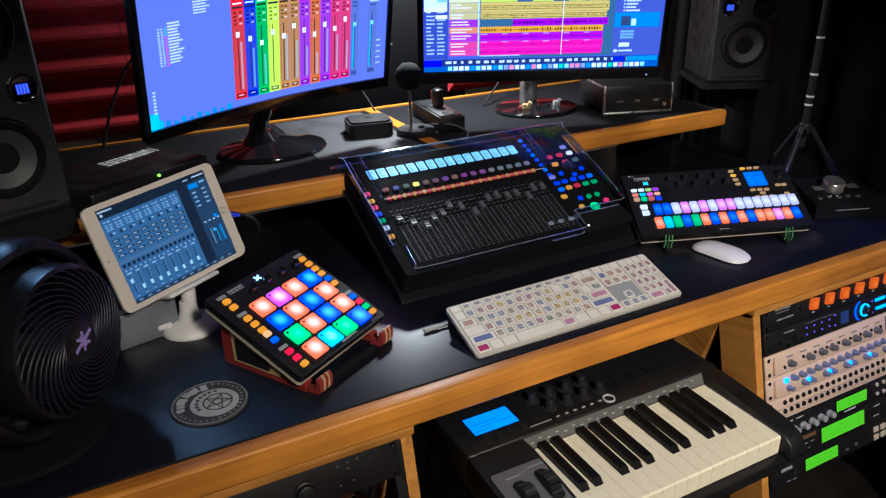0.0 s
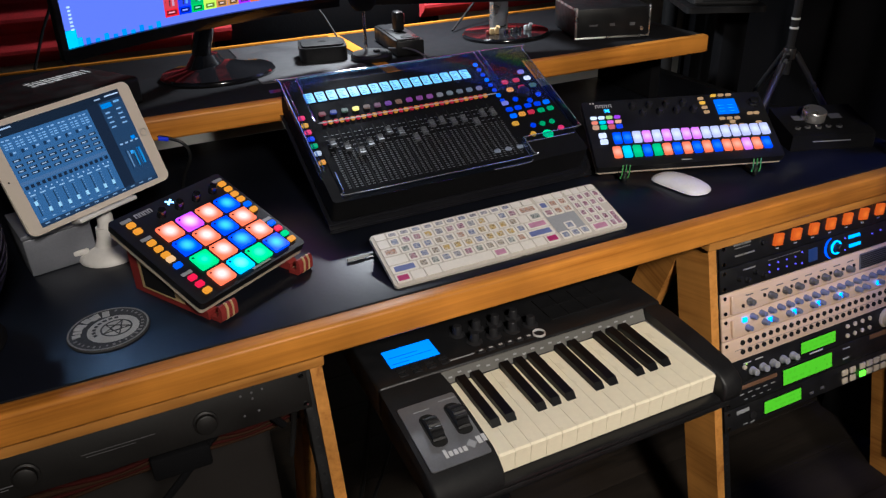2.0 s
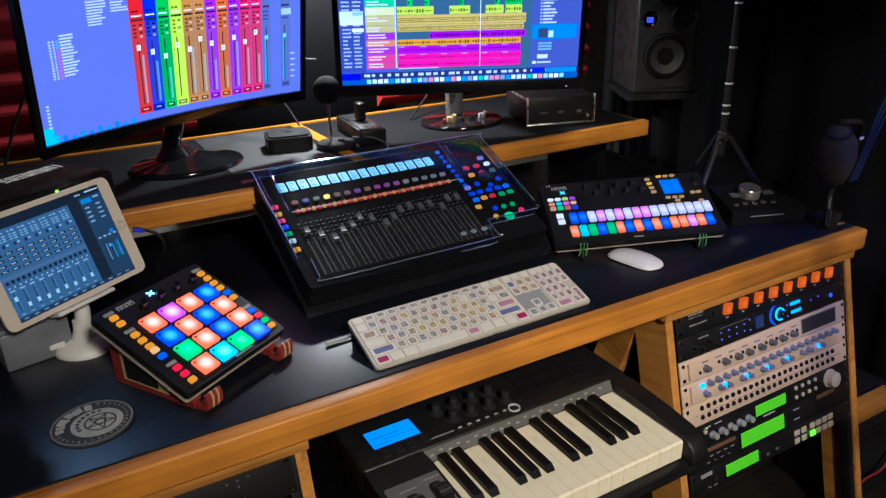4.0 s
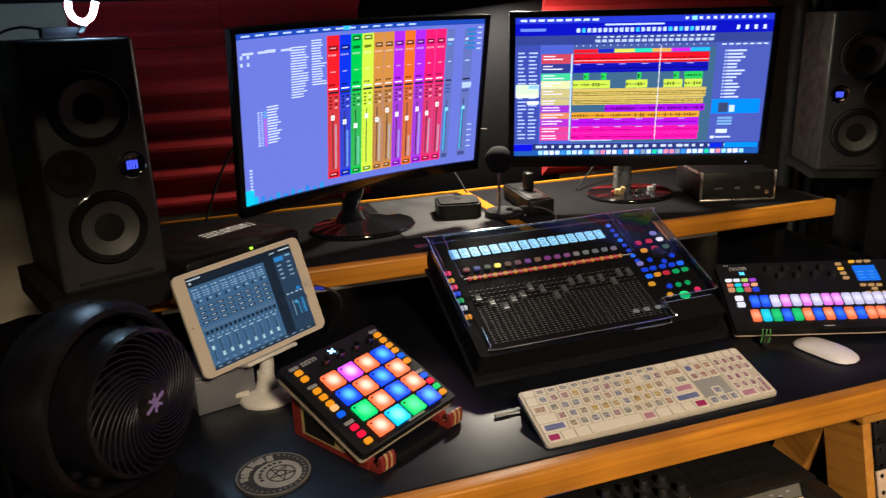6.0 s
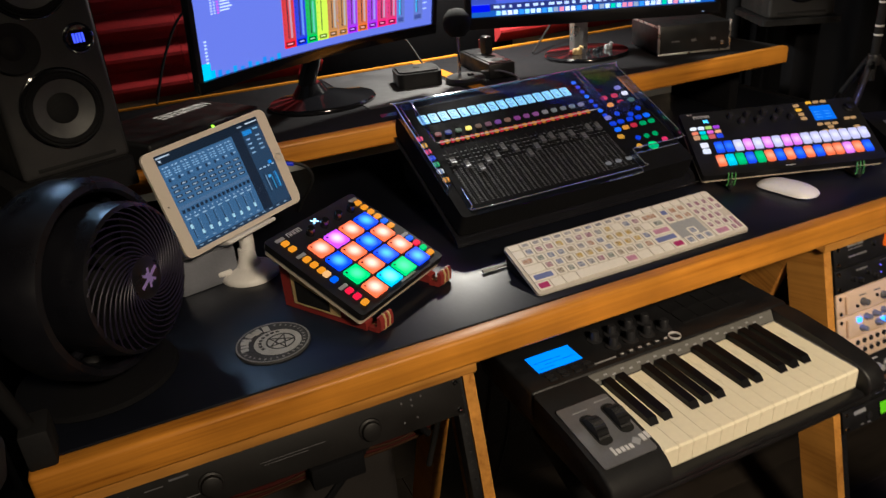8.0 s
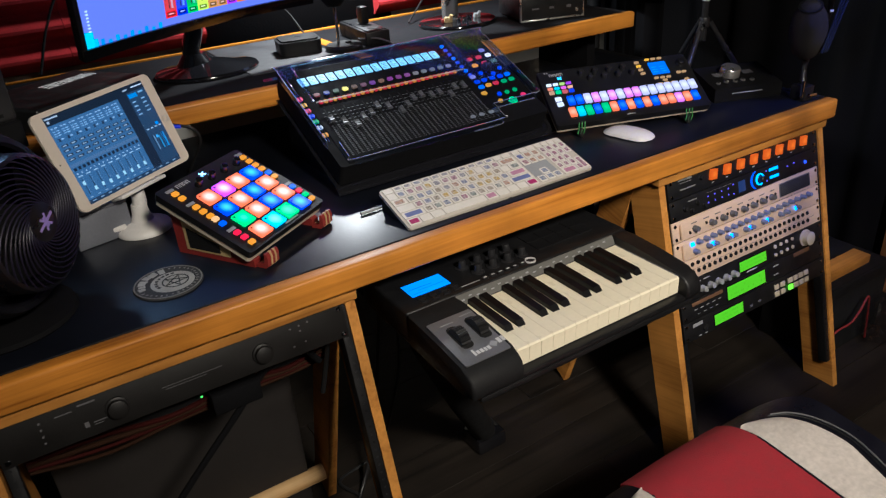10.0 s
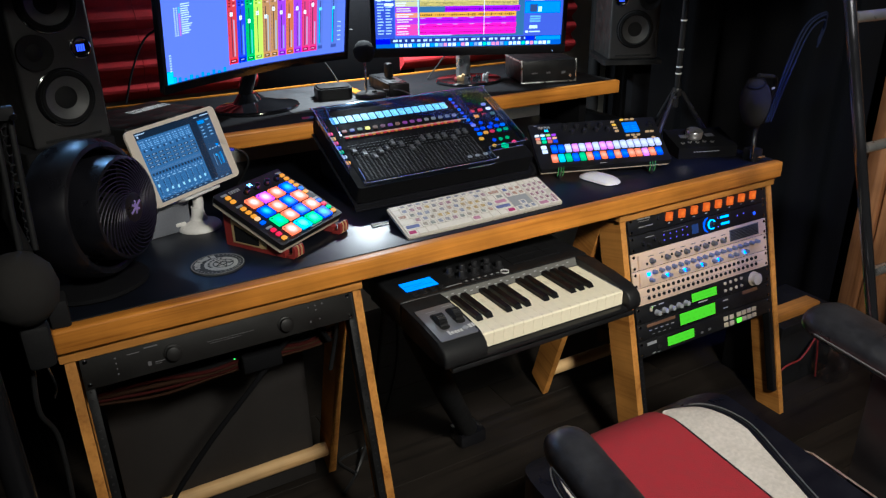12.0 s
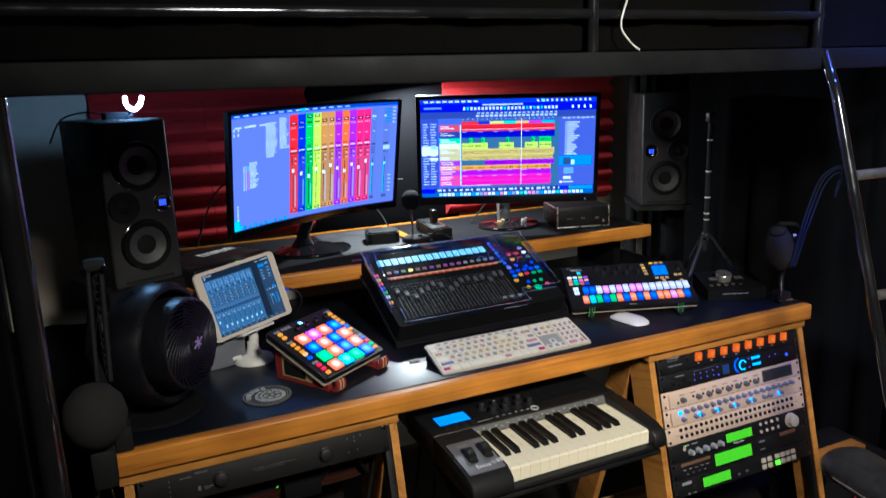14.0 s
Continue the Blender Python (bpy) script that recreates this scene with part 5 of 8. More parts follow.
stn = thing("speaker_stand", pose(1.132, 0.612, 0, 0, 0, -28), "black metal stand under the loudspeaker", "stand", "speaker supports")
part("top_plate", slab(BM(), 0.20, 0.25, 0.954, 0.969, 0.012, x=-0.10, y=-0.015), M["black"], stn)
part("column", box(BM(), 0.035, 0.098, 0.10, 0.18, 0.021, 0.9535, 0.004), M["curtain"], stn)
part("base_plate", slab(BM(), 0.22, 0.24, 0.0, 0.02, 0.012, x=0.0, y=0.02), M["dull"], stn)

# clip lamp on top of the loudspeaker
cl = thing("clip_lamp", pose(-0.588, 0.48, 1.3662, 0, 0, 10), "small LED lamp with a bright bent tube on the loudspeaker", "lamp")
part("base", slab(BM(), 0.055, 0.04, 0.0, 0.016, 0.006, x=-0.062, y=0.02), M["curtain"], cl)
part("stem", tube(BM(), [(-0.012, 0.03, 0.012), (-0.004, 0.012, 0.010), (0.002, 0.002, 0.020)], 0.0042), M["chrome"], cl)
tb = [(-0.015, 0, 0.052), (-0.016, 0, 0.040), (-0.010, 0, 0.027), (0.003, 0, 0.023), (0.015, 0, 0.032), (0.022, 0, 0.051)]
part("light_tube", tube(BM(), tb, 0.0042, 12), glow((0.50, 0.73, 1.0), 320.0), cl, "white glowing tube")
part("lead", tube(BM(), [(-0.05, 0.05, 0.012), (-0.09, 0.10, 0.018), (-0.13, 0.2, 0.0), (-0.15, 0.3, -0.06)], 0.0022), M["cable"], cl)

# ---------------------------------------------------------------- things on the shelf
mb = thing("midi_interface", pose(-0.492, 0.505, 0.9268, 0, 0, 33), "black box with worn white lettering and sockets on the shelf", "midi interface")
part("case", box(BM(), 0, 0.262, 0, 0.20, 0, 0.050, 0.007, seg=3), M["black"], mb)
bm = BM()
for k in range(8):
    a = 0.121 + 0.0160 * k
    if k in (1, 3, 4, 5, 6):
        box(bm, a, a + 0.0042, 0.1160, 0.1344, 0.0502, 0.0507)
        box(bm, a + 0.0082, a + 0.0122, 0.1160, 0.1344, 0.0502, 0.0507)
        box(bm, a + 0.0042, a + 0.0082, 0.1160 if k % 2 else 0.1298, 0.1206 if k % 2 else 0.1344, 0.0502, 0.0507)
    elif k in (0, 2):
        for dy in (0.1160, 0.1235, 0.1309):
            box(bm, a, a + 0.0122, dy, dy + 0.0034, 0.0502, 0.0507)
    else:
        box(bm, a + 0.003, a + 0.007, 0.1160, 0.1344, 0.0502, 0.0507)
bmesh.ops.transform(bm, matrix=T(0, 0.122, 0) @ Matrix.Diagonal((1, 1.75, 1, 1)) @ T(0, -0.122, 0), verts=bm.verts)
part("lettering", bm, surf("bright_lettering", (0.92, 0.91, 0.90), 0.6, var=0.08, scale=200), mb, "worn white lettering")
so = box(BM(), -0.008, 0.008, -0.002, 0.0, -0.008, 0.008, 0.001)
first = part("socket", so, M["gloss"], mb, "black socket", m=T(0.03, 0.0, 0.024))
for k in range(1, 8):
    again(first, T(0.03 + 0.028 * k, 0.0, 0.024))
part("lamp", cyl(BM(), 0.0026, 0.0, 0.003, pose(0.140, 0.0, 0.043, 90, 0, 0), 10), glow((0.35, 1.0, 0.03), 2.5), mb, "green lamp")

mini = thing("mini_computer", pose(0.704, 0.652, 0.9268, 0, 0, -17), "black desktop computer box with a silver front outline", "computer")
part("case", box(BM(), 0, 0.185, 0, 0.175, 0.003, 0.070, 0.004), M["black"], mini)
bm = BM()
for a in ((0, 0.185, 0.0, 0.004), (0, 0.004, 0.004, 0.073), (0.181, 0.185, 0.004, 0.073)):
    box(bm, a[0], a[1], -0.004, 0.004, a[2], a[3], 0.0008)
part("silver_outline", bm, M["alu"], mini, "silver front outline")
part("side_strip", box(BM(), -0.002, 0.0, 0.006, 0.17, 0.066, 0.0715, 0.0006), M["alu"], mini, "silver edge")
part("power_button", cyl(BM(), 0.0048, 0, 0.003, pose(0.164, 0.0, 0.019, 90, 0, 0), 14), M["alu"], mini)
bm = BM()
box(bm, 0.085, 0.098, -0.0006, 0.0, 0.028, 0.034)
box(bm, 0.035, 0.055, -0.0006, 0.0, 0.029, 0.033)
box(bm, 0.135, 0.148, -0.0006, 0.0, 0.027, 0.034)
part("marks", bm, M["grey"], mini)

bx = thing("small_black_box", pose(0.068, 0.775, 0.9268, 0, 0, -12), "small rounded black box on the shelf", "box")
part("body", slab(BM(), 0.105, 0.095, 0.0, 0.032, 0.016), M["black"], bx)
part("lid", slab(BM(), 0.093, 0.083, 0.0325, 0.036, 0.014, x=0.006, y=0.006), M["dull"], bx, "matt black top")
part("emblem", slab(BM(), 0.016, 0.012, 0.0362, 0.0366, 0.003, x=0.045, y=0.045), M["black"], bx)

mc = thing("desk_microphone", T(0.222, 0.742, 0.9273), "black table microphone with a foam ball on a chrome rod", "microphone", "microphones")
part("base", lathe(BM(), [(0, 0), (0.046, 0), (0.047, 0.008), (0.043, 0.013), (0, 0.014)], 40), M["black"], mc, "round black base")
part("rod", tube(BM(), [(-0.008, 0.012, 0.013), (-0.008, 0.012, 0.112)], 0.0035, 10, 0), M["chrome"], mc, "chrome rod")
part("switch", box(BM(), 0.004, 0.016, -0.012, 0.0, 0.0142, 0.019, 0.001), M["dull"], mc)
part("windscreen", lathe(BM(), [(0, 0.0), (0.016, 0.004), (0.026, 0.018), (0.029, 0.034), (0.026, 0.050), (0.015, 0.064), (0, 0.068)], 28), M["rubber"], mc, "black foam windscreen", m=T(-0.008, 0.012, 0.100) @ Matrix.Diagonal((1.1, 1.1, 0.95, 1)))

ps = thing("socket_strip", pose(0.275, 0.722, 0.9268, 0, 0, -6), "dark socket strip with a plug and red clip in it", "socket strip")
part("body", box(BM(), 0, 0.065, 0, 0.20, 0, 0.034, 0.003), M["black"], ps)
part("face", box(BM(), 0.006, 0.059, 0.006, 0.194, 0.0342, 0.0365, 0.001), M["encoder"], ps, "dark socket face")
for y in (0.03, 0.075, 0.12):
    part("socket", cyl(BM(), 0.014, 0.0366, 0.0375, T(0.032, y), 20), M["gap"], ps, "dark socket")
solid("plug", box(BM(), 0, 0.022, 0, 0.03, 0, 0.045, 0.006), M["black"], "black plug standing in the socket strip", "plug", m=T(0.307, 0.80, 0.9648))
rc = thing("red_clip", T(0.345, 0.905, 0.9635), "small red plastic frame clip on the socket strip", "clip")
bm = BM()
for a in ((0, 0.026, 0, 0.005), (0, 0.026, 0.017, 0.022), (0, 0.005, 0.005, 0.017), (0.021, 0.026, 0.005, 0.017)):
    box(bm, a[0], a[1], -0.003, 0.003, a[2], a[3], 0.0006)
part("frame", bm, M["redstand"], rc)


def cable(pts, r=0.003, mt="cable", label="thin black cable", cat="cable"):
    return solid("cable", tube(BM(), pts, r), M[mt], label, cat, "cables")


cable([(0.262, 0.74, 0.945), (0.30, 0.71, 0.945), (0.315, 0.66, 0.936), (0.285, 0.62, 0.9300)], 0.0022, "grey", "grey cable of the table microphone")
cable([(0.22, 0.99, 0.932), (0.20, 1.02, 0.98), (0.15, 1.04, 1.06), (0.19, 1.05, 1.1), (0.30, 1.04, 1.09)], 0.0025, label="thin black cable behind the monitors")
cable([(-0.30, 0.55, 0.9), (-0.25, 0.518, 0.89), (-0.228, 0.508, 0.878), (-0.222, 0.515, 0.85), (-0.235, 0.56, 0.80), (-0.24, 0.60, 0.764)], 0.003, label="black cable with a blue plug by the tablet")
solid("blue_plug", tube(BM(), [(-0.268, 0.5225, 0.892), (-0.252, 0.518, 0.889)], 0.0038, 10, 0), glow((0.03, 0.05, 0.7), 0.35), "small blue plug with a lit ring", "plug")
cable([(-0.45, 0.80, 0.98), (-0.41, 0.86, 1.06), (-0.36, 0.90, 1.13), (-0.30, 0.9, 1.16)], 0.003, "matte", label="black cable behind the curved monitor")
cable([(0.95, 0.80, 0.93), (0.985, 0.85, 1.0), (1.03, 0.92, 1.1), (1.02, 0.98, 1.2)], 0.003, label="black cable behind the flat monitor")
cable([(0.50, 0.90, 0.930), (0.56, 0.95, 0.955), (0.64, 1.0, 1.0), (0.7, 1.03, 1.03)], 0.0025, label="black cable behind the flat monitor")

# ---------------------------------------------------------------- tablet on its stand
TP = pose(-0.4795, 0.3017, 0.8423, 71.9, -2.8, 28.8)
tab = thing("tablet", TP, "white tablet showing a blue mixer, leaning on a white stand", "tablet")
TW, TH = 0.242, 0.1705
part("body", slab(BM(), TW, TH, -0.0065, -0.0004, 0.012, seg=8), M["gold"], tab, "pale gold rounded case")
part("front_glass", slab(BM(), TW - 0.003, TH - 0.003, -0.0003, 0.0003, 0.0105, x=0.0015, y=0.0015, seg=8), surf("bezel_white", (0.72, 0.64, 0.56), 0.12, var=0.03, bump=0, coat=0.5, rvar=0.03), tab, "white glass bezel")
part("home_button", lathe(BM(), [(0.0050, 0.0004), (0.0062, 0.0004), (0.0062, 0.0008), (0.0050, 0.0008)], 24, T(TW - 0.0105, TH / 2), True), M["alu"], tab, "round home button")
part("camera_dot", cyl(BM(), 0.0013, 0.0003, 0.0005, T(0.008, TH / 2), 10), M["gap"], tab)
SX0, SX1, SY0, SY1 = 0.0205, TW - 0.0205, 0.0085, TH - 0.0085
PW, PH = SX1 - SX0, SY1 - SY0
sc = Screen()


def tput(fx0, fy0, fx1, fy1, color, z=0.0, strength=1.0):
    sc.add(SX0 + PW * fx0, SY1 - PH * fy1, SX0 + PW * fx1, SY1 - PH * fy0, color, 0.0005 + z, strength)


tput(0, 0, 1, 1, (0.010, 0.018, 0.03))
tput(0.01, 0.02, 0.13, 0.035, (0.5, 0.55, 0.6), 0.0002)
tput(0.02, 0.05, 0.04, 0.075, (0.5, 0.55, 0.6), 0.0002)
BLUE = (0.055, 0.135, 0.25)
tput(0.0, 0.10, 0.70, 0.955, BLUE, 0.0002)
tput(0.70, 0.08, 0.80, 0.955, (0.012, 0.020, 0.035), 0.0002)
tput(0.80, 0.08, 1.0, 0.955, (0.025, 0.055, 0.10), 0.0002)
tput(0.0, 0.54, 0.70, 0.575, (0.09, 0.16, 0.26), 0.0003)
n8 = 8
for k in range(n8):
    a = 0.02 + 0.085 * k
    tput(a, 0.13, a + 0.018, 0.142, (0.35, 0.5, 0.65), 0.0004)
    tput(a + 0.03, 0.13, a + 0.055, 0.142, (0.35, 0.5, 0.65), 0.0004)
    for r in range(3):
        tput(a + 0.002, 0.165 + 0.024 * r, a + 0.025, 0.176 + 0.024 * r, (0.25, 0.42, 0.60), 0.0004)
        tput(a + 0.035, 0.165 + 0.024 * r, a + 0.06, 0.176 + 0.024 * r, (0.30, 0.48, 0.65), 0.0004)
    tput(a + 0.012, 0.25, a + 0.032, 0.285, (0.012, 0.03, 0.06), 0.0004)
    tput(a + 0.04, 0.255, a + 0.062, 0.27, (0.35, 0.5, 0.65), 0.0004)
    for r in range(4):
        tput(a + 0.006, 0.325 + 0.052 * r, a + 0.066, 0.35 + 0.052 * r, (0.012, 0.022, 0.035), 0.0004)
        tput(a + 0.016, 0.333 + 0.052 * r, a + 0.05, 0.342 + 0.052 * r, (0.5, 0.58, 0.65), 0.0006)
for k in range(16):
    a = 0.02 + 0.0425 * k
    tput(a, 0.585, a + 0.026, 0.62, (0.012, 0.022, 0.04), 0.0004)
    tput(a + 0.006, 0.645, a + 0.016, 0.66, (0.45, 0.58, 0.70), 0.0004)
for k in range(n8 + 1):
    a = 0.025 + 0.075 * k
    tput(a, 0.68, a + 0.04, 0.692, (0.4, 0.55, 0.65), 0.0004)
    tput(a + 0.012, 0.71, a + 0.019, 0.90, (0.012, 0.03, 0.05), 0.0004)
    for r in range(7):
        tput(a + 0.026, 0.715 + 0.026 * r, a + 0.034, 0.72 + 0.026 * r, (0.3, 0.42, 0.52), 0.0004)
    y = 0.745 if k == 0 else 0.845 - 0.006 * (k % 3)
    tput(a + 0.004, y, a + 0.027, y + 0.045, (0.45, 0.68, 0.72), 0.0006)
    tput(a + 0.004, 0.925, a + 0.03, 0.935, (0.3, 0.42, 0.52), 0.0004)
tput(0.78, 0.035, 0.83, 0.05, (0.4, 0.45, 0.5), 0.0003)
tput(0.87, 0.03, 0.99, 0.042, (0.7, 0.75, 0.8), 0.0003)
tput(0.81, 0.10, 0.90, 0.15, (0.03, 0.25, 0.62), 0.0004)
tput(0.92, 0.10, 0.97, 0.12, (0.25, 0.45, 0.62), 0.0004)
for k in range(4):
    tput(0.82, 0.19 + 0.05 * k, 0.86, 0.205 + 0.05 * k, (0.3, 0.45, 0.6), 0.0004)
    tput(0.92, 0.18 + 0.05 * k, 0.96, 0.195 + 0.05 * k, (0.3, 0.45, 0.6), 0.0004)
for k in range(4):
    tput(0.82 + 0.045 * k, 0.53, 0.845 + 0.045 * k, 0.545, (0.4, 0.52, 0.62), 0.0004)
tput(0.93, 0.49, 0.965, 0.525, (0.02, 0.25, 0.7), 0.0005)
for k in range(3):
    tput(0.835 + 0.052 * k, 0.60, 0.843 + 0.052 * k, 0.82, (0.01, 0.03, 0.06), 0.0004)
    tput(0.85 + 0.052 * k, 0.62 + 0.02 * k, 0.86 + 0.052 * k, 0.80, (0.05, 0.30, 0.55) if k else (0.2, 0.3, 0.4), 0.0004)
tput(0.874, 0.63, 0.898, 0.665, (0.1, 0.4, 0.75), 0.0006)
tput(0.935, 0.62, 0.965, 0.80, (0.04, 0.22, 0.50), 0.0003)
tput(0.0, 0.955, 1.0, 1.0, (0.02, 0.04, 0.07), 0.0004)
for k in range(12):
    tput(0.03 + 0.08 * k, 0.968, 0.065 + 0.08 * k, 0.98, (0.25, 0.35, 0.45), 0.0006)
sc.done("display", tab, "lit screen with rows of small faders")
sc_glass = part("screen_glass", slab(BM(), PW, PH, 0.0016, 0.0019, 0.001, x=SX0, y=SY0), M["clear"], tab, "clear glass")
sc_glass.visible_shadow = False

ts = thing("tablet_stand", T(-0.385, 0.372, 0.7602), "white plastic tablet stand with a suction base", "stand")
part("base", lathe(BM(), [(0, 0), (0.049, 0), (0.0495, 0.004), (0.046, 0.010), (0.034, 0.015), (0.021, 0.020), (0.0155, 0.032), (0.0135, 0.050), (0, 0.052)], 40), M["white"], ts, "white dished base")
part("lever", box(BM(), -0.055, -0.03, -0.012, 0.012, 0.012, 0.022, 0.003), M["white"], ts)
part("neck", tube(BM(), [(0, 0, 0.034), (0.004, 0.002, 0.06), (0.003, 0.010, 0.078), (-0.002, 0.030, 0.105)], 0.0125, 16), M["white"], ts)
rel = T(-0.385, 0.372, 0.7602).inverted() @ TP
part("cradle", slab(BM(), 0.09, 0.10, -0.024, -0.0072, 0.02, x=0.075, y=0.03), M["white"], ts, "white cradle behind the tablet", m=rel)
part("lip", box(BM(), 0.070, 0.170, -0.008, -0.001, -0.026, 0.010, 0.003), M["white"], ts, "white lower lip", m=rel)

sb_ = thing("silver_box", pose(-0.50, 0.345, 0.7602, 0, 0, 14), "silver grey box standing behind the tablet", "box")
part("case", box(BM(), 0, 0.10, 0, 0.11, 0, 0.062, 0.003), M["silver_box"], sb_)
part("lid", box(BM(), -0.001, 0.101, -0.001, 0.111, 0.0622, 0.070, 0.002), M["silver_box"], sb_)
part("lamp", cyl(BM(), 0.0018, 0, 0.001, pose(0.073, 0.0, 0.016, 90, 0, 0), 8), glow((0.8, 0.85, 1.0), 1.2), sb_, "white lamp")

# ---------------------------------------------------------------- pad controller
AP = pose(-0.28, 0.079, 0.7934, 23.7, -1.4, 30.9)
at = thing("pad_controller", AP, "square black pad controller with glowing coloured pads", "controller")
AW, AD = 0.203, 0.197
part("top_case", slab(BM(), AW, AD, -0.012, 0.0, 0.006), M["black"], at, "black top case")
part("base_tray", slab(BM(), AW - 0.003, AD - 0.003, -0.0215, -0.0121, 0.006, x=0.0015, y=0.0015), M["beige"], at, "beige bottom tray")
PADC = {"o": ((0.90, 0.13, 0.04), (1.0, 0.78, 0.60)), "b": ((0.006, 0.05, 0.80), (0.12, 0.58, 1.0)), "p": ((0.52, 0.06, 0.80), (1.0, 0.72, 0.98)),
        "g": ((0.004, 0.50, 0.12), (0.12, 0.85, 0.34)), "c": ((0.004, 0.45, 0.78), (0.30, 0.95, 1.0)), "w": ((0.55, 0.5, 0.85), (0.9, 0.85, 1.0))}
rows = ["opob", "bobo", "gobo", "ocgb"]
for r, row in enumerate(rows):
    for k, c in enumerate(row):
        bm = slab(BM(), 0.0298, 0.0298, 0.0, 0.004, 0.002, x=-0.0149, y=-0.0149, seg=3)
        part("pad", bm, lit_pad(*PADC[c], 1.6, 0.0165), at, {"o": "glowing orange", "b": "glowing blue", "p": "glowing purple", "g": "glowing green", "c": "glowing cyan"}[c] + " pad", m=T(0.057 + 0.0358 * k, 0.1325 - 0.0358 * r, 0.0002))
        bars(at, [(0.044 + 0.0358 * k, 0.141 - 0.0358 * r, 0.047 + 0.0358 * k, 0.144 - 0.0358 * r)], M["gap"], "pad_mark", 0.0042, 0.0002)
BTN = {"o": (0.85, 0.30, 0.01), "O": (0.95, 0.50, 0.18), "b": (0.006, 0.12, 0.85), "r": (0.90, 0.006, 0.05), "g": (0.01, 0.65, 0.15), "t": None}


def button_column(x, seq, y0, y1, label_w):
    n = len(seq)
    for k, c in enumerate(seq):
        y = y0 + (y1 - y0) * k / (n - 1)
        if c == " ":
            continue
        if c == "t":
            part("tab", slab(BM(), 0.017, 0.006, 0.0, 0.0008, 0.001, x=x - 0.0085, y=y - 0.006), M["midgrey"], at, "grey marked tab")
        else:
            bm = slab(BM(), 0.0125, 0.0095, 0, 0.0028, 0.0025, x=-0.00625, y=-0.00475, seg=3)
            part("button", bm, glow(BTN[c], 1.0), at, "lit button", m=T(x, y, 0.0002))


button_column(0.0225, "tootooo", 0.188, 0.100, 0.017)
button_column(0.0225, "Obtrro", 0.0895, 0.0155, 0.017)
button_column(0.190, "tooooboo"[:7], 0.186, 0.100, 0.017)
button_column(0.190, "tbrgo", 0.075, 0.018, 0.017)
first = None
for k in range(4):
    mm = T(0.070 + 0.032 * k, 0.167, 0.0002)
    if first is None:
        first = part("encoder", lathe(BM(), [(0, 0), (0.0068, 0), (0.0066, 0.011), (0.0055, 0.0135), (0, 0.0138)], 22), M["gloss"], at, "glossy black knob", m=mm)
    else:
        again(first, mm)
for k in range(4):
    ex = 0.038 + 0.0075 * k
    bars(at, [(ex, 0.181, ex + 0.0012, 0.189), (ex + 0.0045, 0.181, ex + 0.0057, 0.189), (ex + 0.0012, 0.1878, ex + 0.0045, 0.189)], M["ink"], "emblem", 0.0003)
bm = BM()
for sx in (-1, 1):
    box(bm, -0.0065, 0.0065, -0.0016, 0.0016, 0.0003, 0.0008, m=T(0.098, 0.184) @ pose(0, 0, 0, 0, 0, 38 * sx))
part("lit_emblem", bm, glow((0.35, 0.65, 1.0), 3.0), at, "glowing blue-white emblem")
bars(at, [(0.10, 0.0055, 0.135, 0.009)], M["midgrey"], "emblem", 0.0003)

# striped wedge stand under it
ws = thing("controller_stand", pose(-0.28, 0.079, 0.7602, 0, 0, 30.9), "red and tan striped wedge stand under the pad controller", "stand")
rel = pose(-0.28, 0.079, 0.7602, 0, 0, 30.9).inverted()


def wedge_side(u, w):
    """A side cheek that fills the gap between desk and tilted case, with stripes."""
    ang = radians(23.7)
    drop = 0.0332 - 0.0216 / math.cos(ang)

    def h(y):
        return max(0.003, drop + y * math.tan(ang) - 0.001)

    poly = [(0.008, 0.0), (0.172, 0.0), (0.172, h(0.172)), (0.008, h(0.008))]
    part("cheek", prism(BM(), poly, u, u + w), M["redstand"], ws, "dull red side cheek")
    inner = [(0.055, 0.010), (0.150, 0.010), (0.150, h(0.150) - 0.012), (0.055, h(0.055) - 0.009)]
    part("stripe", prism(BM(), inner, u - 0.0012, u + w + 0.0012), M["tan"], ws, "tan stripe")
    inner = [(0.075, 0.014), (0.142, 0.014), (0.142, h(0.142) - 0.020), (0.075, h(0.075) - 0.013)]
    part("stripe", prism(BM(), inner, u - 0.002, u + w + 0.002), M["dull"], ws, "dark stripe")


wedge_side(0.012, 0.016)
wedge_side(0.172, 0.016)
LIP = [(0.006, 0.0006), (-0.013, 0.0006), (-0.018, 0.005), (-0.0195, 0.020), (-0.0165, 0.027), (-0.0125, 0.027), (-0.0115, 0.012), (-0.007, 0.0075), (0.006, 0.006)]
for ux in (0.014, 0.166):
    at_x = ux
    for w_, mt_ in ((0.009, "redstand"), (0.0035, "tan"), (0.0065, "redstand"), (0.003, "tan"), (0.007, "redstand")):
        grow = 0.0 if mt_ == "redstand" else 0.0012
        part("front_hook" if mt_ == "redstand" else "stripe", prism(BM(), [(y_ - grow if y_ < 0 else y_, z_ + (grow if z_ > 0.01 else 0)) for y_, z_ in LIP], at_x, at_x + w_ - 0.0003), M[mt_], ws, "dull red hook slice" if mt_ == "redstand" else "tan stripe")
        at_x += w_
part("cross_bar", box(BM(), 0.029, 0.171, 0.10, 0.13, 0.001, 0.012, 0.002), M["dull"], ws)

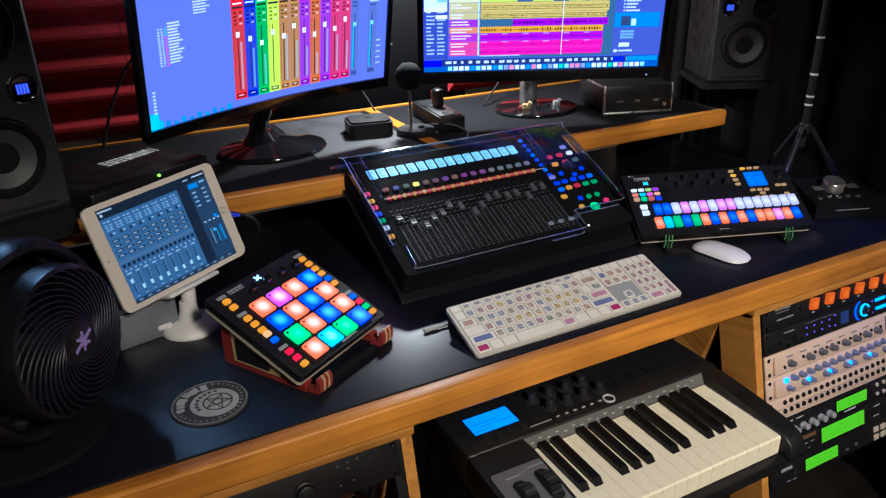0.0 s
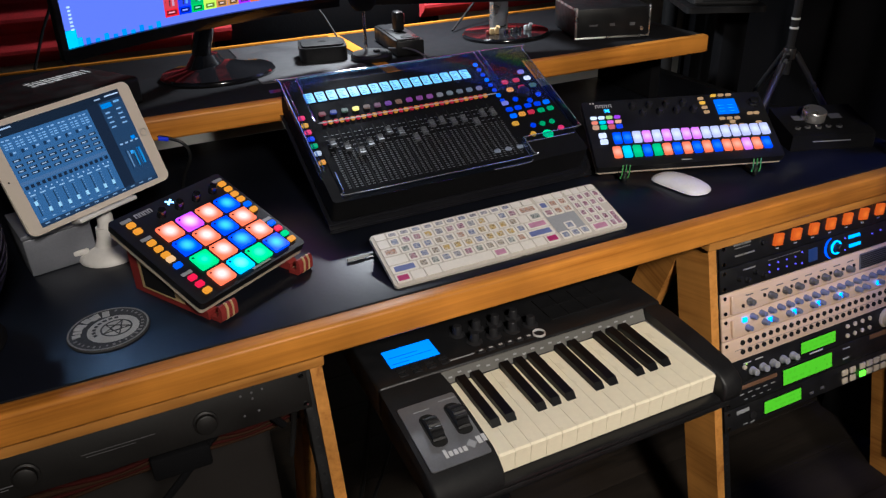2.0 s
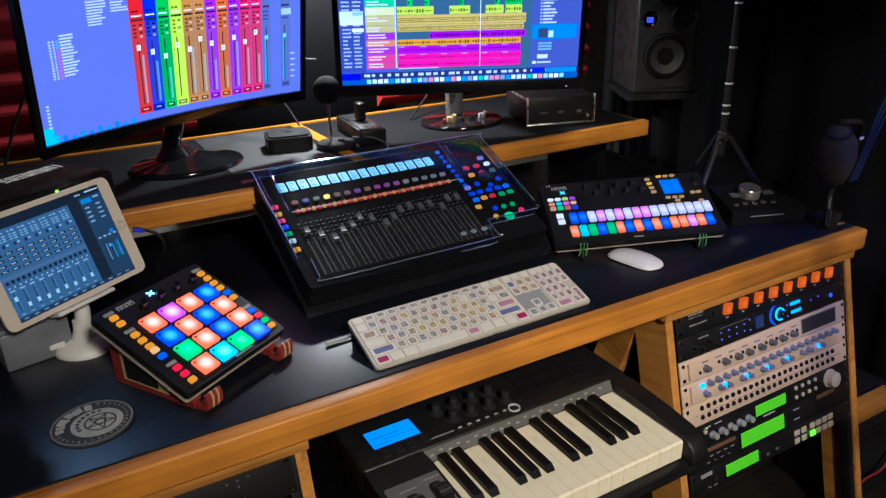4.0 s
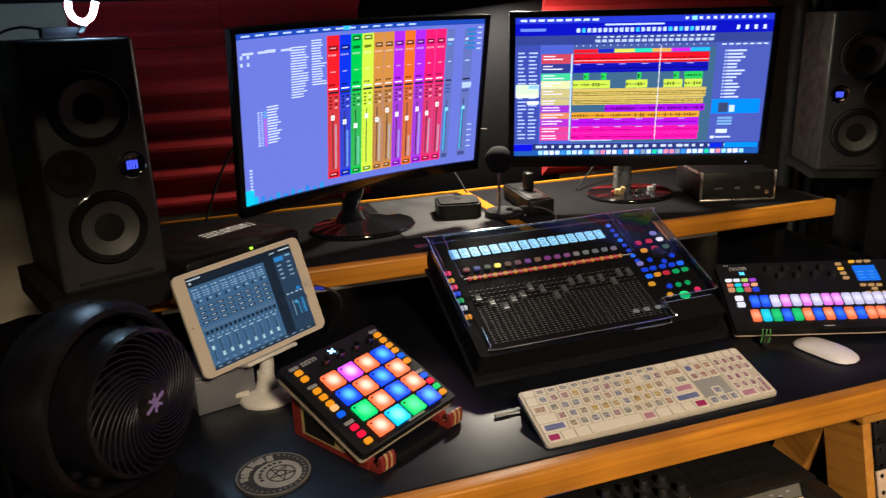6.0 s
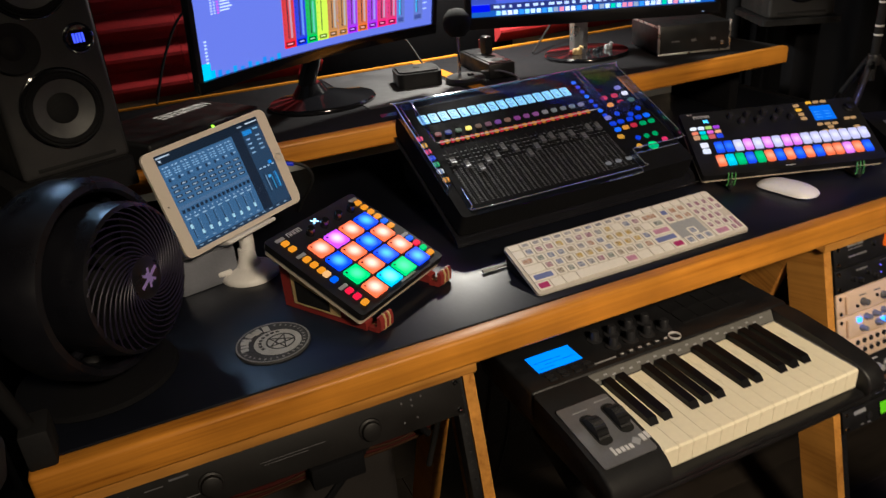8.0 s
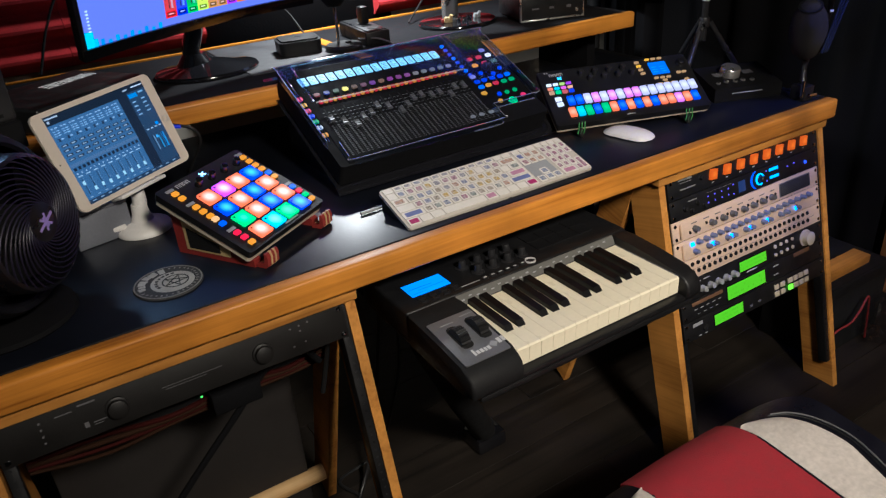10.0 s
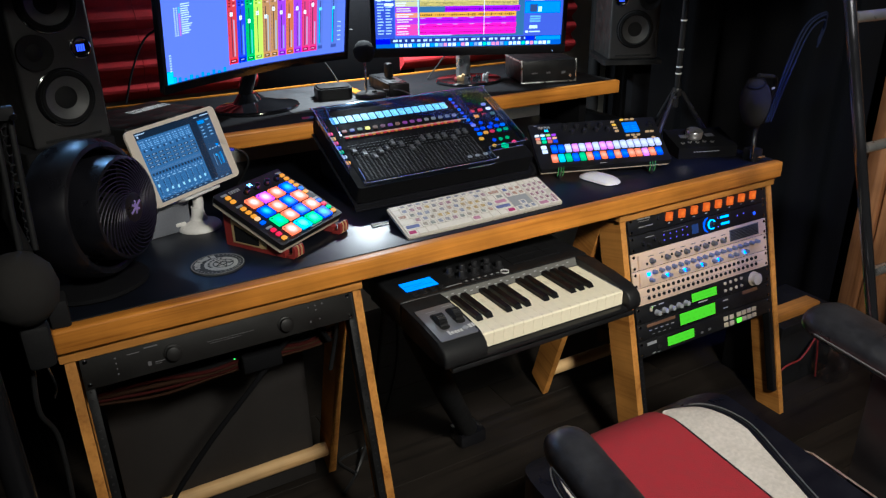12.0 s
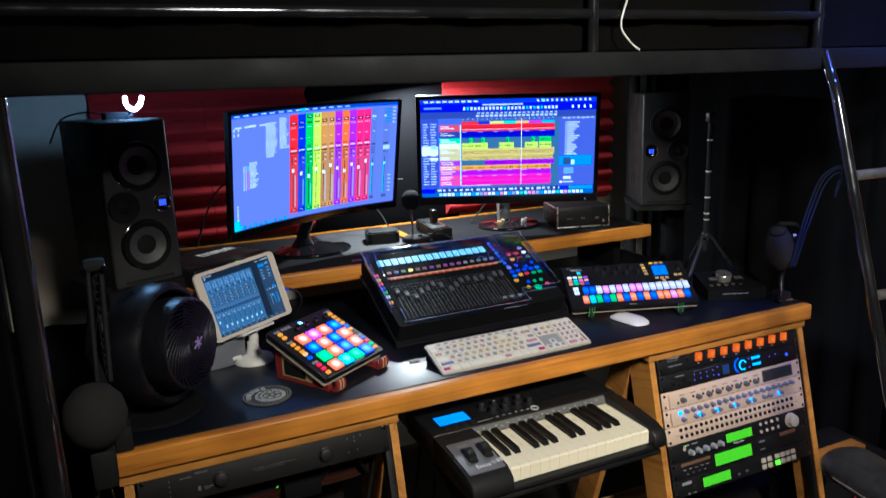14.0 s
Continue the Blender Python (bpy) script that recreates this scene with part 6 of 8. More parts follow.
# ---------------------------------------------------------------- coaster
co = thing("coaster", T(-0.402, 0.130, 0.7602), "round dark slate coaster with a worn pale print", "coaster")
part("disc", lathe(BM(), [(0, 0), (0.0525, 0), (0.0535, 0.0015), (0.0525, 0.004), (0, 0.004)], 64), M["coaster"], co)
part("print_ring", lathe(BM(), [(0.0500, 0.0041), (0.0522, 0.0041), (0.0522, 0.0045), (0.0500, 0.0045)], 64, None, True), M["coasterrim"], co, "dull pale printed rim")
part("printed_field", cyl(BM(), 0.0335, 0.0041, 0.0044, T(0.006, -0.0045), 56), M["coasterprint"], co, "pale printed field")
bm = BM()
for k in range(34):
    a = 10.6 * k
    if not 84 < a < 190:
        box(bm, 0.0425, rng.uniform(0.0455, 0.0475), -0.0015, rng.uniform(0.0005, 0.0018), 0.0041, 0.0044, m=pose(0, 0, 0, 0, 0, a))
tagged(part("print", bm, M["coasterrim"], co, "faint ring of print"), kind="stuff")
for a, w, r0, r1 in ((92, 0.0048, 0.0315, 0.0465), (108, 0.0030, 0.034, 0.047), (117, 0.0034, 0.0325, 0.0455), (130, 0.0052, 0.035, 0.047), (146, 0.0026, 0.033, 0.0465), (157, 0.0050, 0.0345, 0.0462), (171, 0.0030, 0.034, 0.045), (184, 0.0040, 0.0355, 0.046)):
    part("print_letter", box(BM(), r0, r1, -w, w, 0.0041, 0.00448, m=pose(0, 0, 0, 0, 0, a)), M["coasterprint"], co)
for k in range(8):
    a = 82 + 17 * k
    part("print_mark", box(BM(), 0.0245, 0.0292, -0.0026, 0.0026, 0.00455, 0.0048, m=T(0.008, -0.004) @ pose(0, 0, 0, 0, 0, a)), M["coaster"], co)
emb = T(0.010, -0.005, 0)
part("print_ring", lathe(BM(), [(0.0185, 0.0045), (0.0208, 0.0045), (0.0208, 0.0048), (0.0185, 0.0048)], 48, emb, True), M["coaster"], co, "dark printed circle")
part("print_ring", lathe(BM(), [(0.0055, 0.0045), (0.0078, 0.0045), (0.0078, 0.0048), (0.0055, 0.0048)], 28, emb, True), M["coaster"], co, "dark printed circle")
for k in range(5):
    p0, p1 = (Vector((0.0188 * math.cos(q), 0.0188 * math.sin(q), 0.0046)) for q in (radians(63 + 72 * k), radians(63 + 72 * (k + 2))))
    part("star_line", tube(BM(), [p0, p1], 0.0009, 4, 0), M["coaster"], co, m=emb)

# ---------------------------------------------------------------- computer keyboard
KP = pose(-0.0128, 0.0437, 0.7613 + 0.002, 17.9, -0.6, -0.3)
kb = thing("computer_keyboard", KP, "white full-size computer keyboard with picture stickers on its keys", "keyboard")
part("plate", slab(BM(), 0.4187, 0.1149, -0.0045, 0.0, 0.007), M["keyplate"], kb, "grey plate between the keys")
part("edge_band", slab(BM(), 0.4195, 0.1157, -0.0058, -0.0046, 0.007, x=-0.0004, y=-0.0004), M["alu"], kb, "aluminium edge")
part("grey_field", slab(BM(), 0.054, 0.052, 0.0002, 0.0008, 0.001, x=0.2935, y=0.0235), M["midgrey"], kb, "grey plain field")


def picture_sticker(name, color):
    """A small printed picture: pale ground, a coloured blot and dark strokes."""
    m = bpy.data.materials.new(name)
    n, l = nodes_of(m)
    p = n["Principled BSDF"]
    p.inputs["Roughness"].default_value = 0.5
    tc, info, off = n.new("ShaderNodeTexCoord"), n.new("ShaderNodeObjectInfo"), n.new("ShaderNodeVectorMath")
    off.operation = "ADD"
    l.new(tc.outputs["Object"], off.inputs[0])
    l.new(info.outputs["Random"], off.inputs[1])
    pale = tuple(0.45 * c + 0.30 for c in color)
    at = None
    for scale, lo, hi, tint in ((260.0, 0.42, 0.56, color), (420.0, 0.57, 0.62, tuple(0.25 * c for c in color))):
        t, r, mx = n.new("ShaderNodeTexNoise"), n.new("ShaderNodeMapRange"), n.new("ShaderNodeMix")
        t.inputs["Scale"].default_value, t.inputs["Detail"].default_value = scale, 2
        l.new(off.outputs[0], t.inputs["Vector"])
        r.inputs[1].default_value, r.inputs[2].default_value = lo, hi
        l.new(t.outputs[0], r.inputs[0])
        mx.data_type = "RGBA"
        l.new(r.outputs[0], mx.inputs[0])
        if at is None:
            mx.inputs[6].default_value = (*pale, 1)
        else:
            l.new(at, mx.inputs[6])
        mx.inputs[7].default_value = (*tint, 1)
        at = mx.outputs[2]
    l.new(at, p.inputs["Base Color"])
    return m


PASTEL = [picture_sticker("sticker", c) for c in
          ((0.26, 0.26, 0.31), (0.33, 0.28, 0.21), (0.36, 0.20, 0.24), (0.20, 0.23, 0.36), (0.50, 0.36, 0.10), (0.34, 0.17, 0.24), (0.23, 0.26, 0.24), (0.42, 0.25, 0.17), (0.31, 0.14, 0.21), (0.28, 0.28, 0.32))]
MAG = surf("sticker_magenta", (0.36, 0.02, 0.13), 0.5, var=0.3, scale=200, bump=0)
BLU = surf("sticker_blue", (0.13, 0.16, 0.36), 0.5, var=0.3, scale=200, bump=0)
PNK = surf("sticker_pink", (0.46, 0.22, 0.34), 0.5, var=0.3, scale=200, bump=0)
CAPS, STICK = {}, {}


def keycap(x, y, w, h=0.0165, sticker=None):
    key = (round(w, 4), round(h, 4))
    if key not in CAPS:
        bm = BM()
        lo = slab(bm, w, h, 0.0, 0.0018, 0.0018, x=-w / 2, y=-h / 2, seg=2)
        CAPS[key] = to_mesh("keycap", bm, M["key_white"])
    ob = new("keycap", CAPS[key])
    ob.parent = kb
    ob.matrix_basis = T(x + w / 2, y + h / 2, 0.0004)
    if sticker is not None:
        sw, sh = (w - 0.0062, h - 0.0056) if w < 0.025 else (w - 0.010, h - 0.0058)
        k2 = (key, sticker.name)
        if k2 not in STICK:
            STICK[k2] = to_mesh("sticker", slab(BM(), sw, sh, 0.00185, 0.0021, 0.0008, x=-sw / 2, y=-sh / 2, seg=1), sticker)
        s = new("sticker", STICK[k2])
        s.parent = ob


PX = 0.01905
y = 0.006
RH = 0.0186
x0 = 0.0055
# bottom row
for a, w, st in ((0, 0.0235, MAG), (0.0255, 0.0205, None), (0.048, 0.0235, None), (0.0735, 0.089, None), (0.1645, 0.0235, PNK), (0.190, 0.0235, None), (0.2155, 0.0205, None), (0.238, 0.0485, MAG)):
    if w > 0.04 and st is MAG:
        keycap(x0 + a + 0.022, y, 0.0235, sticker=MAG)
        keycap(x0 + a, y, 0.020)
    else:
        keycap(x0 + a, y, w, sticker=st)


def sticker_for(r, k):
    q = rng.random()
    if r == 5:
        return PASTEL[(0, 9, 0, 3)[k % 4]] if k < 12 else None
    if r in (2, 3) and 6 < k < 10:
        return PASTEL[4]
    if q < 0.08:
        return None
    return PASTEL[rng.randrange(8)]


for r, (lead, count, tail) in enumerate(((0.0425, 10, 0.0495), (0.0325, 11, 0.0400), (0.0275, 12, 0.0275), (0.0168, 12, 0.0300)), 1):
    yy = y + RH * r
    keycap(x0, yy, lead, sticker=(BLU if r == 1 else (PASTEL[7] if r == 3 else None)))
    xx = x0 + lead + 0.0022
    for k in range(count):
        keycap(xx, yy, 0.0168, sticker=sticker_for(r, k))
        xx += PX
    wlast = 0.2895 - xx
    if wlast > 0.008:
        keycap(xx, yy, wlast, sticker={1: BLU, 2: PNK, 3: PASTEL[6], 4: PASTEL[7]}[r])
yy = y + RH * 5
for k in range(14):
    keycap(x0 + 0.02035 * k, yy, 0.0180, 0.0125, sticker_for(5, k) if k else None)
# cursor block and number pad
xc = 0.2945
for k in range(3):
    keycap(xc + 0.0187 * k, y, 0.0168, sticker=PASTEL[3])
    keycap(xc + 0.0187 * k, y + RH * 3, 0.0168, sticker=PASTEL[(2, 7, 7)[k]])
    keycap(xc + 0.0187 * k, y + RH * 4, 0.0168, sticker=(BLU, PASTEL[7], PASTEL[7])[k])
    keycap(xc + 0.0187 * k, yy, 0.0168, 0.0125)
keycap(xc + 0.0187, y + RH, 0.0168, sticker=PASTEL[3])
xn = 0.3535
keycap(xn, y, 0.0338, sticker=PNK)
keycap(xn + 0.0362, y, 0.0138, sticker=PASTEL[8])
for r in range(1, 5):
    for k in range(4):
        if r in (1, 2) and k == 3:
            continue
        keycap(xn + 0.0158 * k, y + RH * r, 0.0138, sticker=PASTEL[8] if (r + k) % 5 else PASTEL[5])
keycap(xn + 0.0158 * 3, y, 0.0138, 0.0165 + RH, sticker=PASTEL[8])
for k in range(4):
    keycap(xn + 0.0158 * k, yy, 0.0138, 0.0125)
ks = thing("keyboard_stand", pose(-0.0128, 0.0437, 0.7602, 0, 0, -0.3), "black wedge stand under the computer keyboard", "stand")


def kwedge(bm, u, w):
    g = math.tan(radians(17.9))
    return prism(bm, [(0.002, 0.0), (0.108, 0.0), (0.108, 0.108 * g - 0.0042), (0.016, 0.0008)], u, u + w)


part("wedge", kwedge(BM(), 0.004, 0.41), M["dull"], ks)

# ---------------------------------------------------------------- mouse
mo = thing("computer_mouse", pose(0.605, 0.142, 0.7602, 0, 0, -80), "smooth white wireless mouse on the desk", "mouse")
bm = BM()
nu, nv = 28, 12
grid = []
for i in range(nu + 1):
    t = -1 + 2 * i / nu
    L = t * 0.0590
    hw = 0.0300 * (max(0.0, 1 - abs(t) ** 5.5)) ** 0.5 + 0.0005
    hz = 0.0165 * (max(0.0, 1 - abs(t) ** 2.6)) ** 0.75 * (1 + 0.12 * t) + 0.0035
    ring = []
    for j in range(nv + 1):
        a = math.pi * j / nv
        cx, sz = math.cos(a), math.sin(a)
        ring.append(bm.verts.new((L, hw * cx, 0.003 + (hz - 0.003) * sz ** 0.85)))
    grid.append(ring)
for a, b in zip(grid, grid[1:]):
    for j in range(nv):
        bm.faces.new((a[j], a[j + 1], b[j + 1], b[j]))
    bm.faces.new((a[nv], a[0], b[0], b[nv]))
part("shell", bm, M["white"], mo, "glossy white shell")
part("base", slab(BM(), 0.100, 0.044, 0.0, 0.0038, 0.018, x=-0.05, y=-0.022), M["alu"], mo, "silver base")

pg = thing("cable_plug", pose(-0.050, 0.157, 0.7602, 0, 0, 1), "slim silver grey plug lying beside the white keyboard", "plug")
part("sleeve", tube(BM(), [(0.0, 0, 0.0042), (0.026, 0, 0.0042)], 0.0034, 12, 0), M["midgrey"], pg, "silver grey sleeve")
part("stem", tube(BM(), [(0.0262, 0, 0.0042), (0.058, 0.001, 0.0042)], 0.0026, 10, 0), M["midgrey"], pg)

# ---------------------------------------------------------------- fader controller on its stand
SP = pose(-0.0345, 0.2660, 0.7765, 24.9, 0, 0.4)
st = thing("acrylic_stand", SP, "glossy black sloping stand under the fader controller", "stand")
SW_, SD_ = 0.548, 0.362
bm = BM()
lipp = [(-0.012, -0.0095), (-0.008, -0.004), (0.0, 0.0), (0.012, 0.0016), (0.03, 0.0), (SD_, 0.0), (SD_, -0.0045), (0.03, -0.0045), (0.010, -0.0035), (-0.002, -0.008), (-0.008, -0.0125)]
prism(bm, lipp, -0.010, SW_)
part("panel", bm, M["gloss"], st, "glossy black sheet with a rolled front lip")
sa, ca = math.sin(radians(24.9)), math.cos(radians(24.9))
for u0 in (0.02, SW_ - 0.032):
    def drop(v):
        return -(0.7765 - 0.7604 + v * sa) / ca
    part("cheek", prism(BM(), [(0.03, -0.0047), (0.33, -0.0047), (0.26, drop(0.26)), (0.03, drop(0.03))], u0, u0 + 0.008), M["gloss"], st, "side cheek")

FP = pose(-0.035, 0.238, 0.819, 24.9, 0, 0.6)
fp = thing("fader_controller", FP, "black fader controller with lit displays and buttons under a clear cover", "controller")
part("body", slab(BM(), 0.508, 0.300, -0.046, 0.0, 0.008, x=-0.002, y=0.010), M["matte"], fp, "black case")
part("front_panel", slab(BM(), 0.375, 0.165, 0.0001, 0.0012, 0.003, x=0.018, y=0.018), M["matte"], fp, "matt fader panel")
for k in range(16):
    u_ = 0.0405 + 0.0216 * k
    d = slab(BM(), 0.0172, 0.0255, 0.0, 0.0014, 0.001, x=-0.0086, y=-0.01275, seg=1)
    ob = part("channel_display", d, lit_pad((0.28, 0.62, 0.88), (0.42, 0.78, 0.98), 1.1, 0.014), fp, "lit pale blue display", m=T(u_, 0.2705, 0.0003))
    bars(ob, [(-0.006, -0.009 + 0.005 * r, -0.006 + rng.uniform(0.004, 0.012), -0.0075 + 0.005 * r) for r in range(4)], glow((0.05, 0.22, 0.42), 1.0), "display_lines", 0.0015, 0.0002)
SELC = [(0.16, 0.03, 0.03), (0.03, 0.04, 0.18), (0.06, 0.09, 0.05), (0.95, 0.72, 0.12), (0.14, 0.08, 0.05), (0.16, 0.07, 0.09), (0.16, 0.05, 0.22), (0.20, 0.10, 0.06), (0.22, 0.04, 0.18), (0.20, 0.05, 0.16), (0.22, 0.06, 0.18), (0.20, 0.17, 0.15), (0.16, 0.16, 0.14), (0.14, 0.14, 0.13), (0.14, 0.15, 0.16), (0.18, 0.15, 0.20)]
for k in range(16):
    bm = slab(BM(), 0.0120, 0.0090, 0, 0.0032, 0.0022, x=-0.006, y=-0.0045, seg=2)
    part("select_button", bm, glow(SELC[k], 1.4 if k == 3 else 1.0), fp, "lit select button", m=T(0.0490 + 0.0216 * k, 0.2225, 0.0002))
mute = to_mesh("mute_button", slab(BM(), 0.0078, 0.0082, 0, 0.003, 0.002, x=-0.0039, y=-0.0041, seg=2), glow((0.62, 0.012, 0.03), 0.8))
solo = to_mesh("solo_button", slab(BM(), 0.0078, 0.0082, 0, 0.003, 0.002, x=-0.0039, y=-0.0041, seg=2), glow((0.75, 0.28, 0.02), 0.8))
for k in range(32):
    o = new("solo_button" if k % 2 else "mute_button", solo if k % 2 else mute)
    o.parent = fp
    o.matrix_basis = T(0.0465 + 0.0106 * k, 0.1985, 0.0002)
# pale ink strip drawn as the highlight on the cover step
part("window_highlight", box(BM(), 0.030, 0.392, 0.1865, 0.1878, 0.0130, 0.0142), M["ink"], fp, "pale line for light on the cover step")
caps = [0.143, 0.127, 0.112, 0.127, 0.134, 0.149, 0.140, 0.119, 0.132, 0.147, 0.15, 0.143, 0.145, 0.131, 0.15, 0.148]
slot = to_mesh("fader_slot", box(BM(), -0.0011, 0.0011, 0.030, 0.176, 0.0013, 0.0017), M["gap"])
marks = BM()
for r in range(27):
    if r < 17 or r % 2:
        box(marks, 0.0038, 0.0088, 0.034 + 0.0052 * r, 0.0353 + 0.0052 * r, 0.0013, 0.0016)
        box(marks, -0.0088, -0.0038, 0.034 + 0.0052 * r, 0.0353 + 0.0052 * r, 0.0013, 0.0016)
marks = to_mesh("fader_scale", marks, surf("dim_print", (0.15, 0.155, 0.165), 0.6))
capm = BM()
prism(capm, [(-0.0085, 0.002), (0.0085, 0.002), (0.0078, 0.0075), (0.0025, 0.0055), (0.0, 0.0065), (-0.0025, 0.0055), (-0.0078, 0.0075)], -0.005, 0.005)
capm = to_mesh("fader_cap", capm, surf("fader_cap_grey", (0.085, 0.088, 0.096), 0.45))
for k in range(16):
    for nm, me, y_ in (("fader_slot", slot, 0), ("fader_scale", marks, 0), ("fader_cap", capm, caps[k])):
        o = new(nm, me)
        o.parent = fp
        o.matrix_basis = T(0.0420 + 0.0216 * k, y_, 0)
CC = {"r": (0.55, 0.02, 0.04), "o": (0.75, 0.28, 0.02), "b": (0.01, 0.05, 0.62), "B": (0.02, 0.16, 1.0), "g": (0.01, 0.36, 0.10), "G": (0.03, 0.85, 0.22), "w": (0.9, 0.85, 0.9), "l": (0.22, 0.2, 0.5), "d": (0.06, 0.12, 0.08), "y": (0.70, 0.32, 0.02), "e": (0.55, 0.55, 0.55), "p": (0.8, 0.03, 0.12)}


def fbtn(c, x, y, w=0.0135, h=0.0095, r=0.0025, s=1.0):
    bm = slab(BM(), w, h, 0, 0.0032, r, x=-w / 2, y=-h / 2, seg=3)
    part("button_and_ridge_glow", bm, glow(CC[c], s), fp, "lit button", m=T(x, y, 0.0002))


for c, x, y_ in (("l", 0.484, 0.250), ("r", 0.434, 0.227), ("r", 0.461, 0.228), ("w", 0.488, 0.229), ("o", 0.434, 0.203), ("r", 0.462, 0.205), ("d", 0.489, 0.206), ("l", 0.404, 0.168), ("b", 0.404, 0.149), ("b", 0.424, 0.150), ("b", 0.447, 0.151), ("b", 0.469, 0.151), ("B", 0.490, 0.152), ("B", 0.403, 0.130), ("o", 0.423, 0.131), ("r", 0.444, 0.132), ("g", 0.467, 0.132), ("g", 0.489, 0.133), ("y", 0.396, 0.109)):
    fbtn(c, x, y_)
for c, x, y_ in (("b", 0.431, 0.174), ("b", 0.486, 0.177), ("b", 0.459, 0.164), ("b", 0.429, 0.096), ("g", 0.450, 0.096), ("g", 0.472, 0.097)):
    fbtn(c, x, y_, 0.011, 0.011, 0.0054)
fbtn("y", 0.417, 0.074, 0.011, 0.011, 0.0054)
fbtn("p", 0.481, 0.076, 0.012, 0.011, 0.0054)
fbtn("G", 0.446, 0.067, 0.021, 0.019, 0.009, 1.1)
for c, y_ in zip("poplgew"[:0] + "pypbgeo", (0.220, 0.200, 0.182, 0.164, 0.146, 0.127, 0.104)):
    fbtn(c, 0.0095, y_, 0.012, 0.0095)
for x in (0.326, 0.349, 0.374):
    fbtn("e", x, 0.049, 0.012, 0.007, 0.002, 0.25)
# eight small blue glows imitate blue light reflected in the cover ridge
for k in range(8):
    fbtn("B" if k % 3 == 0 else "b", 0.3985 + 0.0006 * k, 0.292 - 0.0165 * k, 0.0085, 0.0075, 0.002)
part("jog_wheel", knob(BM(), 0.458, 0.190, 0.013, 0.010, n=30), M["black"], fp, "black jog wheel")
# clear dust cover: sheets, and upstanding edges
cv = part("dust_cover", slab(BM(), 0.512, 0.251, 0.0145, 0.0162, 0.006, x=-0.003, y=0.060), M["clear"], fp, "clear plastic dust cover")
cv.visible_shadow = False
c2 = part("cover_flap", slab(BM(), 0.362, 0.0495, 0.0145, 0.0162, 0.004, x=0.018, y=0.010), M["clear"], cv, "clear front flap")
c2.visible_shadow = False
for x0, x1, y0, y1, z0, z1 in ((-0.0048, -0.0032, 0.066, 0.305, 0.0005, 0.0175), (0.5095, 0.5111, 0.066, 0.305, 0.0005, 0.0175), (0.004, 0.505, 0.3115, 0.3131, 0.0005, 0.0175), (0.024, 0.376, 0.0075, 0.0091, 0.0005, 0.017), (0.384, 0.505, 0.0570, 0.0586, 0.0005, 0.017), (0.0165, 0.0179, 0.014, 0.058, 0.0005, 0.017), (0.3805, 0.3819, 0.014, 0.058, 0.0005, 0.017),
                               (0.024, 0.0275, 0.19, 0.308, 0.0163, 0.0225), (0.396, 0.400, 0.19, 0.310, 0.0163, 0.0225), (0.408, 0.4115, 0.19, 0.310, 0.0163, 0.0225), (0.0, 0.0025, 0.07, 0.30, 0.0163, 0.0205)):
    e = part("cover_edge", box(BM(), x0, x1, y0, y1, z0, z1, 0.0006), M["rim"], cv, "shiny clear edge")
    e.visible_shadow = False
# thin metal tubes draw the highlights along the cover's edges
for pts in (((0.018, 0.062, 0.0166), (0.0175, 0.02, 0.0166), (0.024, 0.0085, 0.0166), (0.20, 0.0082, 0.0166), (0.372, 0.0082, 0.0166), (0.381, 0.018, 0.0166), (0.383, 0.05, 0.0166), (0.392, 0.0575, 0.0166), (0.50, 0.0575, 0.0166), (0.5105, 0.066, 0.0166)),
            ((0.30, 0.0075, 0.001), (0.372, 0.0075, 0.001), (0.3815, 0.018, 0.001), (0.3835, 0.05, 0.001), (0.392, 0.0570, 0.001), (0.50, 0.0570, 0.001)),
            ((-0.004, 0.07, 0.0175), (-0.004, 0.18, 0.0175), (-0.004, 0.304, 0.0175), (0.01, 0.313, 0.0175), (0.25, 0.3125, 0.0175), (0.50, 0.3125, 0.0175), (0.5105, 0.30, 0.0175), (0.5105, 0.20, 0.0175), (0.5105, 0.08, 0.0175))):
    e = part("cover_highlight", tube(BM(), pts, 0.0009, 6, 4), M["bead"], cv, "pale line for light along the cover edge")
    e.visible_shadow = False

# ---------------------------------------------------------------- long pad controller
QP = pose(0.48, 0.234, 0.788, 29.1, -1.0, -21.6)
sq = thing("step_controller", QP, "long black controller with two rows of glowing pads", "controller")
part("top_case", slab(BM(), 0.366, 0.172, -0.0139, 0.0, 0.005), M["black"], sq, "black top case")
part("base_tray", slab(BM(), 0.363, 0.169, -0.0208, -0.0141, 0.005, x=0.0015, y=0.0015), M["beige"], sq, "beige bottom tray")
QC = {"w": ((0.50, 0.48, 0.70), (0.85, 0.82, 0.98)), "k": ((0.68, 0.16, 0.72), (0.95, 0.62, 0.98)), "b": ((0.01, 0.06, 0.72), (0.06, 0.25, 0.95)), "o": ((0.88, 0.15, 0.05), (1.0, 0.48, 0.28)), "c": ((0.01, 0.48, 0.68), (0.05, 0.72, 0.85)), "g": ((0.01, 0.42, 0.13), (0.03, 0.62, 0.2))}
NAMES = {"w": "white", "k": "pink", "b": "blue", "o": "orange", "c": "cyan", "g": "green"}
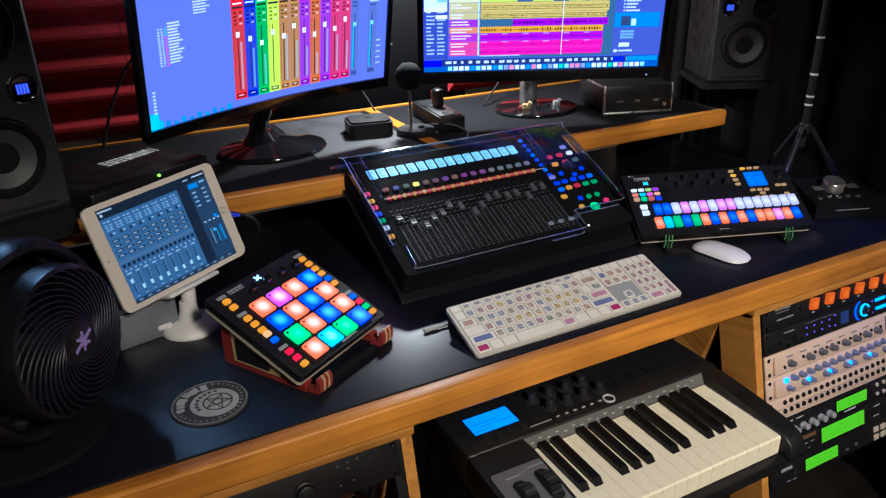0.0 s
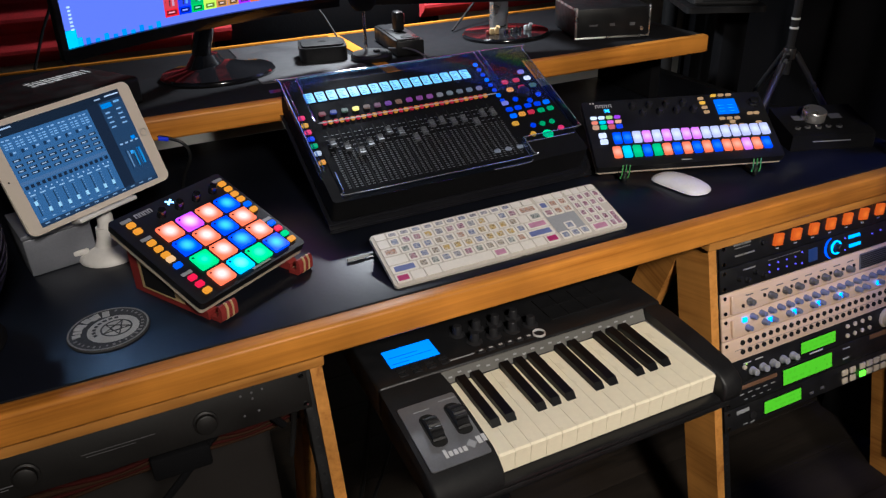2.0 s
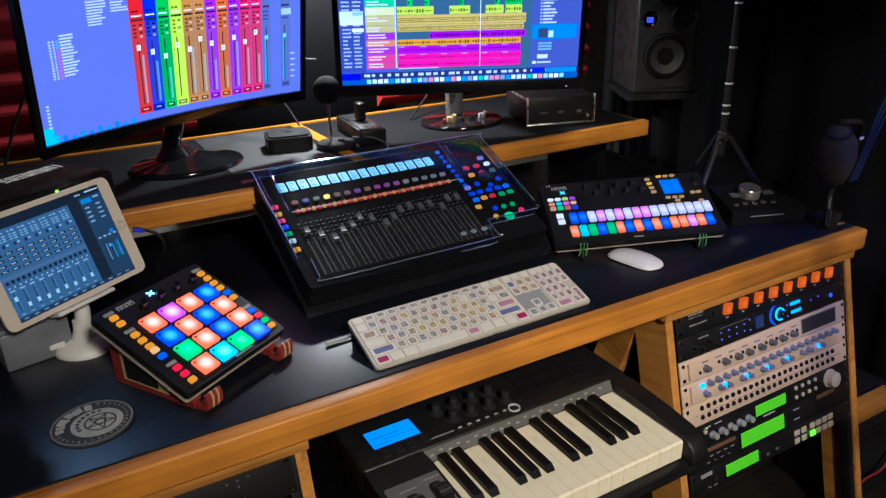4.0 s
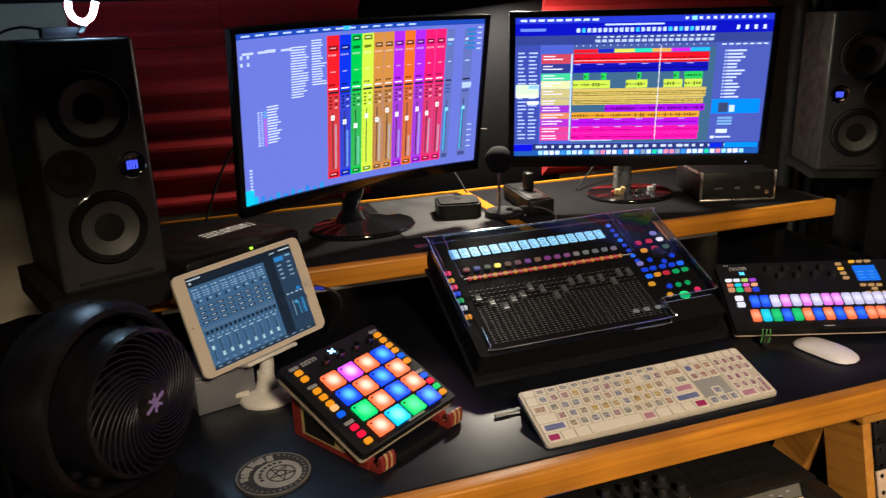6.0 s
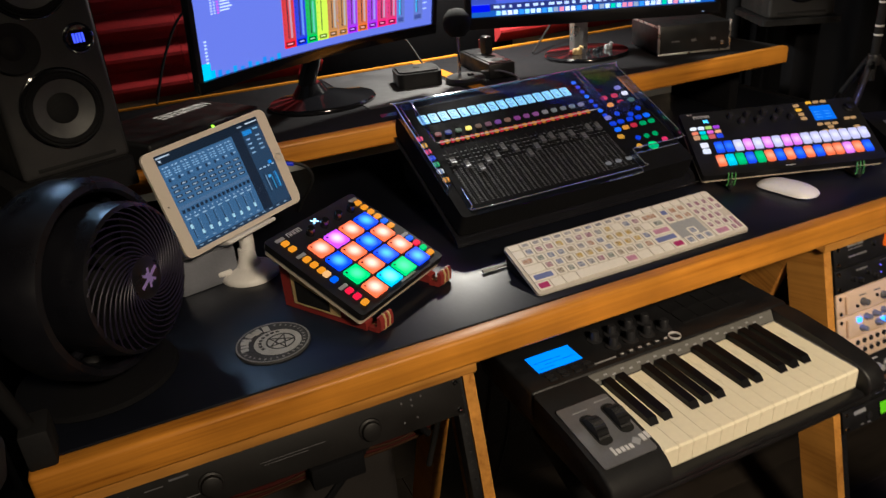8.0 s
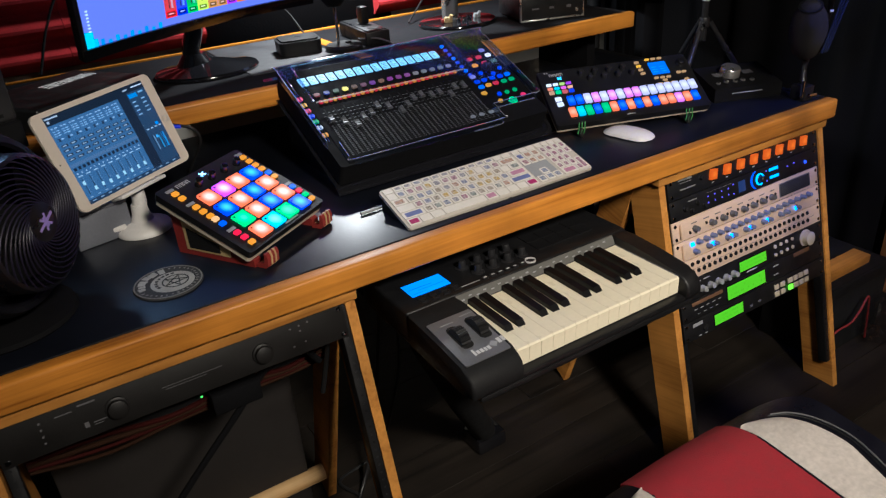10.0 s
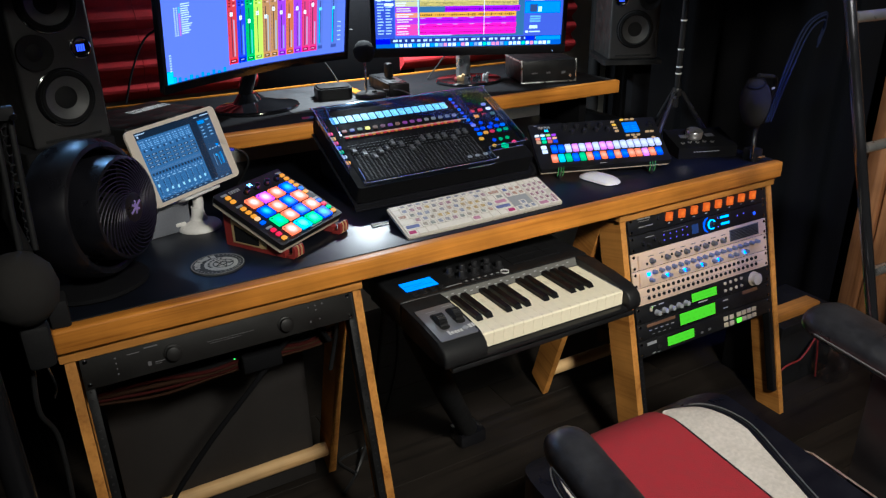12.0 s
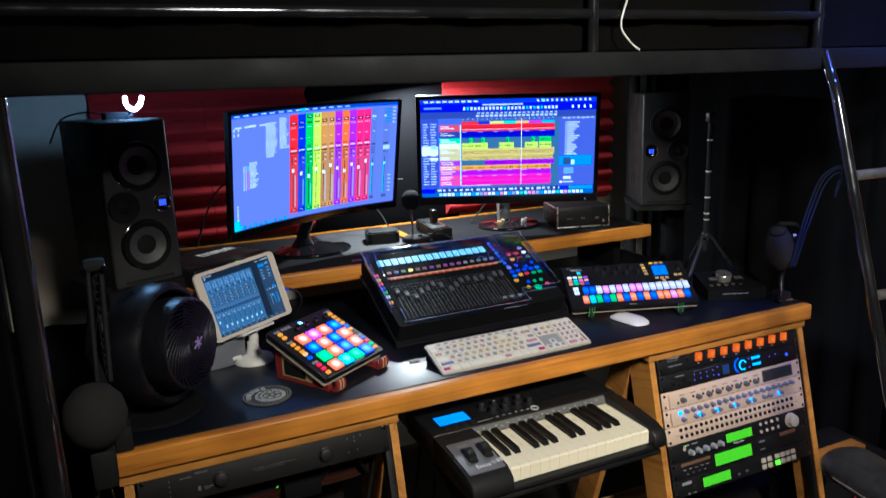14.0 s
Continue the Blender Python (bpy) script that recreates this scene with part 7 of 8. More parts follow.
for r, row in enumerate(("bbwkwkwkkwwwwwww", "ocgbgobobobookob")):
    for k, c in enumerate(row):
        bm = slab(BM(), 0.0158, 0.0275, 0, 0.0035, 0.002, x=-0.0079, y=-0.01375, seg=2)
        part("pad", bm, lit_pad(*QC[c], 1.08, 0.014), sq, "glowing %s pad" % NAMES[c], m=T((0.053 if r == 0 else 0.046) + 0.0196 * k, 0.070 - 0.0355 * r, 0.0002))


def qbtn(col, x, y, w=0.0125, h=0.008, s=1.0):
    bm = slab(BM(), w, h, 0, 0.0025, 0.002, x=-w / 2, y=-h / 2, seg=2)
    part("button", bm, glow(col, s), sq, "small lit button", m=T(x, y, 0.0002))


SM = [[(0.9, 0.9, 0.95), (0.8, 0.85, 0.95), (0.45, 0.65, 0.15), (0.35, 0.05, 0.6)], [(0.85, 0.22, 0.12), (0.02, 0.6, 0.75), (0.75, 0.12, 0.6), (0.85, 0.4, 0.2)], [(0.55, 0.28, 0.15), (0.02, 0.6, 0.2), (0.55, 0.1, 0.1), (0.02, 0.05, 0.6)]]
for r in range(3):
    for k in range(4):
        qbtn(SM[r][k], 0.0165 + 0.0158 * k, 0.126 - 0.0125 * r, 0.0125, 0.007 if r < 2 else 0.010)
qbtn((0.85, 0.82, 0.9), 0.0255, 0.079, 0.015, 0.012)
qbtn((0.8, 0.8, 0.9), 0.0255, 0.063, 0.015, 0.012)
TAN = (0.45, 0.25, 0.10)
for k, c in enumerate((TAN, (0.85, 0.42, 0.03), TAN, TAN)):
    qbtn(c, 0.243 + 0.001 * k, 0.161 - 0.0125 * k, 0.0115, 0.0065)
for k, c in enumerate(((0.85, 0.42, 0.03), TAN, TAN)):
    qbtn(c, 0.271 + 0.0155 * k, 0.1665, 0.0115, 0.0055)
for x, y_ in ((0.272, 0.104), (0.287, 0.1035), (0.302, 0.103), (0.290, 0.094), (0.275, 0.084), (0.290, 0.084), (0.305, 0.0835), (0.331, 0.113), (0.344, 0.113), (0.341, 0.088)):
    qbtn(TAN, x, y_, 0.011, 0.006)
part("display", slab(BM(), 0.043, 0.040, 0.0002, 0.0016, 0.001, x=0.268, y=0.1155, seg=1), glow((0.012, 0.16, 0.78), 1.0), sq, "lit blue display")
bars(sq, [(0.272 + 0.02 * (k % 2), 0.122 + 0.008 * (k // 2), 0.284 + 0.02 * (k % 2), 0.1235 + 0.008 * (k // 2)) for k in range(6)], glow((0.10, 0.38, 0.95), 1.0), "display_lines", 0.0017, 0.0002)
first = None
for k in range(8):
    mm = T(0.100 + 0.0172 * k, 0.148 - 0.018 * (k % 2), 0.0002)
    if first is None:
        first = part("encoder", lathe(BM(), [(0, 0), (0.0062, 0), (0.006, 0.011), (0.005, 0.0132), (0, 0.0135)], 18), M["encoder"], sq, "black knob", m=mm)
    else:
        again(first, mm)
part("wheel", knob(BM(), 0.347, 0.142, 0.0115, 0.010, n=26), M["black"], sq, "black wheel")
for k in range(4):
    ex = 0.026 + 0.0088 * k
    bars(sq, [(ex, 0.153, ex + 0.0014, 0.161), (ex + 0.0050, 0.153, ex + 0.0064, 0.161), (ex + 0.0014, 0.1596, ex + 0.0050, 0.161)], M["ink"], "emblem", 0.0003)
bars(sq, [(0.016, 0.165, 0.019, 0.168), (0.022, 0.165, 0.025, 0.168)], M["ink"], "marks", 0.0003)
bm = BM()
for sx in (-1, 1):
    box(bm, -0.006, 0.006, -0.0015, 0.0015, 0.0003, 0.0008, m=T(0.0475, 0.1445) @ pose(0, 0, 0, 0, 0, 38 * sx))
part("lit_emblem", bm, glow((0.1, 0.55, 1.0), 2.0), sq, "glowing blue emblem")
part("print", box(BM(), 0.165, 0.185, 0.006, 0.0085, 0.0001, 0.0004), M["midgrey"], sq)
qs = thing("controller_stand", pose(0.48, 0.234, 0.7602, 0, 0, -21.6), "black wire stand with green rubber bands under the long controller", "stand")
for ux in (0.05, 0.305):
    bm = tube(BM(), [(ux, -0.010, 0.022), (ux, -0.012, 0.006), (ux, 0.0, 0.0045), (ux, 0.10, 0.0045), (ux, 0.145, 0.006), (ux, 0.145, 0.070)], 0.0042, 10)
    part("wire_foot", bm, M["black"], qs, "black foot")
    for dx in (-0.007, 0.0, 0.007):
        bm = tube(BM(), [(ux + dx + 0.006, -0.001, 0.032), (ux + dx + 0.004, -0.006, 0.025), (ux + dx + 0.001, -0.0135, 0.018), (ux + dx - 0.002, -0.0145, 0.010)], 0.0014, 8)
        part("rubber_band", bm, M["greenband"], qs, "green rubber band")

# ---------------------------------------------------------------- monitor controller with a silver dial
dc = thing("volume_controller", pose(0.922, 0.172, 0.7602, 0, 0, -21), "black desktop controller with a large silver dial", "controller")
part("case", prism(BM(), [(0, 0), (0.115, 0), (0.115, 0.058), (0.0, 0.032)], 0, 0.178), M["matte"], dc)
tilt = pose(0, 0, 0.0322, 12.8, 0, 0)
part("dial", lathe(BM(), [(0, 0), (0.0245, 0), (0.0242, 0.018), (0.0222, 0.0205), (0, 0.0207)], 48), M["alu"], dc, "large silver dial", m=tilt @ T(0.072, 0.066, 0.0002))
for x, y_ in ((0.030, 0.060), (0.110, 0.062)):
    part("display", slab(BM(), 0.026, 0.018, 0.0001, 0.0008, 0.001, x=x, y=y_), M["grey"], dc, "dark display", m=tilt)
part("strip", box(BM(), 0.075, 0.115, 0.094, 0.099, 0.0001, 0.0008), M["midgrey"], dc, "grey strip", m=tilt)
for k in range(5):
    kk = part("small_knob", lathe(BM(), [(0.0038, 0.0005), (0.0056, 0.0005), (0.0056, 0.0035), (0.0038, 0.0042)], 22, None, True), M["alu"], dc, "bright ringed knob", m=tilt @ T(0.022 + 0.0225 * k, 0.028 + 0.003 * (k % 2), 0))
    part("cap", cyl(BM(), 0.0037, 0.0003, 0.005, n=16), M["black"], kk)
part("front_line", box(BM(), 0.045, 0.125, -0.0012, 0.0, 0.018, 0.0196), M["midgrey"], dc, "grey front line")

# ---------------------------------------------------------------- fan
FM = pose(-0.546, 0.10, 0.923, 86, 0, 52)
fan = thing("desk_fan", FM, "black air circulator fan with a spiral grill on the desk", "fan")
part("outer_ring", lathe(BM(), [(0.108, -0.045), (0.112, -0.040), (0.120, -0.041), (0.127, -0.055), (0.127, -0.098), (0.119, -0.122), (0.100, -0.134), (0.0, -0.146), (0.0, -0.142), (0.098, -0.130), (0.110, -0.115), (0.115, -0.095), (0.113, -0.06), (0.109, -0.046)], 72), M["fan"], fan, "black outer duct ring")
part("inner_duct", lathe(BM(), [(0.088, 0.0), (0.093, -0.002), (0.095, -0.012), (0.096, -0.05), (0.090, -0.09), (0.083, -0.12), (0.078, -0.12), (0.085, -0.09), (0.091, -0.05), (0.089, -0.012)], 64, None, True), M["fan"], fan, "glossy black inner duct")
bm = BM()
nb = 30
for k in range(nb):
    pts = []
    for i in range(13):
        t = i / 12
        r = 0.027 + (0.090 - 0.027) * t
        a = 2 * math.pi * k / nb + 1.85 * t ** 0.8
        pts.append((r * math.cos(a), r * math.sin(a), 0.010 * (1 - t * t) - 0.001))
    tube(bm, pts, 0.0011, 6, 0)
part("grill", bm, M["wire"], fan, "spiral wire grill")
hb = part("hub", lathe(BM(), [(0.0, 0.013), (0.020, 0.012), (0.0275, 0.009), (0.028, 0.004), (0.0, 0.004)], 40), M["fan"], fan, "round hub cap")
bm = BM()
box(bm, -0.0185, 0.0185, -0.0021, 0.0021, 0.0125, 0.0132)
for a, reach in ((58, 0.0125), (122, 0.0125), (90, 0.008)):
    box(bm, -reach, reach, -0.0017, 0.0017, 0.0126, 0.0131, m=pose(0, 0, 0, 0, 0, a))
# emblem's violet raised to carry the glow on the hub
part("emblem", bm, surf("violet_emblem", (0.34, 0.25, 0.66), 0.45), hb, "violet emblem with the hub's glow in its colour", m=pose(0, 0, 0, 0, 0, 25))
for k in range(5):
    bm = BM()
    a = 2 * math.pi * k / 5 + 0.3
    vs = []
    for i in range(7):
        t = i / 6
        r = 0.025 + 0.055 * t
        w0, w1 = a + 0.1 - 0.2 * t, a + 0.75 + 0.1 * t
        vs.append([bm.verts.new((r * math.cos(w), r * math.sin(w), z)) for w, z in ((w0, -0.055), ((w0 + w1) / 2, -0.04), (w1, -0.028))])
    for p_, q_ in zip(vs, vs[1:]):
        for j in range(2):
            bm.faces.new((p_[j], p_[j + 1], q_[j + 1], q_[j]))
    bmesh.ops.solidify(bm, geom=bm.faces[:], thickness=0.002)
    part("blade", bm, M["dull"], fan, "dark fan blade at rest")
part("motor", lathe(BM(), [(0, -0.02), (0.026, -0.022), (0.03, -0.06), (0.034, -0.11), (0.02, -0.135), (0, -0.137)], 30), M["dull"], fan)
for k in range(4):
    a = radians(45 + 90 * k)
    part("strut", tube(BM(), [(0.090 * math.cos(a), 0.090 * math.sin(a), -0.06), (0.119 * math.cos(a), 0.119 * math.sin(a), -0.09)], 0.006, 8, 0), M["fan"], fan)
rel = FM.inverted()
bm = lathe(BM(), [(0, 0.7603), (0.096, 0.7603), (0.100, 0.764), (0.097, 0.770), (0.06, 0.780), (0.0, 0.782)], 48)
bmesh.ops.transform(bm, matrix=rel @ T(-0.632, 0.172, 0) @ Matrix.Diagonal((1.05, 1.0, 1, 1)), verts=bm.verts)
part("base", bm, M["matte"], fan, "round black base")
bm = tube(BM(), [(-0.632, 0.172, 0.775), (-0.632, 0.172, 0.815)], 0.035, 18, 0)
bmesh.ops.transform(bm, matrix=rel, verts=bm.verts)
part("pedestal", bm, M["fan"], fan)

# ---------------------------------------------------------------- music keyboard under the desk
ax = thing("music_keyboard", T(0, 0, 0.600), "black and grey 25-key music keyboard pulled out under the desk", "music keyboard")
PT = 0.0655
part("body", box(BM(), -0.080, 0.382, -0.232, 0.12, 0.0, 0.0115, 0.004), M["black"], ax, "black lower case")


def end_block(name, x0, x1, mt, label):
    """A rounded end block: high at the back, sloping and rolling over at the front."""
    prof = [(-0.048, 0.001), (-0.048, 0.0635), (-0.075, 0.0625), (-0.150, 0.0575), (-0.205, 0.0505), (-0.222, 0.046), (-0.233, 0.037), (-0.238, 0.024), (-0.238, 0.012), (-0.233, 0.004), (-0.20, 0.001)]
    bm = prism(BM(), prof, x0, x1)
    bmesh.ops.bevel(bm, geom=[e for e in bm.edges if abs(e.verts[0].co.x - e.verts[1].co.x) < 1e-6], offset=0.005, segments=3, affect="EDGES", profile=0.5)
    return part(name, bm, mt, ax, label)


end_block("left_block", -0.083, 0.0140, M["dull"], "black rounded end block")
end_block("right_block", 0.3755, 0.411, M["black"], "rounded black end block")
part("control_panel", box(BM(), -0.083, 0.413, -0.0475, 0.12, 0.0118, PT, 0.005, seg=3), M["black"], ax, "black control panel")
PLATE = pose(-0.070, -0.2115, 0.0508, math.degrees(math.atan2(0.0148, 0.134)), 0, 0)
plate = part("grey_plate", slab(BM(), 0.084, 0.115, 0.0, 0.0016, 0.004, x=-0.006), M["panelgrey"], ax, "satin grey wheel plate", m=PLATE)
part("chrome_band", box(BM(), 0.3738, 0.3750, -0.214, -0.05, 0.012, 0.0470), M["grey"], ax)
wk = BM()
prism(wk, [(-0.217, 0.014), (-0.217, 0.043), (-0.2145, 0.0455), (-0.0590, 0.0455), (-0.0590, 0.014)], 0.0, 0.0235)
wk = to_mesh("white_key", wk, M["ivory"])
for k in range(15):
    o = new("white_key", wk)
    o.parent = ax
    o.matrix_basis = T(0.0148 + 0.02395 * k, 0, 0)
bk = BM()
prism(bk, [(-0.169, 0.0462), (-0.161, 0.0545), (-0.0590, 0.0560), (-0.0590, 0.0462)], -0.0071, 0.0071)
bk = to_mesh("black_key", bk, M["blackkey"])
for k in range(14):
    if k % 7 in (0, 1, 3, 4, 5):
        o = new("black_key", bk)
        o.parent = ax
        o.matrix_basis = T(0.0148 + 0.02395 * (k + 1) - 0.0004, 0, 0)
part("key_strip", prism(BM(), [(-0.0580, 0.0465), (-0.0495, 0.0630), (-0.0480, 0.0630), (-0.0480, 0.0465)], 0.0125, 0.3750), M["stripgrey"], ax, "grey strip with small print")
STRIP = pose(0, -0.0580, 0.0465, math.degrees(math.atan2(0.0165, 0.0085)), 0, 0)
bm = BM()
for k in range(22):
    box(bm, 0.022 + 0.0155 * k, 0.028 + 0.0155 * k, 0.007 + 0.004 * (k % 2), 0.0095 + 0.004 * (k % 2), 0.0002, 0.0005)
part("print", bm, M["midgrey"], ax, m=STRIP)
part("display", box(BM(), -0.049, 0.029, -0.011, 0.031, PT + 0.0001, PT + 0.0016, 0.0006), lit_pad((0.004, 0.20, 0.92), (0.006, 0.32, 1.0), 1.4, 0.10), ax, "lit blue display", m=Matrix())
bars(ax, [(-0.045, 0.010, 0.002, 0.0115), (-0.03, 0.002, 0.022, 0.0032), (-0.046, -0.006, -0.018, -0.0048)], glow((0.0, 0.12, 0.65), 1.0), "display_lines", PT + 0.0017, 0.0002)
first = None
for x, y_ in [(0.074 + 0.0330 * k, 0.022) for k in range(4)] + [(0.089 + 0.0330 * k, -0.007) for k in range(4)]:
    mm = T(x, y_, PT)
    if first is None:
        first = part("encoder", lathe(BM(), [(0, 0), (0.0112, 0), (0.0125, 0.0006), (0.0125, 0.0016), (0.0108, 0.0018), (0.0078, 0.003), (0.0068, 0.015), (0.0056, 0.017), (0, 0.0172)], 24), M["encoder"], ax, "black knob", m=mm)
    else:
        again(first, mm)
first = None
for k in range(6):
    mm = T(0.086 + 0.0165 * k, -0.034, PT)
    if first is None:
        first = part("transport_button", slab(BM(), 0.013, 0.009, 0, 0.003, 0.003, x=-0.0065, y=-0.0045, seg=3), M["encoder"], ax, "black transport button", m=mm)
    else:
        again(first, mm)
bars(ax, [(0.083 + 0.0165 * k, -0.0358, 0.089 + 0.0165 * k, -0.0328) for k in range(6)], M["ink"], "transport_marks", PT + 0.0031, 0.0003)
part("record_ring", lathe(BM(), [(0.0085, 0), (0.0102, 0), (0.0102, 0.003), (0.0085, 0.003)], 28, T(0.187, -0.034, PT), True), M["ink"], ax, "white ring round a button")
part("pitch_marks", box(BM(), 0.028, 0.075, -0.034, -0.0315, PT + 0.0001, PT + 0.0005), M["midgrey"], ax)
first = None
for k in range(8):
    mm = T(-0.045 + 0.022 * (k % 4), -0.026 - 0.011 * (k // 4), PT)
    if first is None:
        first = part("edit_button", slab(BM(), 0.013, 0.007, 0.0001, 0.0025, 0.002), M["encoder"], ax, m=mm)
    else:
        again(first, mm)
first = None
for k in range(8):
    mm = T(0.225 + 0.034 * (k % 4), -0.012 + 0.034 * (k // 4), PT)
    if first is None:
        first = part("pad_key", slab(BM(), 0.0325, 0.0325, 0.0001, 0.0022, 0.003), M["black"], ax, "black drum pad", m=mm)
    else:
        again(first, mm)
for x, y_ in ((0.024, 0.062), (0.063, 0.068)):
    part("wheel_slot", slab(BM(), 0.022, 0.058, 0.0017, 0.0021, 0.009, x=x - 0.011, y=y_ - 0.029), M["gap"], plate)
    rib = BM()
    prof = [(0.0205 + (0.0016 if q % 2 else 0.0), q) for q in range(48)]
    ring_ = [[rib.verts.new((xx, r * math.cos(2 * math.pi * q / 48), r * math.sin(2 * math.pi * q / 48))) for r, q in prof] for xx in (-0.0085, 0.0085)]
    for q in range(48):
        rib.faces.new((ring_[0][q], ring_[0][(q + 1) % 48], ring_[1][(q + 1) % 48], ring_[1][q]))
    rib.faces.new(ring_[0][::-1])
    rib.faces.new(ring_[1])
    part("wheel", rib, M["black"], plate, "ribbed black wheel", m=T(x, y_, -0.004))
bars(plate, [(0.012, 0.099, 0.036, 0.1006), (0.052, 0.105, 0.076, 0.1066)], M["midgrey"], "print", 0.0017, 0.0003)
bars(plate, [(0.020, 0.013, 0.024, 0.027), (0.026, 0.014, 0.031, 0.022), (0.033, 0.014, 0.038, 0.022), (0.040, 0.014, 0.044, 0.022), (0.046, 0.014, 0.051, 0.022), (0.0685, 0.018, 0.0745, 0.030), (0.0765, 0.019, 0.0815, 0.031)], M["ink"], "emblem", 0.0017, 0.0004)
part("emblem_tile", box(BM(), -0.0055, 0.0055, -0.0055, 0.0055, 0.0017, 0.0022), M["midgrey"], plate, m=T(0.060, 0.022) @ pose(0, 0, 0, 0, 0, 45))

ty = thing("keyboard_tray", T(0, 0, 0), "black tray and leg carrying the music keyboard", "tray")
part("tray_plate", box(BM(), -0.06, 0.405, -0.225, 0.30, 0.582, 0.5935, 0.003), M["black"], ty)
for x in (0.05, 0.34):
    part("runner", box(BM(), x, x + 0.03, 0.02, 0.30, 0.600 + 0.1, 0.713, 0.002), M["dull"], ty)
    part("hanger", box(BM(), x, x + 0.03, 0.27, 0.30, 0.5938, 0.6998, 0.002), M["dull"], ty)
part("leg", tube(BM(), [(-0.04, -0.03, 0.581), (0.09, 0.08, 0.32), (0.245, 0.235, 0.040)], 0.030, 12, 0), M["dull"], ty, "black slanting leg")
part("foot", box(BM(), 0.205, 0.290, 0.20, 0.275, 0.0, 0.045, 0.008), M["gloss"], ty, "glossy black foot")

# ---------------------------------------------------------------- stands and microphones
tr_ = thing("mini_tripod", T(1.080, 0.352, 0.7602), "small black tripod stand with silver bands on its pole", "tripod")
part("pole", tube(BM(), [(0, 0, 0.10), (0, 0, 0.515)], 0.0085, 12, 0), M["dull"], tr_)
for z in (0.459, 0.36, 0.276, 0.224, 0.204):
    part("band", cyl(BM(), 0.0094, z - 0.0021, z + 0.0021, n=16), M["bandsilver"], tr_, "silver band")
part("hub", cyl(BM(), 0.014, 0.135, 0.160, n=18, bevel=0.003), M["encoder"], tr_)
for dx, dy in ((-0.115, -0.040), (0.100, -0.055), (0.02, 0.110)):
    part("leg", tube(BM(), [(dx * 0.12, dy * 0.12, 0.148), (dx, dy, 0.006)], 0.0075, 10, 0), M["encoder"], tr_)
    part("rubber_foot", cyl(BM(), 0.008, 0.0, 0.012, T(dx, dy), 12), M["dull"], tr_)
part("knob", tube(BM(), [(-0.012, -0.008, 0.145), (-0.032, -0.022, 0.138)], 0.006, 10, 0), M["chrome"], tr_, "tightening knob")
part("head", box(BM(), -0.016, 0.012, -0.010, 0.010, 0.515, 0.545, 0.004), M["black"], tr_)

bmR = thing("boom_microphone", T(1.090, 0.055, 0.7602), "black microphone on a desk arm clamped by the desk end", "microphone", "microphones")
part("clamp", box(BM(), -0.018, 0.018, -0.02, 0.02, 0.0, 0.035, 0.004), M["black"], bmR)
part("screw", tube(BM(), [(-0.024, -0.015, 0.012), (-0.024, -0.015, 0.050)], 0.004, 8, 0), M["chrome"], bmR)
part("screw", tube(BM(), [(-0.010, -0.026, 0.016), (0.016, -0.026, 0.014)], 0.0035, 8, 0), M["chrome"], bmR)
part("arm", tube(BM(), [(0, 0, 0.03), (0.012, 0.01, 0.09), (0.024, -0.02, 0.20)], 0.007, 10), M["black"], bmR)
part("upper_arm", tube(BM(), [(0.024, -0.02, 0.20), (0.004, -0.03, 0.236), (-0.062, -0.03, 0.248)], 0.006, 10), M["dull"], bmR)
part("capsule", lathe(BM(), [(0, -0.062), (0.020, -0.058), (0.036, -0.044), (0.045, -0.018), (0.046, 0.004), (0.041, 0.030), (0.028, 0.050), (0.012, 0.059), (0, 0.061)], 36), M["softfoam"], bmR, "dark foam covered microphone", m=T(-0.046, -0.02, 0.172) @ pose(0, 0, 0, 12, -24, 0) @ Matrix.Diagonal((0.88, 0.88, 1.22, 1)))
part("mount_ring", lathe(BM(), [(0.020, 0.050), (0.025, 0.050), (0.025, 0.066), (0.020, 0.066)], 28, None, True), M["black"], bmR, m=T(-0.046, -0.02, 0.172) @ pose(0, 0, 0, 12, -24, 0))
part("tag", box(BM(), -0.045, -0.033, -0.064, -0.062, 0.215, 0.220), M["ink"], bmR, "small pale tag")
for dz, dx in ((0.0, 0.0), (-0.012, 0.010), (0.006, -0.010)):
    cable([(1.062 + dx, 0.0, 0.885), (1.068 + dx, -0.012, 0.95), (1.080 + dx, -0.02, 1.02 + dz), (1.117 + dx, -0.03, 1.126 + dz), (1.165, -0.04, 1.158 + dz), (1.190, -0.03, 1.135 + dz), (1.186, -0.02, 1.085 + dz)], 0.0028, "bluecable", "dark cable looping up beside the ladder, blue light in its colour")

bmL = thing("boom_microphone", T(-0.70, -0.03, 0.7602), "black microphone with a round foam cover on a spring arm", "microphone", "microphones")
part("clamp", box(BM(), -0.012, 0.02, 0.035, 0.085, 0.0, 0.05, 0.004), M["dull"], bmL)
part("lower_arm", tube(BM(), [(-0.002, 0.06, 0.045), (-0.03, 0.02, 0.22), (0.005, -0.052, 0.385)], 0.009, 10, 0), M["dull"], bmL)
for dx in (-0.011, 0.009):
    part("arm_rod", tube(BM(), [(dx, -0.055, 0.39), (dx - 0.008, -0.11, 0.20)], 0.0042, 10, 0), M["dull"], bmL, "dark arm rod")
part("spring", tube(BM(), [(-0.002 + 0.004 * math.cos(k * 1.3), -0.06 - 0.045 * k / 60, 0.37 - 0.16 * k / 60 + 0.004 * math.sin(k * 1.3)) for k in range(61)], 0.0012, 5, 0), M["dull"], bmL, "arm spring")
part("joint", box(BM(), -0.018, 0.016, -0.066, -0.047, 0.378, 0.398, 0.004), M["dull"], bmL)
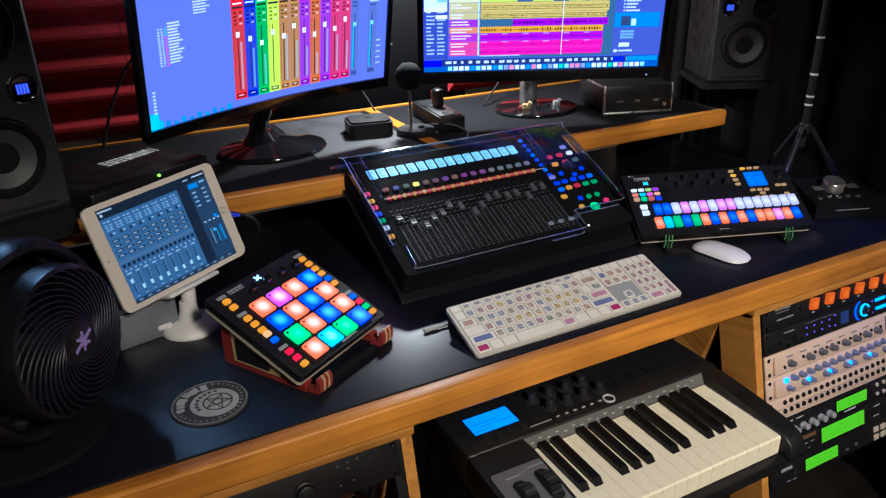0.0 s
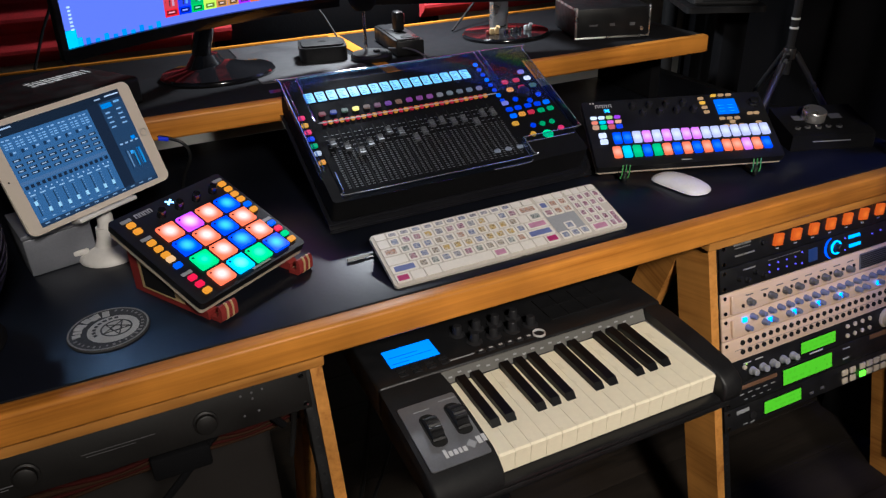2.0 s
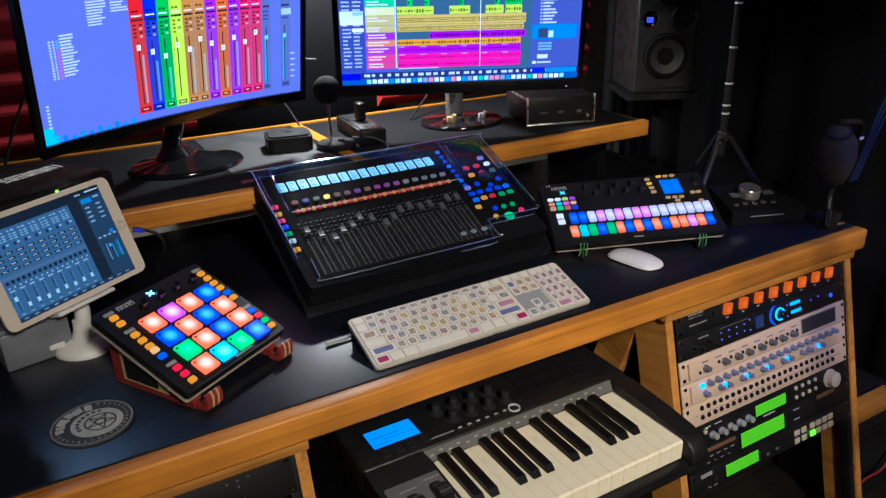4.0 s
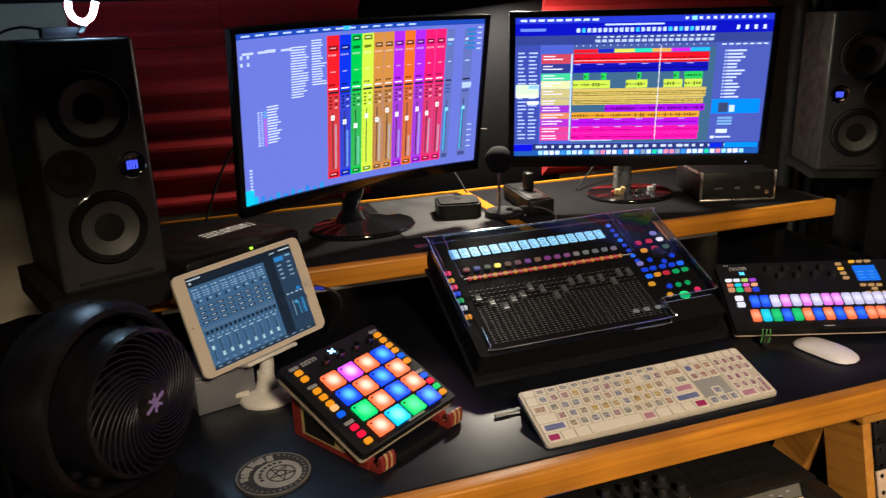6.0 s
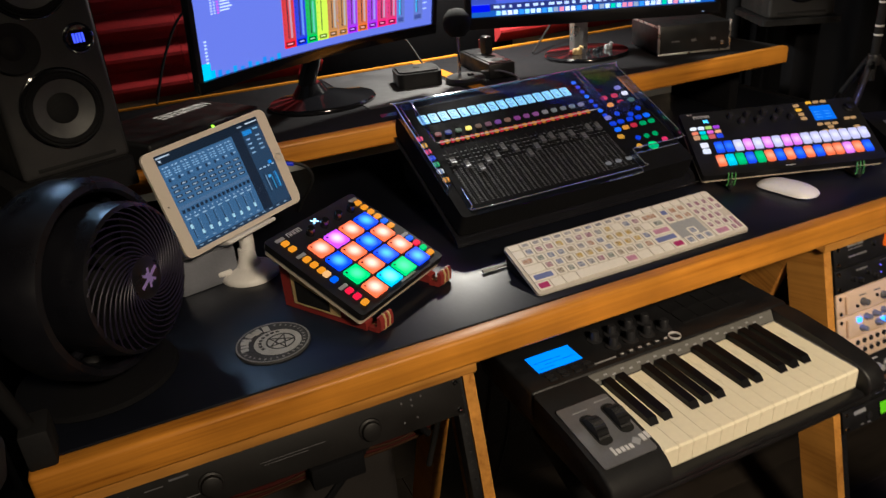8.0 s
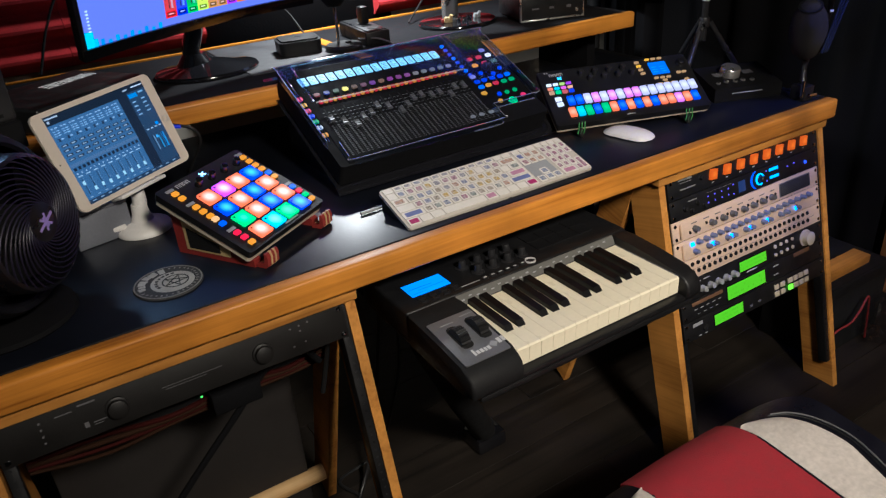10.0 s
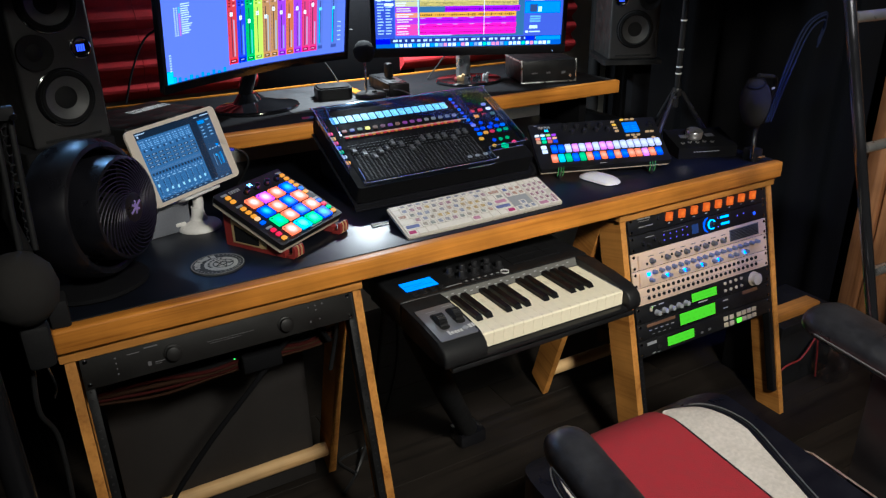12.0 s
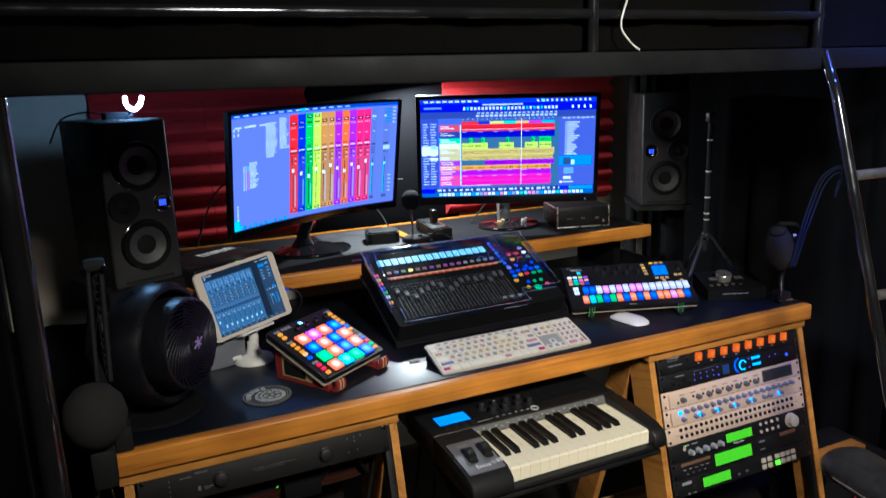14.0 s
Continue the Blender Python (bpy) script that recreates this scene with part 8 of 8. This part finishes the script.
for dx in (-0.018, 0.014):
    part("bolt", cyl(BM(), 0.0045, 0, 0.012, pose(dx, -0.066, 0.385, 90, 0, 0), 12), M["chrome"], bmL)
part("foam_ball", lathe(BM(), [(0, -0.058), (0.030, -0.05), (0.050, -0.028), (0.0565, 0), (0.050, 0.028), (0.030, 0.05), (0, 0.058)], 36), M["softfoam"], bmL, "round dark foam cover", m=T(-0.028, -0.14, 0.157) @ Matrix.Diagonal((0.88, 0.88, 0.96, 1)))
part("mount", box(BM(), -0.045, -0.006, -0.15, -0.115, 0.03, 0.10, 0.008), M["dull"], bmL, m=T(0, -0.005, 0.0))
part("wing_screw", tube(BM(), [(-0.02, -0.16, 0.035), (-0.016, -0.165, 0.005), (-0.022, -0.168, -0.012)], 0.0018, 8), M["chrome"], bmL, "small bright screw")
cable([(-0.74, -0.15, 0.80), (-0.75, -0.14, 0.70), (-0.735, -0.12, 0.62), (-0.75, -0.10, 0.4), (-0.80, -0.05, 0.1), (-0.82, 0.0, 0.004)], 0.004, label="black cable hanging from the microphone")

# ---------------------------------------------------------------- chair
CH = pose(0.212, -0.598, 0, 0, 0, 0)
ch = thing("gaming_chair", CH, "red, white and black racing-style chair pushed up to the desk", "chair")


def seat_z(x, y):
    """Top of the cushion: sloping back, raised side wings, rounded front."""
    e = max(0.0, (y - 0.12) / 0.115)
    return 0.463 + 0.09 * (min(y, 0.16) - 0.16) + 0.020 * (abs(x) / 0.25) ** 3 - 0.035 * e ** 3


def half_width(y):
    t = max(0.0, (y - 0.11) / 0.125)
    return 0.250 * (max(0.0, 1 - t ** 3.0)) ** 0.33


def white_edge(y):
    t = max(0.0, (y - 0.06) / 0.13)
    return max(0.1125, 0.116 + 0.092 * (max(0.0, 1 - t ** 2.2)) ** 0.5 - 0.26 * max(0.0, 0.06 - y) * (1 if y < 0.06 else 0))


def sheet(name, edges, lift, mt, label, y0, y1, ny=26, nx=8, thick=0.02):
    """A padded panel lying on the cushion between two edge lines x(y)."""
    bm = BM()
    rows_ = []
    for i in range(ny + 1):
        yy_ = y0 + (y1 - y0) * (1 - (1 - i / ny) ** 1.8)
        a, b = edges(yy_)
        rows_.append([bm.verts.new((a + (b - a) * j / nx, yy_, seat_z(a + (b - a) * j / nx, yy_) + lift + 0.006 * math.sin(math.pi * j / nx))) for j in range(nx + 1)])
    for p_, q_ in zip(rows_, rows_[1:]):
        for j in range(nx):
            bm.faces.new((p_[j], p_[j + 1], q_[j + 1], q_[j]))
    geo = bmesh.ops.extrude_face_region(bm, geom=bm.faces[:])
    for v in [g for g in geo["geom"] if isinstance(g, bmesh.types.BMVert)]:
        v.co.z -= thick
    return part(name, bm, mt, ch, label)


sheet("cushion", lambda y: (-half_width(y), half_width(y)), 0.0, M["leather"], "black leather cushion", -0.27, 0.2349, 34, 24, 0.09)
sheet("centre_panel", lambda y: (-0.112, 0.112), 0.0045, M["redfab"], "red mesh centre panel", -0.27, 0.2345, 26, 10, 0.014)
sheet("side_panel", lambda y: (0.1122, white_edge(y)), 0.004, M["whitefab"], "scuffed white side panel", -0.27, 0.190, 30, 8, 0.012)
sheet("side_panel", lambda y: (-white_edge(y), -0.1122), 0.004, M["whitefab"], "scuffed white side panel", -0.27, 0.190, 30, 8, 0.012)
for s in (-1, 1):
    for off in (0.010, 0.0165):
        part("piping", tube(BM(), [(s * (white_edge(y) + off), y, seat_z(white_edge(y) + off, y) + 0.003) for y in (-0.26, -0.18, -0.10, -0.02, 0.05, 0.09, 0.13, 0.16, 0.178)], 0.0016, 6, 3), M["grey"] if off > 0.012 else M["black"], ch, "stitched piping")
    wing = BM()
    rows_ = []
    for i in range(15):
        y = 0.055 - 0.32 * i / 14
        g = min(1.0, i / 4)
        rows_.append([wing.verts.new((s * (0.268 + 0.022 * g * math.sin(a)), y, 0.426 - 0.0016 * i + 0.034 * g * math.cos(a))) for a in [math.pi * j / 8 for j in range(9)]])
    for p_, q_ in zip(rows_, rows_[1:]):
        for j in range(8):
            wing.faces.new((p_[j], p_[j + 1], q_[j + 1], q_[j]))
    bmesh.ops.solidify(wing, geom=wing.faces[:], thickness=0.006)
    part("side_trim", wing, M["pinkfab"], ch, "pinkish white outer side trim")
    bm = BM()
    nL = 22
    rings = []
    tip_y, cx_, hw_ = (0.05, 0.312, 0.056) if s > 0 else (0.015, 0.312, 0.037)
    for i in range(nL + 1):
        t = i / nL
        yy_ = tip_y - 0.33 * t
        e = min(1.0, t / 0.16)
        k_ = math.sqrt(max(0.02, 1 - (1 - e) ** 2))
        rings.append([bm.verts.new((cx_ * s + 0.020 * s * (t - 0.1) + hw_ * k_ * math.copysign(abs(math.cos(a_)) ** 0.8, math.cos(a_)), yy_, (0.712 if s > 0 else 0.700) - 0.05 * t + 0.029 * k_ * math.copysign(abs(math.sin(a_)) ** 0.8, math.sin(a_)) - 0.010 * (1 - e) ** 2)) for a_ in [2 * math.pi * j / 20 for j in range(20)]])
    for p_, q_ in zip(rings, rings[1:]):
        for j in range(20):
            bm.faces.new((p_[j], p_[(j + 1) % 20], q_[(j + 1) % 20], q_[j]))
    bm.faces.new(rings[0])
    bm.faces.new(rings[-1][::-1])
    a_ = part("armrest", bm, M["armleather"], ch, "worn padded black armrest")
    part("armrest_seam", tube(BM(), [(cx_ * s + 0.020 * s * (t - 0.1) - hw_ + 0.0004, tip_y - 0.33 * t, (0.706 if s > 0 else 0.694) - 0.05 * t) for t in (0.16, 0.4, 0.7, 0.95)], 0.0013, 6), M["grey"], a_, "pale stitched seam")
    part("arm_post", box(BM(), 0.300 * s - 0.016, 0.300 * s + 0.016, -0.17, -0.10, 0.36, 0.668, 0.006), M["black"], ch)
    part("arm_bracket", box(BM(), min(0.05 * s, 0.316 * s), max(0.05 * s, 0.316 * s), -0.16, -0.11, 0.336, 0.3595, 0.004), M["black"], ch)
part("seat_base", box(BM(), -0.15, 0.15, -0.22, 0.08, 0.305, 0.335, 0.006), M["black"], ch)
part("gas_column", tube(BM(), [(0, -0.05, 0.06), (0, -0.05, 0.306)], 0.027, 18, 0), M["black"], ch)
for k in range(5):
    a = radians(90 + 72 * k)
    lg = part("base_arm", prism(BM(), [(-0.022, 0.075), (0.022, 0.075), (0.022, 0.115), (-0.022, 0.115)], 0.0, 0.29), M["black"], ch, m=T(0, -0.05, 0) @ pose(0, 0, 0, 0, 0, math.degrees(a)))
    part("caster", cyl(BM(), 0.028, -0.018, 0.018, pose(0.27, 0, 0.028, 90, 0, 0), 20, bevel=0.004), M["dull"], lg)
    part("caster_stem", cyl(BM(), 0.008, 0.05, 0.076, T(0.27, 0), 10), M["dull"], lg)

# ---------------------------------------------------------------- clutter under and beside the desk
pl = BM()
box(pl, 1.17, 1.41, -0.036, 0.016, 0.2355, 0.262, 0.003)
solid("wood_plank", pl, M["pine"], "pale wooden plank beside the rack", "plank")
cr = thing("black_crate", T(1.20, -0.06, 0), "black crate with clutter beside the rack", "crate")
part("body", box(BM(), 0.0, 0.28, 0.0, 0.20, 0.0, 0.235, 0.006), M["dull"], cr)
part("lid", box(BM(), -0.005, 0.285, -0.006, -0.0005, 0.20, 0.235, 0.003), M["dull"], cr)
cable([(1.17, -0.08, 0.08), (1.22, -0.085, 0.107), (1.27, -0.09, 0.115), (1.305, -0.09, 0.14), (1.36, -0.08, 0.16), (1.40, -0.075, 0.004)], 0.003, "redcable", "red cable beside the rack")
cable([(-0.20, 0.08, 0.55), (-0.235, 0.07, 0.60), (-0.289, 0.075, 0.585), (-0.362, 0.08, 0.507), (-0.505, 0.08, 0.362), (-0.60, 0.09, 0.22), (-0.64, 0.12, 0.005)], 0.006, "matte", label="black power cable hanging under the desk")
cable([(-0.33, 0.08, 0.612), (-0.25, 0.05, 0.66), (-0.20, 0.06, 0.63), (-0.18, 0.08, 0.58), (-0.19, 0.12, 0.45)], 0.005, label="black cable under the amplifier")
for k, (mt_, r_) in enumerate((("maroon", 0.0042), ("browncable", 0.0045), ("maroon", 0.0032), ("browncable", 0.003))):
    dz = -0.010 * k + 0.012
    cable([(-0.67, 0.10 + 0.004 * k, 0.548 + dz), (-0.56, 0.10, 0.542 + dz * 1.2), (-0.45, 0.098 + 0.004 * k, 0.535 + dz * 0.8), (-0.34, 0.10, 0.548 + dz * 0.9), (-0.25, 0.10, 0.542 + dz * 0.5), (-0.17, 0.11, 0.55 + dz)], r_, mt_, "dull red and brown cable running behind the trestle")
pc = thing("storage_cabinet", T(-0.665, 0.31, 0), "dark charcoal cabinet standing under the desk", "cabinet")
part("case", box(BM(), 0.0, 0.47, 0.0, 0.40, 0.012, 0.55, 0.004), M["tower"], pc)
for fx in (0.03, 0.41):
    for fy in (0.04, 0.34):
        part("foot", box(BM(), fx, fx + 0.03, fy, fy + 0.03, 0.0, 0.0118, 0.002), M["dull"], pc)
cable([(0.02, 0.25, 0.60), (0.0, 0.28, 0.35), (-0.03, 0.30, 0.12), (-0.09, 0.27, 0.006), (-0.16, 0.2, 0.006)], 0.005, label="black cable hanging to the floor")
cable([(0.05, 0.27, 0.60), (0.06, 0.30, 0.30), (0.0, 0.33, 0.05), (-0.05, 0.35, 0.006), (-0.12, 0.33, 0.006), (-0.10, 0.26, 0.007)], 0.004, label="black cable hanging to the floor")
bag = BM()
bmesh.ops.create_icosphere(bag, subdivisions=3, radius=1.0)
for v in bag.verts:
    d = v.co.copy()
    f = 1 + 0.16 * math.sin(7 * d.x + 3 * d.z) * math.cos(6 * d.y - 2 * d.x) + 0.10 * math.sin(15 * d.y + 9 * d.z) + rng.uniform(-0.16, 0.12)
    v.co = Vector((0.055 * d.x * f, 0.05 * d.y * f, 0.085 + 0.085 * d.z * (1 + 0.3 * (f - 1)) * (1.0 if d.z < 0 else 1.0 + 0.25 * max(0, 0.5 - abs(d.x)))))
bag_ob = tagged(new("plastic_bag", to_mesh("plastic_bag", bag, M["film"], smooth=False)), "crumpled clear plastic bag on the floor", "bag")
bag_ob.matrix_basis = T(1.40, -0.12, 0.006)

# floor boards
bw = 0.14
k = 0
plank_cache = {}
for r in range(31):
    yb = -3.2 + bw * r
    xs = -2.2 - (0.55 * (r % 3))
    while xs < 2.6:
        a, b = max(-2.2, xs), min(2.6, xs + 1.6)
        xs += 1.6
        if b - a < 0.05:
            continue
        L = round(b - a, 3)
        if L not in plank_cache:
            plank_cache[L] = to_mesh("floor_board", box(BM(), 0, L - 0.002, 0, bw - 0.0012, -0.012, 0.0, 0.0004, seg=1), M["floor"])
        o = new("floor_board", plank_cache[L])
        o.parent = fl
        o.matrix_basis = T(a, yb, 0)
